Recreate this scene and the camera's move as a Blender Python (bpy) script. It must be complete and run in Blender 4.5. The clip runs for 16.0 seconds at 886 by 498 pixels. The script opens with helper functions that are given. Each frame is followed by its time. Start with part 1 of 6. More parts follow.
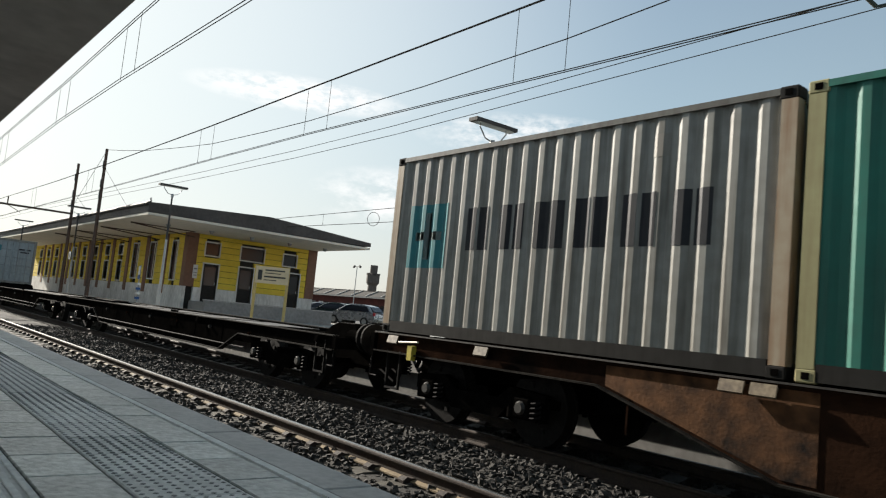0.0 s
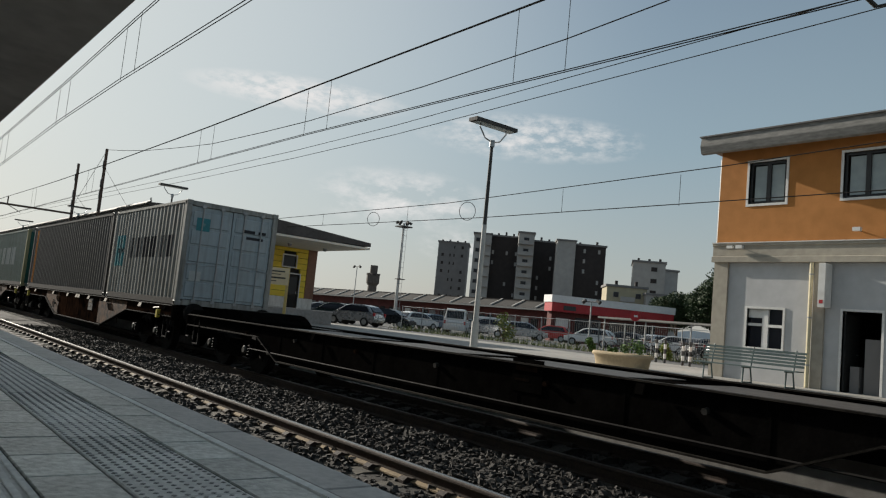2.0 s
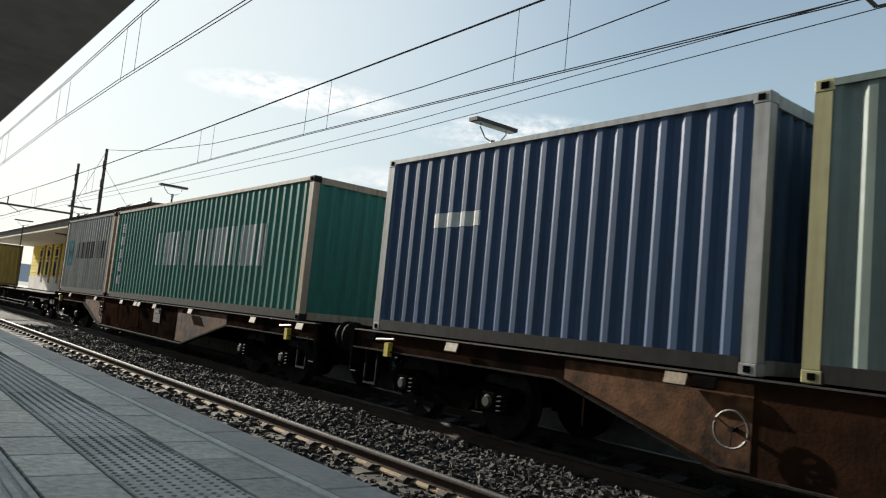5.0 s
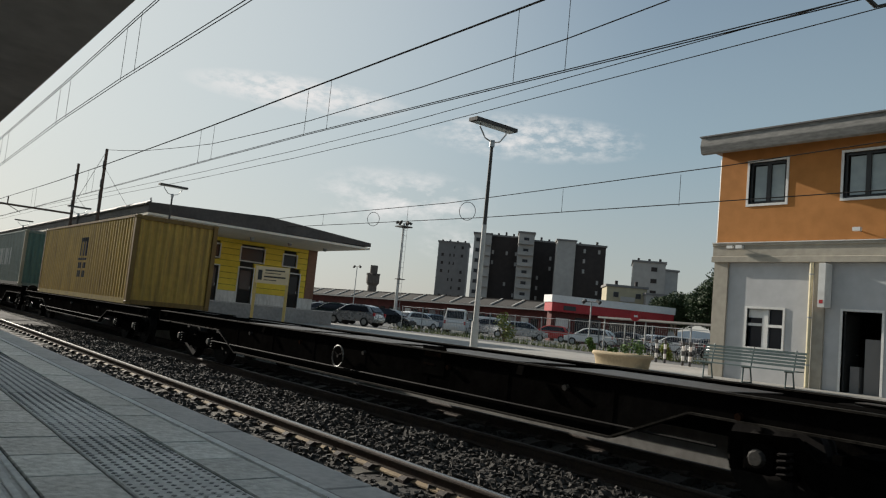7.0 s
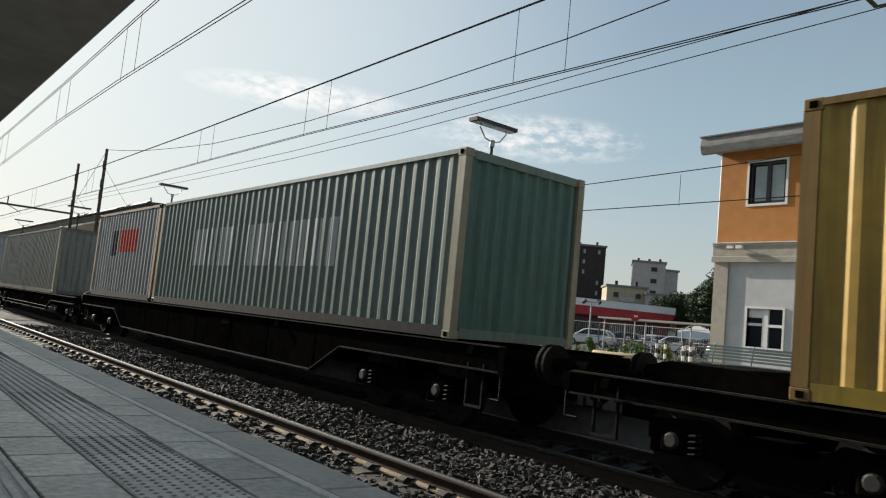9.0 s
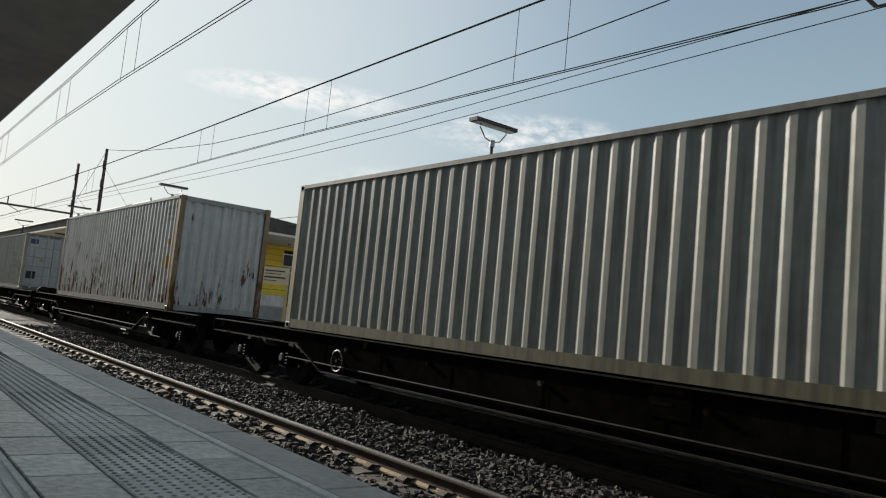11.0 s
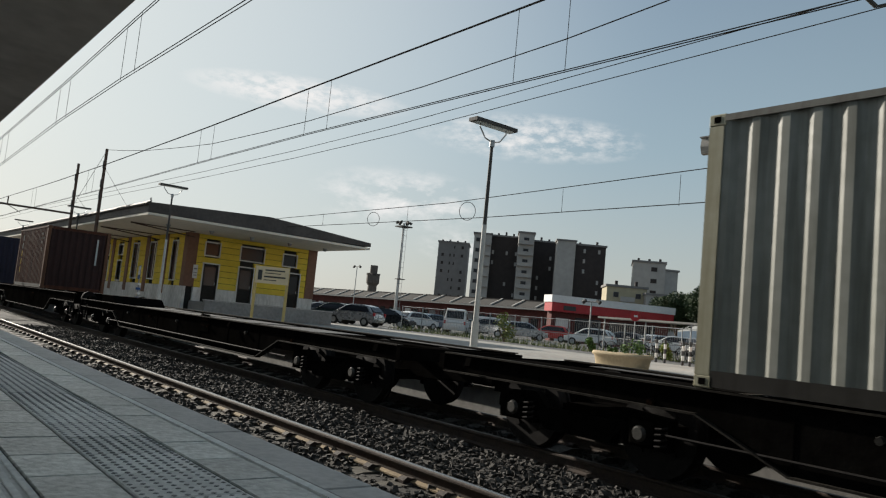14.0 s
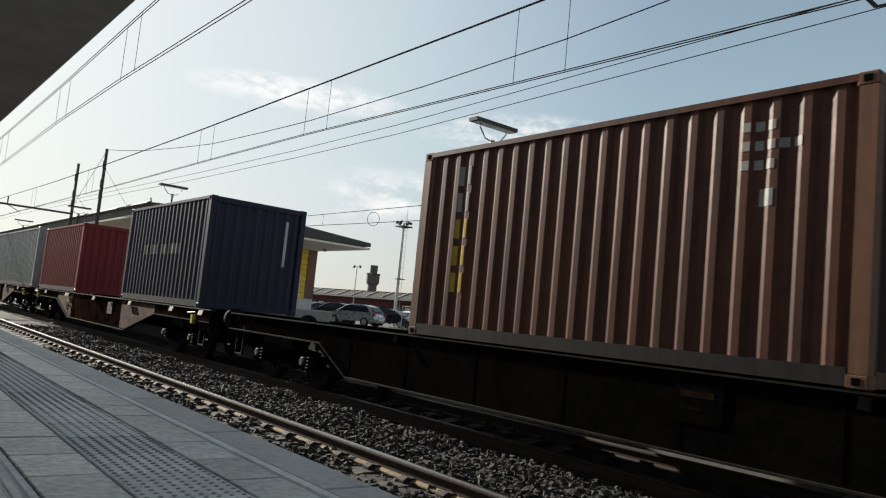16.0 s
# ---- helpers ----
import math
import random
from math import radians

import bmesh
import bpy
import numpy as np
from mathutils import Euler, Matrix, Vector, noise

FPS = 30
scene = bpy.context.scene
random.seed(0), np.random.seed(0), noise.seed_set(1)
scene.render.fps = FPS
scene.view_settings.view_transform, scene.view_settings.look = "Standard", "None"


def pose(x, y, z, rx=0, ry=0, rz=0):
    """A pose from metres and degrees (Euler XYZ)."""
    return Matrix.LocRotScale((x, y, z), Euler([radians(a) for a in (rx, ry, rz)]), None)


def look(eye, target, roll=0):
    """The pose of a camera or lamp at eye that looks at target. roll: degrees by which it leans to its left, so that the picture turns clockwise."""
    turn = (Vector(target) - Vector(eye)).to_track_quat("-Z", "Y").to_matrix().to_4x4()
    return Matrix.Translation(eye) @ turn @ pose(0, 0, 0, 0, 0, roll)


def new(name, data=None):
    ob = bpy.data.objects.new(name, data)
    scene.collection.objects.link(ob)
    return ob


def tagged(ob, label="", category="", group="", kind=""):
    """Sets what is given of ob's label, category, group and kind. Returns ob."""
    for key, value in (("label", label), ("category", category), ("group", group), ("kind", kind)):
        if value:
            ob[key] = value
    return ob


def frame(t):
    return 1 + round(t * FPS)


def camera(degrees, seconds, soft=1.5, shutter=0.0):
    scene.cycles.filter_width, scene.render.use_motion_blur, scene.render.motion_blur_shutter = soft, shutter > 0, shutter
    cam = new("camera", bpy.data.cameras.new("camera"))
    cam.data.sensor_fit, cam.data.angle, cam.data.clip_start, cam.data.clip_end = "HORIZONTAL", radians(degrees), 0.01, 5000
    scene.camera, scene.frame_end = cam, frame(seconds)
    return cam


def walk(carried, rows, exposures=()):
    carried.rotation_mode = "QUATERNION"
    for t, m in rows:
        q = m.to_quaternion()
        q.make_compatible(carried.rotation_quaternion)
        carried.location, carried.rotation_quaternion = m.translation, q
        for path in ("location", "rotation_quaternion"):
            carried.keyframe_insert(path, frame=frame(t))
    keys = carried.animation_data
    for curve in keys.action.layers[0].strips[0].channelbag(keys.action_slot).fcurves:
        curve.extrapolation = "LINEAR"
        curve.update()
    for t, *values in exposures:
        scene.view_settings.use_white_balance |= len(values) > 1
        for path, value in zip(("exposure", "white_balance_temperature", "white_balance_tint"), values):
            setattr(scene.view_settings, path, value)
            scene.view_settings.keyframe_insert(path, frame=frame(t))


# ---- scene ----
SECONDS = 16.0
cam = camera(61.35, SECONDS, soft=1.2, shutter=0.03)
EYE = (0.0, 0.0, 0.823)
TURN = math.radians(51.586)
RISE = math.radians(5.559)
AIM = (-math.sin(TURN) * math.cos(RISE), math.cos(TURN) * math.cos(RISE), EYE[2] + math.sin(RISE))
walk(cam, [(0.0, look(EYE, AIM, 5.571)), (SECONDS, look(EYE, AIM, 5.571))],
     exposures=[(0.0, 0.82), (0.4, 0.60), (0.8, 0.28), (2.2, 0.28), (3.0, 0.60), (4.0, 0.82), (6.4, 0.82), (7.0, 0.30), (7.6, 0.30),
                (8.6, 0.60), (9.5, 0.65), (11.5, 0.55), (12.5, 0.62), (13.0, 0.58), (13.6, 0.56), (14.0, 0.44), (14.5, 0.30), (15.2, 0.30), (16.0, 0.66)])

# ---- world and sun ----
SUN = Vector((-0.92, -0.13, 0.355)).normalized()
world = bpy.data.worlds.new("sky")
scene.world = world
world.use_nodes = True
wn, wl = world.node_tree.nodes, world.node_tree.links
wn.clear()
sky = wn.new("ShaderNodeTexSky")
sky.sky_type = "NISHITA"
sky.sun_disc = False
sky.sun_elevation = math.asin(SUN.z)
sky.sun_rotation = math.atan2(SUN.x, SUN.y)
sky.air_density, sky.dust_density, sky.ozone_density = 1.0, 1.2, 1.0
sky_co = wn.new("ShaderNodeTexCoord")


def cloud_bank(centre, across, tall, seed, low, high):
    """A wisp of cloud round a direction: an ellipse of broken noise."""
    c = Vector(centre).normalized()
    side = c.cross(Vector((0, 0, 1))).normalized()
    up = side.cross(c)
    sums = []
    for axis, size in ((side, across), (up, tall)):
        dot = wn.new("ShaderNodeVectorMath")
        dot.operation = "DOT_PRODUCT"
        wl.new(sky_co.outputs["Generated"], dot.inputs[0])
        dot.inputs[1].default_value = axis
        div = wn.new("ShaderNodeMath")
        div.operation = "DIVIDE"
        wl.new(dot.outputs["Value"], div.inputs[0])
        div.inputs[1].default_value = size
        sq = wn.new("ShaderNodeMath")
        sq.operation = "MULTIPLY"
        wl.new(div.outputs[0], sq.inputs[0])
        wl.new(div.outputs[0], sq.inputs[1])
        sums.append((div, sq))
    r2 = wn.new("ShaderNodeMath")
    wl.new(sums[0][1].outputs[0], r2.inputs[0])
    wl.new(sums[1][1].outputs[0], r2.inputs[1])
    fall = wn.new("ShaderNodeMapRange")
    fall.inputs["From Min"].default_value, fall.inputs["From Max"].default_value = 1.0, 0.0
    wl.new(r2.outputs[0], fall.inputs["Value"])
    mapped = wn.new("ShaderNodeCombineXYZ")
    long = wn.new("ShaderNodeMath")
    long.operation = "MULTIPLY"
    wl.new(sums[0][0].outputs[0], long.inputs[0])
    long.inputs[1].default_value = 0.5 * across / tall
    wl.new(long.outputs[0], mapped.inputs[0])
    wl.new(sums[1][0].outputs[0], mapped.inputs[1])
    mapped.inputs[2].default_value = seed
    nz = wn.new("ShaderNodeTexNoise")
    nz.inputs["Scale"].default_value, nz.inputs["Detail"].default_value, nz.inputs["Roughness"].default_value = 2.0, 9.0, 0.62
    wl.new(mapped.outputs[0], nz.inputs["Vector"])
    rng = wn.new("ShaderNodeMapRange")
    rng.inputs["From Min"].default_value, rng.inputs["From Max"].default_value = low, high
    wl.new(nz.outputs["Fac"], rng.inputs["Value"])
    both = wn.new("ShaderNodeMath")
    both.operation = "MULTIPLY"
    wl.new(fall.outputs[0], both.inputs[0])
    wl.new(rng.outputs[0], both.inputs[1])
    front = wn.new("ShaderNodeVectorMath")
    front.operation = "DOT_PRODUCT"
    wl.new(sky_co.outputs["Generated"], front.inputs[0])
    front.inputs[1].default_value = c
    gate = wn.new("ShaderNodeMath")
    gate.operation = "GREATER_THAN"
    wl.new(front.outputs["Value"], gate.inputs[0])
    gate.inputs[1].default_value = 0.0
    out = wn.new("ShaderNodeMath")
    out.operation = "MULTIPLY"
    wl.new(both.outputs[0], out.inputs[0])
    wl.new(gate.outputs[0], out.inputs[1])
    return out


# a thin veil of haze, denser towards the horizon
split = wn.new("ShaderNodeSeparateXYZ")
wl.new(sky_co.outputs["Generated"], split.inputs[0])
veil = wn.new("ShaderNodeMapRange")
veil.inputs["From Min"].default_value, veil.inputs["From Max"].default_value = 0.0, 0.45
veil.inputs["To Min"].default_value, veil.inputs["To Max"].default_value = 0.82, 0.34
wl.new(split.outputs["Z"], veil.inputs["Value"])
hazed = wn.new("ShaderNodeMix")
hazed.data_type = "RGBA"
wl.new(veil.outputs[0], hazed.inputs["Factor"])
wl.new(sky.outputs[0], hazed.inputs["A"])
# the haze is warmer near the horizon
warmth = wn.new("ShaderNodeMapRange")
warmth.inputs["From Min"].default_value, warmth.inputs["From Max"].default_value = 0.02, 0.24
wl.new(split.outputs["Z"], warmth.inputs["Value"])
haze = wn.new("ShaderNodeMix")
haze.data_type = "RGBA"
wl.new(warmth.outputs[0], haze.inputs["Factor"])
haze.inputs["A"].default_value, haze.inputs["B"].default_value = (4.4, 4.45, 4.3, 1), (3.42, 4.42, 4.64, 1)
wl.new(haze.outputs["Result"], hazed.inputs["B"])
# the bright aureole that haze gives the sky round the sun
toward = wn.new("ShaderNodeVectorMath")
toward.operation = "DOT_PRODUCT"
wl.new(sky_co.outputs["Generated"], toward.inputs[0])
toward.inputs[1].default_value = SUN
glow = wn.new("ShaderNodeMapRange")
glow.interpolation_type = "SMOOTHSTEP"
glow.inputs["From Min"].default_value, glow.inputs["From Max"].default_value = 0.52, 1.0
glow.inputs["To Max"].default_value = 0.72
wl.new(toward.outputs["Value"], glow.inputs["Value"])
lit = wn.new("ShaderNodeMix")
lit.data_type = "RGBA"
wl.new(glow.outputs[0], lit.inputs["Factor"])
wl.new(hazed.outputs["Result"], lit.inputs["A"])
lit.inputs["B"].default_value = (6.6, 7.1, 7.05, 1)
sky_colour = lit.outputs["Result"]
for bank in (((-0.863, 0.425, 0.274), 0.15, 0.024, 1.0, 0.36, 0.56),
             ((-0.691, 0.678, 0.251), 0.16, 0.034, 4.0, 0.43, 0.66),
             ((-0.811, 0.564, 0.157), 0.13, 0.045, 8.0, 0.42, 0.66),
             ((-0.74, 0.66, 0.10), 0.10, 0.03, 11.0, 0.42, 0.75)):
    amount = cloud_bank(*bank)
    mix = wn.new("ShaderNodeMix")
    mix.data_type = "RGBA"
    wl.new(amount.outputs[0], mix.inputs["Factor"])
    wl.new(sky_colour, mix.inputs["A"])
    mix.inputs["B"].default_value = (8.2, 8.1, 8.0, 1)
    sky_colour = mix.outputs["Result"]
back = wn.new("ShaderNodeBackground")
back.inputs["Strength"].default_value = 0.079
wl.new(sky_colour, back.inputs["Color"])
wl.new(back.outputs[0], wn.new("ShaderNodeOutputWorld").inputs["Surface"])

sun = new("sun", bpy.data.lights.new("sun", "SUN"))
sun.data.energy, sun.data.angle, sun.data.color = 5.2, math.radians(0.6), (1.0, 0.93, 0.82)
sun.matrix_world = look(SUN * 60, (0, 0, 0))

# ---- materials ----


def mat(name, c1, c2=None, scale=6.0, rough=0.75, metal=0.0, bump=0.0, bscale=70.0, stretch=(1, 1, 1), vary=0.0, spec=0.4):
    """Two colours mixed by coarse and fine noise, with relief; vary: shift of value from piece to piece."""
    m = bpy.data.materials.new(name)
    m.use_nodes = True
    n, l = m.node_tree.nodes, m.node_tree.links
    b = n["Principled BSDF"]
    c2 = c2 or tuple(v * 0.72 for v in c1)
    co = n.new("ShaderNodeTexCoord")
    mp = n.new("ShaderNodeMapping")
    mp.inputs["Scale"].default_value = stretch
    l.new(co.outputs["Object"], mp.inputs["Vector"])
    big, fine = n.new("ShaderNodeTexNoise"), n.new("ShaderNodeTexNoise")
    big.inputs["Scale"].default_value, big.inputs["Detail"].default_value = scale * 0.25, 5
    fine.inputs["Scale"].default_value, fine.inputs["Detail"].default_value = scale * 2.2, 6
    for t in (big, fine):
        l.new(mp.outputs[0], t.inputs["Vector"])
    add = n.new("ShaderNodeMath")
    l.new(big.outputs["Fac"], add.inputs[0])
    l.new(fine.outputs["Fac"], add.inputs[1])
    rng = n.new("ShaderNodeMapRange")
    rng.inputs["From Min"].default_value, rng.inputs["From Max"].default_value = 0.72, 1.28
    l.new(add.outputs[0], rng.inputs["Value"])
    mix = n.new("ShaderNodeMix")
    mix.data_type = "RGBA"
    mix.inputs["A"].default_value, mix.inputs["B"].default_value = (*c1, 1), (*c2, 1)
    l.new(rng.outputs[0], mix.inputs["Factor"])
    colour = mix.outputs["Result"]
    if vary:
        info = n.new("ShaderNodeObjectInfo")
        hsv = n.new("ShaderNodeHueSaturation")
        r2 = n.new("ShaderNodeMapRange")
        r2.inputs["To Min"].default_value, r2.inputs["To Max"].default_value = 1 - vary, 1 + vary
        l.new(info.outputs["Random"], r2.inputs["Value"])
        l.new(r2.outputs[0], hsv.inputs["Value"])
        l.new(colour, hsv.inputs["Color"])
        colour = hsv.outputs[0]
    l.new(colour, b.inputs["Base Color"])
    rr = n.new("ShaderNodeMapRange")
    rr.inputs["To Min"].default_value, rr.inputs["To Max"].default_value = max(rough - 0.1, 0.02), min(rough + 0.1, 1)
    l.new(fine.outputs["Fac"], rr.inputs["Value"])
    l.new(rr.outputs[0], b.inputs["Roughness"])
    b.inputs["Metallic"].default_value = metal
    b.inputs["Specular IOR Level"].default_value = spec
    if bump:
        bn, bt = n.new("ShaderNodeBump"), n.new("ShaderNodeTexNoise")
        bt.inputs["Scale"].default_value, bt.inputs["Detail"].default_value = bscale, 4
        l.new(co.outputs["Object"], bt.inputs["Vector"])
        bn.inputs["Strength"].default_value, bn.inputs["Distance"].default_value = bump, 0.01
        l.new(bt.outputs["Fac"], bn.inputs["Height"])
        l.new(bn.outputs[0], b.inputs["Normal"])
    return m


def painted(name, colour, dirt, amount=0.5, rust=0.0, rough=0.5):
    """Container paint: vertical dirt streaks, fading, rust spots that grow downwards."""
    m = mat(name, colour, tuple(0.6 * v + 0.4 * d for v, d in zip(colour, dirt)), 3.0, rough, 0, 0.12, 9.0, spec=0.12)
    n, l = m.node_tree.nodes, m.node_tree.links
    b = n["Principled BSDF"]
    paint = b.inputs["Base Color"].links[0].from_socket
    co = n.new("ShaderNodeTexCoord")
    mp = n.new("ShaderNodeMapping")
    mp.inputs["Scale"].default_value = (7, 7, 0.5)
    l.new(co.outputs["Object"], mp.inputs["Vector"])
    st = n.new("ShaderNodeTexNoise")
    st.inputs["Scale"].default_value, st.inputs["Detail"].default_value = 1.6, 6
    l.new(mp.outputs[0], st.inputs["Vector"])
    rng = n.new("ShaderNodeMapRange")
    rng.inputs["From Min"].default_value, rng.inputs["From Max"].default_value = 0.45, 0.75
    rng.inputs["To Max"].default_value = amount
    l.new(st.outputs["Fac"], rng.inputs["Value"])
    mix = n.new("ShaderNodeMix")
    mix.data_type = "RGBA"
    mix.inputs["B"].default_value = (*dirt, 1)
    l.new(rng.outputs[0], mix.inputs["Factor"])
    l.new(paint, mix.inputs["A"])
    out = mix.outputs["Result"]
    if rust:
        sp = n.new("ShaderNodeTexNoise")
        mp2 = n.new("ShaderNodeMapping")
        mp2.inputs["Scale"].default_value = (3.2, 3.2, 0.75)
        l.new(co.outputs["Object"], mp2.inputs["Vector"])
        l.new(mp2.outputs[0], sp.inputs["Vector"])
        sp.inputs["Scale"].default_value, sp.inputs["Detail"].default_value, sp.inputs["Roughness"].default_value = 1.9, 8, 0.7
        sep = n.new("ShaderNodeSeparateXYZ")
        l.new(co.outputs["Object"], sep.inputs[0])
        low = n.new("ShaderNodeMapRange")
        low.inputs["From Min"].default_value, low.inputs["From Max"].default_value = 2.6, 0.1
        low.inputs["To Min"].default_value, low.inputs["To Max"].default_value = -0.07, 0.09 * rust
        l.new(sep.outputs["Z"], low.inputs["Value"])
        add = n.new("ShaderNodeMath")
        l.new(sp.outputs["Fac"], add.inputs[0])
        l.new(low.outputs[0], add.inputs[1])
        cut = n.new("ShaderNodeMapRange")
        cut.inputs["From Min"].default_value, cut.inputs["From Max"].default_value = 0.565, 0.625
        l.new(add.outputs[0], cut.inputs["Value"])
        mx = n.new("ShaderNodeMix")
        mx.data_type = "RGBA"
        hue = n.new("ShaderNodeMix")
        hue.data_type = "RGBA"
        hue.inputs["A"].default_value, hue.inputs["B"].default_value = (0.16, 0.06, 0.02, 1), (0.035, 0.028, 0.024, 1)
        l.new(st.outputs["Fac"], hue.inputs["Factor"])
        l.new(cut.outputs[0], mx.inputs["Factor"])
        l.new(out, mx.inputs["A"])
        l.new(hue.outputs["Result"], mx.inputs["B"])
        out = mx.outputs["Result"]
    l.new(out, b.inputs["Base Color"])
    return m


def glass(name, tint=(0.02, 0.025, 0.03), rough=0.06):
    m = bpy.data.materials.new(name)
    m.use_nodes = True
    b = m.node_tree.nodes["Principled BSDF"]
    b.inputs["Base Color"].default_value = (*tint, 1)
    b.inputs["Roughness"].default_value = rough
    b.inputs["Specular IOR Level"].default_value = 0.3
    return m


DIRT = (0.10, 0.085, 0.07)
concrete = mat("concrete", (0.34, 0.33, 0.31), (0.22, 0.21, 0.20), 3, 0.85, bump=0.3)
concrete_dark = mat("canopy concrete", (0.60, 0.56, 0.52), (0.42, 0.39, 0.36), 1.2, 0.9, bump=0.15, bscale=20)
kerb_stone = mat("kerb stone", (0.50, 0.475, 0.445), (0.34, 0.325, 0.305), 8, 0.55, bump=0.3, bscale=120, vary=0.10)
paving = mat("grey paving stone", (0.50, 0.53, 0.495), (0.20, 0.22, 0.203), 9, 0.36, bump=1.0, bscale=24, vary=0.30)
tactile = mat("tactile paving", (0.74, 0.735, 0.70), (0.50, 0.495, 0.47), 7, 0.55, bump=0.3, bscale=90, vary=0.12)
joint_dark = mat("joint mortar", (0.035, 0.035, 0.034), (0.02, 0.02, 0.02), 10, 0.9)
white_line = mat("worn white paint and edge highlight", (0.80, 0.80, 0.77), (0.52, 0.52, 0.50), 9, 0.6, bump=0.2)
ballast_mat = mat("ballast", (0.05, 0.044, 0.038), (0.018, 0.016, 0.014), 30, 0.9, bump=1.0, bscale=40)
# darker ballast and sleeper colours paint in the shade beneath the wagons
shaded_ballast = mat("ballast with train shade in its colour", (0.03, 0.027, 0.024), (0.010, 0.009, 0.008), 20, 0.9, bump=1.0, bscale=40)
shaded_sleeper = mat("sleeper with train shade in its colour", (0.05, 0.044, 0.036), (0.018, 0.016, 0.014), 7, 0.85, bump=0.4, vary=0.15)
stone_mat = mat("ballast stone", (0.062, 0.055, 0.048), (0.017, 0.015, 0.013), 14, 0.85, bump=0.4, bscale=60)
rail_top = mat("polished rail steel", (0.30, 0.29, 0.28), (0.20, 0.195, 0.19), 40, 0.28, 1.0)
rail_dull = mat("dull rail steel", (0.20, 0.19, 0.18), (0.12, 0.11, 0.10), 30, 0.5, 0.9)
# the tan paints sunlight onto the foot of the near rails
rail_foot = mat("sunlit tan rail foot", (0.30, 0.225, 0.13), (0.15, 0.11, 0.07), 9, 0.8, bump=0.3)
rail_side = mat("rusty rail steel", (0.055, 0.035, 0.025), (0.026, 0.018, 0.014), 20, 0.8, bump=0.3)
sleeper_mat = mat("concrete sleeper", (0.09, 0.077, 0.058), (0.03, 0.026, 0.02), 7, 0.85, bump=0.4, vary=0.15)
asphalt = mat("asphalt", (0.13, 0.126, 0.12), (0.08, 0.078, 0.075), 1.2, 0.85, bump=0.3, bscale=150)
plat_far = mat("pale platform paving", (0.36, 0.345, 0.315), (0.23, 0.22, 0.20), 1.5, 0.8, bump=0.2, bscale=60)
yellow_wall = mat("yellow plaster", (0.84, 0.64, 0.08), (0.72, 0.54, 0.065), 2.5, 0.85, bump=0.15, vary=0.05)
groove = mat("plaster groove", (0.16, 0.12, 0.05), None, 6, 0.9)
brown_wall = mat("brown plaster", (0.25, 0.135, 0.09), (0.18, 0.10, 0.07), 4, 0.85, bump=0.2)
white_plaster = mat("white plaster", (0.70, 0.69, 0.66), (0.55, 0.54, 0.51), 2, 0.85, bump=0.15)
plinth_mat = mat("stained white plinth", (0.80, 0.79, 0.76), (0.48, 0.47, 0.44), 3.5, 0.85, bump=0.2, stretch=(1, 1, 0.4))
soffit_mat = mat("pale soffit", (0.76, 0.70, 0.60), (0.64, 0.59, 0.50), 1.5, 0.9)
fascia_mat = mat("dark grey fascia", (0.085, 0.075, 0.068), (0.05, 0.045, 0.042), 3, 0.7)
roof_mat = mat("roof sheet", (0.16, 0.155, 0.15), None, 3, 0.7)
orange_wall = mat("orange plaster", (0.47, 0.195, 0.05), (0.35, 0.145, 0.037), 1.3, 0.85, bump=0.15)
grey_wall = mat("pale grey plaster", (0.50, 0.50, 0.50), (0.41, 0.41, 0.41), 1.4, 0.85, bump=0.15)
beige_conc = mat("beige concrete band", (0.42, 0.38, 0.31), (0.31, 0.28, 0.23), 2.2, 0.85, bump=0.2)
white_frame = mat("white painted frame", (0.72, 0.71, 0.68), (0.6, 0.59, 0.56), 8, 0.5)
dark_frame = mat("dark window frame", (0.035, 0.035, 0.035), None, 8, 0.5)
shutter_mat = mat("brown shutter", (0.10, 0.055, 0.045), (0.07, 0.04, 0.035), 9, 0.7)
pane = glass("window pane", (0.012, 0.014, 0.02), 0.18)
pane_grey = mat("bright window pane", (0.36, 0.40, 0.39), (0.28, 0.32, 0.32), 2, 0.12)
interior = mat("dark interior", (0.03, 0.028, 0.026), None, 3, 0.9)
pipe_mat = mat("cream drain pipe", (0.62, 0.55, 0.36), (0.5, 0.44, 0.29), 6, 0.5)
bench_paint = mat("green-grey bench paint", (0.11, 0.15, 0.145), (0.075, 0.105, 0.10), 10, 0.45)
steel_grey = mat("galvanised steel", (0.38, 0.39, 0.39), (0.28, 0.29, 0.29), 12, 0.45, 0.6)
steel_pale = mat("pale grey post paint", (0.55, 0.54, 0.50), (0.44, 0.43, 0.40), 8, 0.5)
steel_dark = mat("dark mast steel", (0.07, 0.065, 0.06), (0.045, 0.042, 0.04), 10, 0.7)
rust_mast = mat("rust brown mast", (0.12, 0.075, 0.055), (0.07, 0.05, 0.04), 8, 0.8)
wire_mat = mat("catenary wire", (0.04, 0.037, 0.034), None, 30, 0.9, 0.0, spec=0.0)
insulator = mat("brown insulator", (0.06, 0.03, 0.02), None, 8, 0.25)
planter_mat = mat("sandstone planter", (0.47, 0.37, 0.23), (0.36, 0.28, 0.18), 5, 0.85, bump=0.4)
leaf_a = mat("plant leaf", (0.10, 0.17, 0.03), (0.05, 0.10, 0.02), 9, 0.6, vary=0.3)
leaf_b = mat("yellow green leaf", (0.25, 0.27, 0.04), (0.10, 0.16, 0.03), 9, 0.6, vary=0.3)
tree_leaf = mat("tree foliage", (0.045, 0.075, 0.025), (0.02, 0.038, 0.014), 4, 0.7)
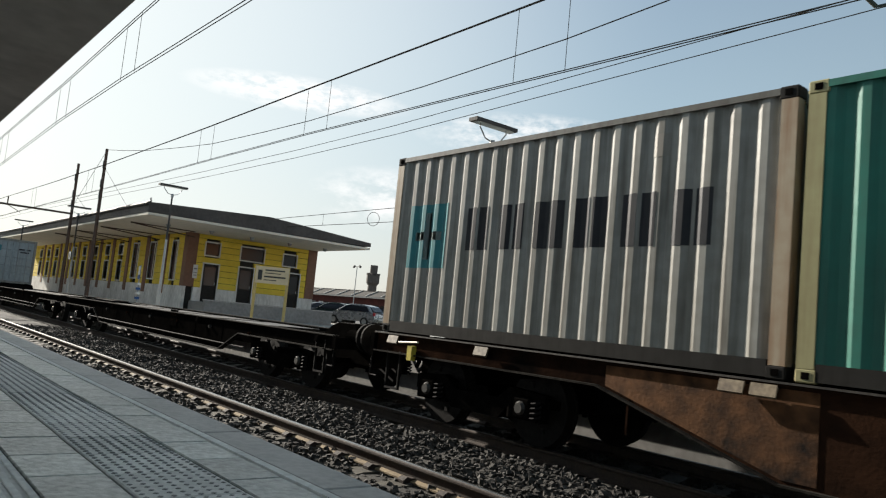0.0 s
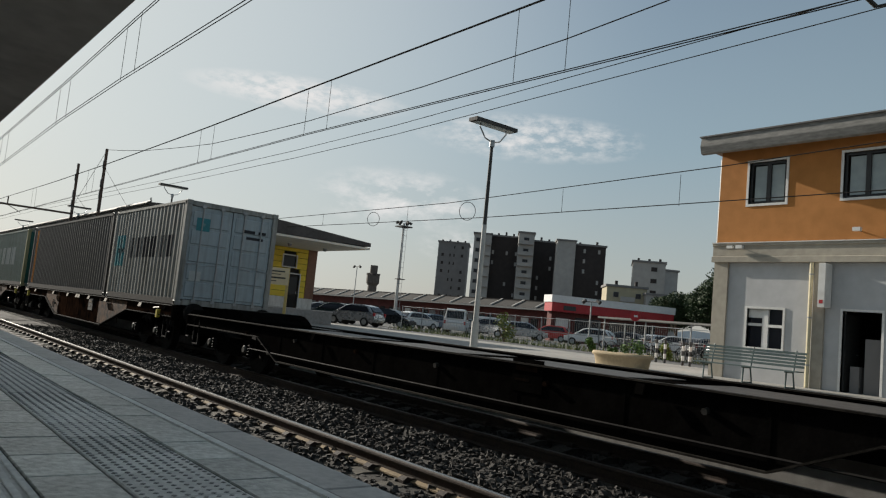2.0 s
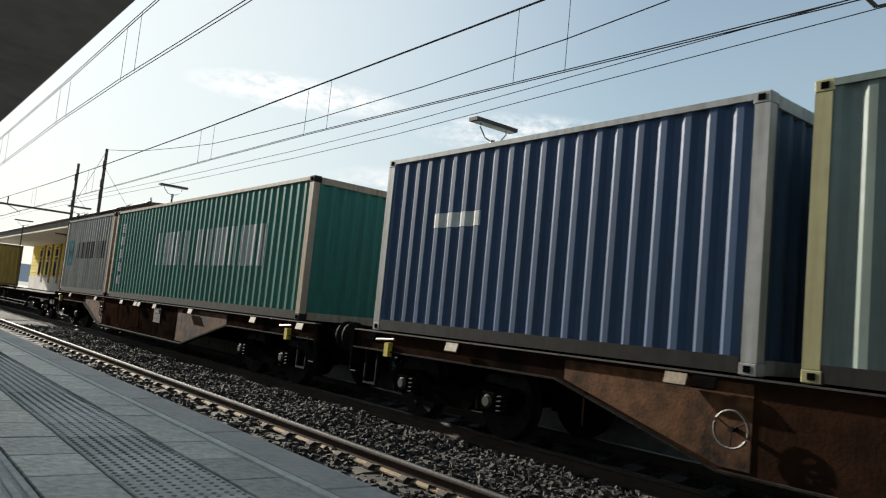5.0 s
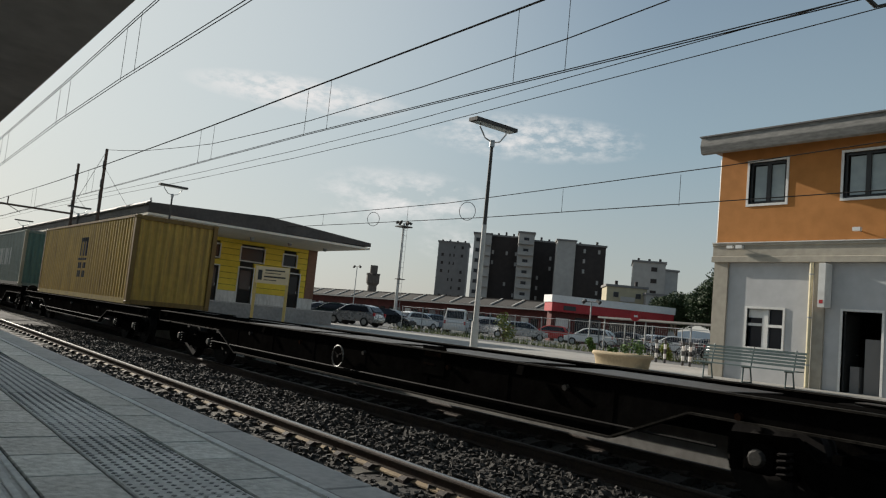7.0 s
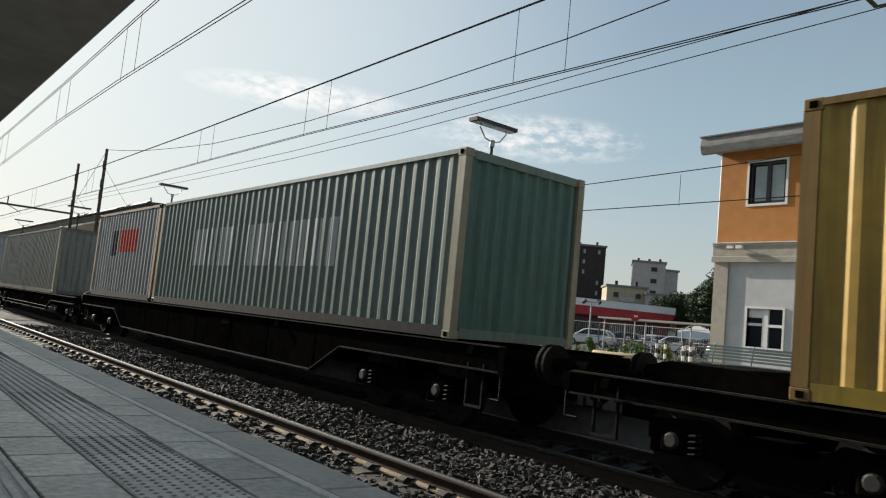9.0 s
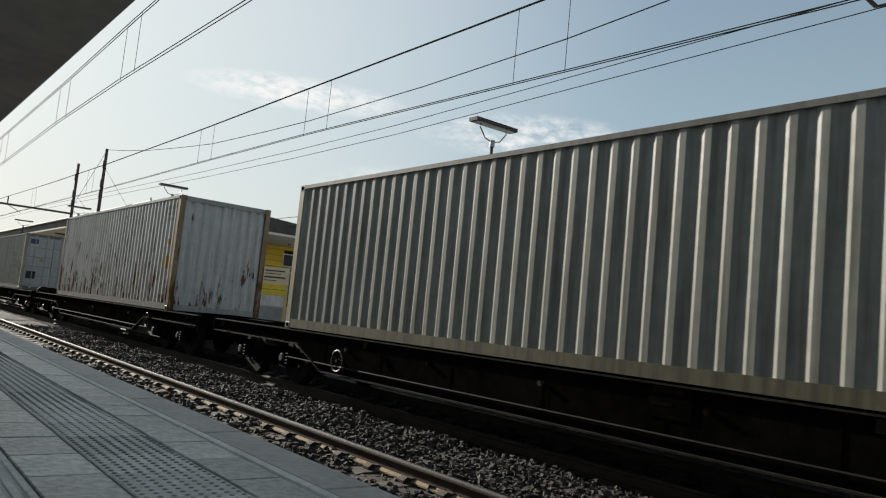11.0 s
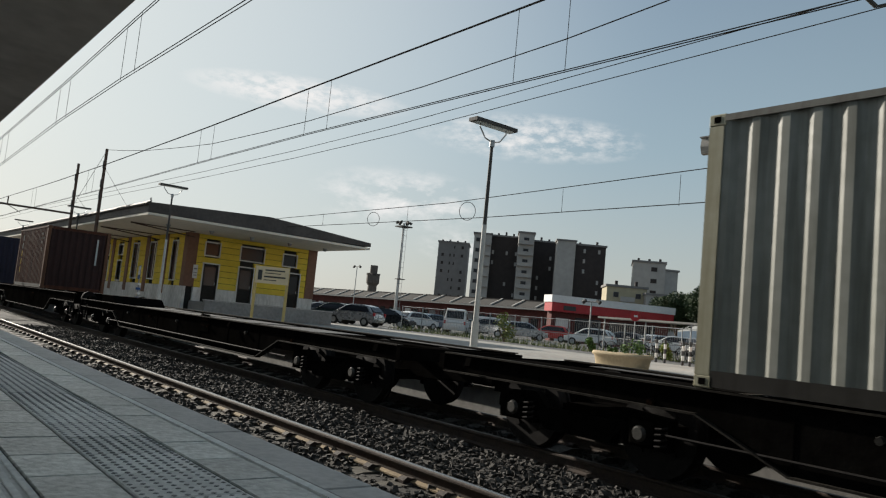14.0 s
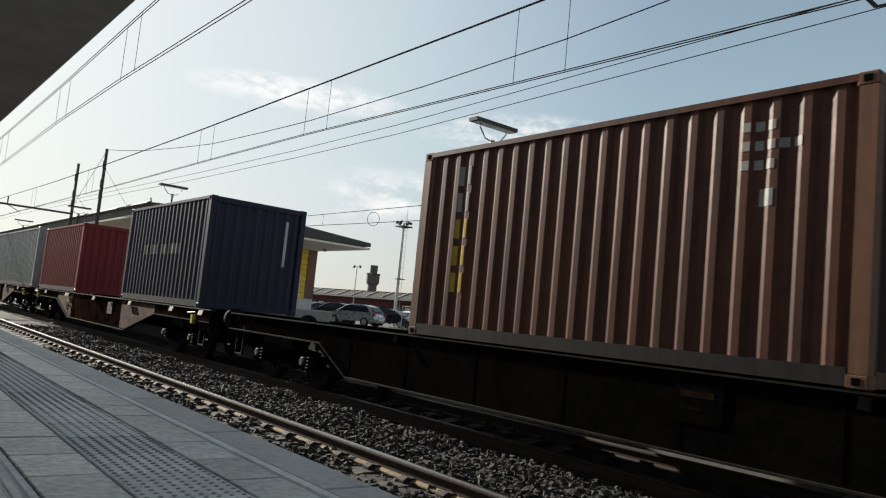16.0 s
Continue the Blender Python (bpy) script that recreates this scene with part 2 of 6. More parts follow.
bark = mat("bark", (0.10, 0.075, 0.055), None, 8, 0.9, bump=0.5)
grass_mat = mat("dry grass", (0.16, 0.18, 0.06), (0.09, 0.11, 0.04), 6, 0.8)
brick_red = mat("red brick wall", (0.15, 0.04, 0.035), (0.07, 0.025, 0.022), 3, 0.85)
shed_roof = mat("fibre cement roof", (0.055, 0.048, 0.042), (0.03, 0.027, 0.024), 1.4, 0.9)
shed_trim = mat("shed roof trim", (0.40, 0.38, 0.35), None, 3, 0.8)
shop_red = mat("red shop band", (0.42, 0.02, 0.026), (0.33, 0.018, 0.022), 2, 0.5)
shop_white = mat("white shop fascia", (0.75, 0.74, 0.72), (0.65, 0.64, 0.62), 2, 0.6)
apt_dark = mat("dark brown cladding", (0.035, 0.026, 0.024), (0.022, 0.017, 0.016), 0.3, 0.7)
apt_pale = mat("pale concrete facade", (0.40, 0.38, 0.36), (0.31, 0.30, 0.285), 0.3, 0.85)
apt_grey = mat("grey facade", (0.21, 0.20, 0.195), (0.16, 0.155, 0.15), 0.3, 0.85)
apt_cream = mat("cream facade", (0.42, 0.37, 0.25), (0.34, 0.30, 0.21), 0.3, 0.85)
tower_brick = mat("tower brick", (0.135, 0.115, 0.10), (0.09, 0.078, 0.068), 0.5, 0.9)
hill_mat = mat("hazy hills", (0.36, 0.42, 0.48), (0.33, 0.39, 0.45), 0.01, 1.0)
tyre_mat = mat("tyre rubber", (0.02, 0.02, 0.02), None, 10, 0.8)
sign_cream = mat("cream sign board", (0.70, 0.58, 0.38), (0.62, 0.51, 0.33), 5, 0.5)
sign_ink = mat("sign ink", (0.05, 0.05, 0.05), None, 8, 0.6)
sign_yellow = mat("ochre post paint", (0.55, 0.42, 0.16), (0.45, 0.34, 0.13), 8, 0.5)
sign_blue = mat("blue sign", (0.03, 0.10, 0.28), None, 8, 0.5)
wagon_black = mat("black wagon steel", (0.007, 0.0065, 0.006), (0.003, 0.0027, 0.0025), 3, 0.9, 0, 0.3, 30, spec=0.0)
wagon_rust = mat("rust brown wagon steel", (0.036, 0.018, 0.011), (0.006, 0.005, 0.0045), 1.6, 0.85, 0, 0.4, 25, spec=0.0)
wagon_pale = mat("worn pale wagon paint", (0.16, 0.072, 0.03), (0.012, 0.008, 0.006), 2.6, 0.7, 0, 0.3, 30, spec=0.12)
bracket_mat = mat("cream bracket paint", (0.26, 0.20, 0.125), (0.07, 0.048, 0.03), 9, 0.6)
wheel_mat = mat("wheel steel", (0.018, 0.016, 0.015), (0.009, 0.008, 0.008), 8, 0.8, 0.0, spec=0.1)
ring_mat = mat("white hand wheel paint", (0.17, 0.16, 0.14), (0.04, 0.036, 0.03), 12, 0.5)
# flange steels paler than the beams, painting in the sky light they catch
flange_mat = mat("worn flange steel with painted skylight", (0.075, 0.066, 0.056), (0.018, 0.015, 0.013), 5, 0.55, 0, 0.3, 30, stretch=(0.5, 1, 1), spec=0.4)
flange_dark = mat("flange steel with dim painted skylight", (0.030, 0.027, 0.023), (0.007, 0.006, 0.005), 5, 0.8, 0, 0.3, 30, spec=0.05)
# paler cap steel paints the glints of the axle boxes
cap_mat = mat("glint-pale cap steel", (0.05, 0.046, 0.04), (0.010, 0.009, 0.008), 14, 0.5)
hand_yellow = mat("yellow handle paint", (0.62, 0.50, 0.06), None, 10, 0.5)

# ---- mesh helpers ----


def box(bm, x0, x1, y0, y1, z0, z1):
    v = [bm.verts.new((x, y, z)) for x in (x0, x1) for y in (y0, y1) for z in (z0, z1)]
    for f in ((0, 1, 3, 2), (4, 6, 7, 5), (0, 4, 5, 1), (2, 3, 7, 6), (0, 2, 6, 4), (1, 5, 7, 3)):
        bm.faces.new([v[i] for i in f])


def soft_box(bm, x0, x1, y0, y1, z0, z1, r):
    """A box with chamfered edges."""
    b2 = bmesh.new()
    box(b2, x0, x1, y0, y1, z0, z1)
    bmesh.ops.bevel(b2, geom=list(b2.edges), offset=r, segments=1, affect="EDGES")
    me = bpy.data.meshes.new("tmp")
    b2.to_mesh(me)
    b2.free()
    bm.from_mesh(me)
    bpy.data.meshes.remove(me)


def rod(bm, p, q, r, n=8, r2=None, caps=True):
    p, q = Vector(p), Vector(q)
    d = (q - p).normalized()
    a = d.cross(Vector((0, 0, 1)) if abs(d.z) < 0.95 else Vector((1, 0, 0))).normalized()
    b = d.cross(a)
    r2 = r if r2 is None else r2
    ring = [[bm.verts.new(c + rr * (math.cos(t) * a + math.sin(t) * b)) for t in (2 * math.pi * i / n for i in range(n))]
            for c, rr in ((p, r), (q, r2))]
    for i in range(n):
        j = (i + 1) % n
        bm.faces.new((ring[0][i], ring[0][j], ring[1][j], ring[1][i]))
    if caps:
        bm.faces.new(ring[0])
        bm.faces.new(ring[1])


def tube(bm, points, r, n=5, closed=False):
    """A round bar swept along a line of points, in one piece."""
    pts = [Vector(p) for p in points]
    rings = []
    for k, p in enumerate(pts):
        a = pts[k - 1] if k or closed else p
        b = pts[(k + 1) % len(pts)] if k + 1 < len(pts) or closed else p
        d = (b - a).normalized()
        u = d.cross(Vector((0, 0, 1)) if abs(d.z) < 0.95 else Vector((1, 0, 0))).normalized()
        v = d.cross(u)
        rings.append([bm.verts.new(p + r * (math.cos(t) * u + math.sin(t) * v)) for t in (2 * math.pi * i / n for i in range(n))])
    for ra, rb in zip(rings, rings[1:] + (rings[:1] if closed else [])):
        for i in range(n):
            j = (i + 1) % n
            bm.faces.new((ra[i], ra[j], rb[j], rb[i]))


def prism(bm, poly, axis, a, b):
    """Extrude a polygon (pairs) along an axis from a to b. axis y: pairs are x, z; axis x: pairs are y, z; axis z: pairs are x, y."""
    put = {"y": lambda u, v, w: (u, w, v), "x": lambda u, v, w: (w, u, v), "z": lambda u, v, w: (u, v, w)}[axis]
    ra = [bm.verts.new(put(u, v, a)) for u, v in poly]
    rb = [bm.verts.new(put(u, v, b)) for u, v in poly]
    bm.faces.new(ra)
    bm.faces.new(rb)
    for i in range(len(poly)):
        j = (i + 1) % len(poly)
        bm.faces.new((ra[i], ra[j], rb[j], rb[i]))


def finish(name, bm, material, smooth=False):
    bmesh.ops.recalc_face_normals(bm, faces=bm.faces)
    me = bpy.data.meshes.new(name)
    bm.to_mesh(me)
    bm.free()
    me.materials.append(material)
    if smooth:
        me.polygons.foreach_set("use_smooth", [True] * len(me.polygons))
    return me


def part(name, bm, material, parent, label="", at=None, smooth=False):
    ob = new(name, finish(name, bm, material, smooth))
    ob.parent = parent
    if at:
        ob.location = at
    return tagged(ob, label)


def share(name, mesh, parent, at, rz=0.0):
    ob = new(name, mesh)
    ob.parent = parent
    ob.location = at
    ob.rotation_euler.z = rz
    return ob


def thing(name, at, label, category, group="", kind="", rz=0.0):
    ob = new(name)
    ob.empty_display_size = 0.2
    ob.location = at
    ob.rotation_euler.z = rz
    return tagged(ob, label, category, group, kind)


def boxes(*rows):
    bm = bmesh.new()
    for r in rows:
        box(bm, *r)
    return bm


def rods(*rows):
    bm = bmesh.new()
    for r in rows:
        rod(bm, *r)
    return bm


def setting(name, bm, material, label, category):
    return tagged(new(name, finish(name, bm, material)), label, category, kind="structure")

# ---- ground, platforms and tracks ----
RAIL = -0.55
TRACKS = (3.75, 7.50)
GRADE = -0.80
setting("ground", boxes((-1400, 900, -400, 1.0, -1.9, -1.4), (-1400, 900, 9.6, 1400, -1.9, -0.008)), asphalt, "grey asphalt ground with worn patches", "ground")
setting("track_bed", boxes((-400, 200, 0.9, 9.7, -1.6, GRADE)), ballast_mat, "dark crushed stone track bed", "ballast")


def rough_rise(bm, x0, x1, y0, y1, z, step):
    """An uneven sheet."""
    nx, ny = int((x1 - x0) / step), int((y1 - y0) / step)
    g = [[bm.verts.new((x0 + (x1 - x0) * i / nx, y0 + (y1 - y0) * j / ny,
                        z + 0.035 * (noise.noise((i * 0.9, j * 0.9, 3.1)) + noise.noise((i * 0.23, j * 0.23, 7.0)))))
          for j in range(ny + 1)] for i in range(nx + 1)]
    for i in range(nx):
        for j in range(ny):
            bm.faces.new((g[i][j], g[i + 1][j], g[i + 1][j + 1], g[i][j + 1]))


def ballast_stones(count, x0, x1, y0, y1, seed, size, level, material=stone_mat):
    rnd = np.random.RandomState(seed)
    verts, faces = [], []
    base = np.array([(-1, -1, -1), (1, -1, -1), (1, 1, -1), (-1, 1, -1), (-1, -1, 1), (1, -1, 1), (1, 1, 1), (-1, 1, 1)], float)
    quads = ((0, 3, 2, 1), (4, 5, 6, 7), (0, 1, 5, 4), (1, 2, 6, 5), (2, 3, 7, 6), (3, 0, 4, 7))
    for k in range(count):
        p = base * (0.55 + 0.45 * rnd.rand(8, 3)) * size * (0.6 + 0.8 * rnd.rand()) * np.array((1, 1, 0.7))
        a, b = rnd.rand(2) * 6.28
        ra = np.array(((math.cos(a), -math.sin(a), 0), (math.sin(a), math.cos(a), 0), (0, 0, 1)))
        rb = np.array(((1, 0, 0), (0, math.cos(b), -math.sin(b)), (0, math.sin(b), math.cos(b))))
        x = x1 - (x1 - x0) * rnd.rand() ** 1.7
        y = y0 + (y1 - y0) * rnd.rand()
        p = p @ rb @ ra + np.array((x, y, level + 0.05 * rnd.rand() + 0.02 * math.sin(3 * x + y)))
        n = len(verts)
        verts.extend(map(tuple, p))
        faces.extend(tuple(i + n for i in q) for q in quads)
    me = bpy.data.meshes.new("ballast_stones")
    me.from_pydata(verts, [], faces)
    me.materials.append(material)
    return me


bm = bmesh.new()
rough_rise(bm, -120, 6, 2.15, 4.98, -0.745, 0.22)
rough_rise(bm, -120, 6, 4.98, 6.3, -0.735, 0.30)
setting("ballast_bed", bm, ballast_mat, "brown-grey crushed stone ballast between the tracks", "ballast")
# bed of the freight track, the train's shade put into its colour
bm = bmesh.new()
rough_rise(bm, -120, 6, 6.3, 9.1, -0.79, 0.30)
setting("ballast_bed_freight", bm, shaded_ballast, "crushed stone under the freight track, darkened to stand for shade", "ballast")
tagged(new("ballast_stones", ballast_stones(15000, -30, 1, 4.95, 6.5, 5, 0.026, -0.725)), "angular brown-grey ballast stones", "ballast", kind="stuff")
tagged(new("ballast_stones", ballast_stones(10000, -20, 1, 2.2, 4.95, 6, 0.026, -0.757)), "angular ballast stones beside the platform", "ballast", kind="stuff")
tagged(new("ballast_stones", ballast_stones(4000, -20, 1, 6.5, 9.0, 7, 0.026, -0.785, shaded_ballast)), "angular ballast stones under the train", "ballast", kind="stuff")


def rail_line(y, x0, x1, running, footing):
    rail = thing("rail", (0, y, RAIL), "steel rail with a polished running surface and rusty sides", "rail", "running rails")
    bm = bmesh.new()
    arc = [(-0.026, -0.0075), (-0.018, -0.0034), (-0.009, -0.001), (0, 0), (0.009, -0.001), (0.018, -0.0034), (0.026, -0.0075)]
    ends = [(bm.verts.new((x0, y2, z2)), bm.verts.new((x1, y2, z2))) for y2, z2 in arc]
    for a, b in zip(ends, ends[1:]):
        bm.faces.new((a[0], b[0], b[1], a[1]))
    part("head", bm, running, rail, "worn running surface", smooth=True)
    bm = bmesh.new()
    prism(bm, [(-0.036, -0.024), (-0.0335, -0.0155), (-0.0262, -0.0085), (0.0262, -0.0085), (0.0335, -0.0155), (0.036, -0.024), (0.036, -0.04), (0.009, -0.055), (0.009, -0.14), (-0.009, -0.14), (-0.009, -0.055), (-0.036, -0.04)], "x", x0, x1)
    part("web", bm, rail_side, rail, "rusty web")
    bm = bmesh.new()
    prism(bm, [(-0.07, -0.17), (-0.07, -0.155), (-0.012, -0.14), (0.012, -0.14), (0.07, -0.155), (0.07, -0.17)], "x", x0, x1)
    part("foot", bm, footing, rail, "flat rail foot, painted sunlit tan on the near track")
    return rail


# near rails get the sunlit tan foot, freight rails a dull head and dark foot
for cy in TRACKS:
    for side in (-0.7535, 0.7535):
        rail_line(cy + side, -400, 120, rail_top if cy < 5 else rail_dull, rail_foot if cy < 5 else rail_side)

bm = bmesh.new()
prism(bm, [(-1.25, -0.26), (-1.25, -0.19), (-0.95, -0.172), (-0.5, -0.172), (-0.3, -0.21), (0.3, -0.21), (0.5, -0.172), (0.95, -0.172), (1.25, -0.19), (1.25, -0.26)], "x", -0.13, 0.13)
sleeper_mesh = finish("sleeper", bm, sleeper_mat)
sleeper_shaded = sleeper_mesh.copy()
sleeper_shaded.materials[0] = shaded_sleeper
bm = bmesh.new()
prism(bm, [(-0.15, 0.0), (-0.15, 0.03), (-0.10, 0.06), (-0.055, 0.045), (0.055, 0.045), (0.10, 0.06), (0.15, 0.03), (0.15, 0.0)], "x", -0.05, 0.05)
clip_mesh = finish("rail_clip", bm, rail_side)
for cy in TRACKS:
    for i in range(110):
        x = 3.2 - 0.6 * i
        s = new("sleeper", sleeper_mesh if cy < 5 else sleeper_shaded)
        s.location = (x, cy, RAIL)
        tagged(s, "worn concrete sleeper bedded in ballast", "sleeper", "track sleepers")
        if i < 60:
            share("rail_clip", clip_mesh, s, (0, 0.7535, -0.172))

# near platform: slab, kerb stones, tactile strip, paving
setting("platform_near", boxes((-160, 40, -5.6, 1.82, -1.5, -0.018), (-160, 40, 1.82, 2.03, -1.4, -0.03)), joint_dark, "concrete platform slab", "platform")
kerb = tagged(thing("platform_kerb", (0, 0, 0), "pale grey stone platform edge course", "kerb"), kind="structure")
bm = bmesh.new()
soft_box(bm, -0.745, 0.745, 1.856, 2.14, -0.22, 0.004, 0.012)
kerb_mesh = finish("kerb_block", bm, kerb_stone)
for i in range(70):
    share("kerb_block", kerb_mesh, kerb, (6.7 - 1.5 * i, 0, 0))
# pale strip between slabs and kerb, a painted highlight of the bevelled edge
strip = tagged(thing("platform_edge_highlight", (0, 0, 0), "pale strip painted as the highlight along the slab edge", "line"), kind="structure")
part("highlight_strip", boxes((-110, 7.5, 1.803, 1.852, -0.02, 0.006)), white_line, strip)
pave = tagged(thing("platform_paving", (0, 0, 0), "worn grey stone paving slabs on the platform", "paving"), kind="structure")


def slab_mesh(name, lx, y0, y1, material, top=0.0):
    bm = bmesh.new()
    soft_box(bm, -lx / 2 + 0.004, lx / 2 - 0.004, y0 + 0.004, y1 - 0.004, -0.04, top, 0.006)
    return finish(name, bm, material)


def slab_row(lx, y0, y1, count, x_first, material, top=0.0, name="paving_slab"):
    me = slab_mesh(name, lx, y0, y1, material, top)
    rnd = random.Random(int(y0 * 100))
    for i in range(count):
        share(name, me, pave, (x_first - lx * i, 0, rnd.uniform(-0.003, 0.002)))


slab_row(0.47, 1.515, 1.80, 99, 7.23, paving)
slab_row(0.46, 1.05, 1.51, 99, 7.24, tactile, -0.002, "tactile_slab")
slab_row(0.46, 0.72, 1.045, 99, 7.21, paving)
for k in range(16):
    slab_row(0.46, 0.50 - 0.36 * (k + 1), 0.50 - 0.36 * k, 34, 7.2 - 0.2 * (k % 2), paving)
guide_mesh = slab_mesh("guide_slab", 0.40, 0.50, 0.715, tactile)
for i in range(91):
    share("guide_slab", guide_mesh, pave, (7.4 - 0.4 * i, 0, -0.002))
bm = bmesh.new()
for k in range(4):
    soft_box(bm, -30, 7.5, 0.515 + 0.054 * k, 0.545 + 0.054 * k, -0.01, 0.006, 0.003)
ridge = tagged(new("guide_ridges", finish("guide_ridges", bm, white_line)), "pale raised guide ridges of the tactile path", "tactile paving", kind="stuff")

verts, faces = [], []
for i in range(600):
    for j in range(8):
        x, y = 7.2 - 0.0571 * i, 1.05 + 0.0302 + 0.0571 * j
        n = len(verts)
        for r, z in ((0.0150, -0.003), (0.011, 0.0025)):
            verts += [(x + r, y, z), (x, y + r, z), (x - r, y, z), (x, y - r, z)]
        faces += [(n + 4, n + 5, n + 6, n + 7)] + [(n + q, n + (q + 1) % 4, n + 4 + (q + 1) % 4, n + 4 + q) for q in range(4)]
me = bpy.data.meshes.new("tactile_studs")
me.from_pydata(verts, [], faces)
# studs darker than the slabs they stand on
me.materials.append(mat("dark grey studs", (0.31, 0.31, 0.30), (0.19, 0.19, 0.185), 30, 0.75))
tagged(new("tactile_studs", me), "dark grey studs of the tactile warning strip", "tactile paving", kind="stuff")

# canopy over the near platform
bm = bmesh.new()
prism(bm, [(2.10, 4.02), (2.10, 4.36), (-1.6, 4.62), (-5.3, 4.36), (-5.3, 4.02), (-1.6, 4.20)], "x", -120, 25)
setting("canopy", bm, concrete_dark, "stained concrete platform canopy", "canopy")
for k in range(10):
    col = thing("canopy_column", (7.0 - 11.0 * k, -1.6, 0.0), "plain concrete canopy column on the platform", "column", "canopy columns")
    bm = bmesh.new()
    soft_box(bm, -0.2, 0.2, -0.2, 0.2, -0.02, 4.22, 0.03)
    part("shaft", bm, concrete, col)

# far platform
setting("platform_far", boxes((-260, 60, 9.45, 13.4, -1.3, 0.0)), plat_far, "pale paved platform across the tracks", "platform")
setting("forecourt", boxes((-260, 60, 13.4, 27.5, -0.6, -0.002)), plat_far, "pale paved forecourt behind the platform", "pavement")
kerb2 = tagged(thing("platform_kerb_far", (0, 0, 0), "pale stone edge of the far platform", "kerb"), kind="structure")
bm = bmesh.new()
soft_box(bm, -0.745, 0.745, 9.15, 9.46, -0.25, 0.006, 0.012)
k2 = finish("kerb_block", bm, kerb_stone)
for i in range(70):
    share("kerb_block", k2, kerb2, (6 - 1.5 * i, 0, 0))
setting("platform_far_wall", boxes((-260, 60, 9.28, 9.44, -1.3, -0.25)), concrete, "concrete face of the far platform", "wall")

# ---- the freight train ----
DECK = 0.61
PITCH, DEPTH = 0.278, 0.036


def ribs(x0, x1, phase=0.0, pitch=PITCH, depth=DEPTH):
    """Corrugation as points (along, depth) from x0 to x1."""
    marks = ((0.0, 0.0), (0.072, 0.0), (0.140, 1.0), (0.210, 1.0), (0.278, 0.0))
    pts = []
    k = math.floor((x0 - phase) / pitch)
    line = []
    while phase + k * pitch < x1 + pitch:
        line += [(phase + k * pitch + a / 0.278 * pitch, d * depth) for a, d in marks[:-1]]
        k += 1
    for (xa, da), (xb, db) in zip(line, line[1:]):
        for t in (x0, x1):
            if xa < t < xb:
                pts.append((t, da + (db - da) * (t - xa) / (xb - xa)))
        if x0 <= xb <= x1:
            pts.append((xb, db))
    return sorted(set(pts))


def sheet_x(bm, x0, x1, z0, z1, y, out, phase=0.0, depth=DEPTH):
    """A corrugated wall along x; out: -1 or 1, the side it faces."""
    row = [(bm.verts.new((x, y - out * d, z0)), bm.verts.new((x, y - out * d, z1))) for x, d in ribs(x0, x1, phase, depth=depth)]
    for a, b in zip(row, row[1:]):
        bm.faces.new((a[0], b[0], b[1], a[1]))


def sheet_y(bm, y0, y1, z0, z1, x, out, phase=0.0):
    row = [(bm.verts.new((x - out * d, y, z0)), bm.verts.new((x - out * d, y, z1))) for y, d in ribs(y0, y1, phase, 0.25, 0.045)]
    for a, b in zip(row, row[1:]):
        bm.faces.new((a[0], b[0], b[1], a[1]))


MOVERS = []
# dark bottom rail colour: grime, and the shade low on the side painted in
M_UNDER = painted("shaded grimy rail paint", (0.026, 0.025, 0.023), (0.012, 0.011, 0.010), 0.7, rough=0.8)


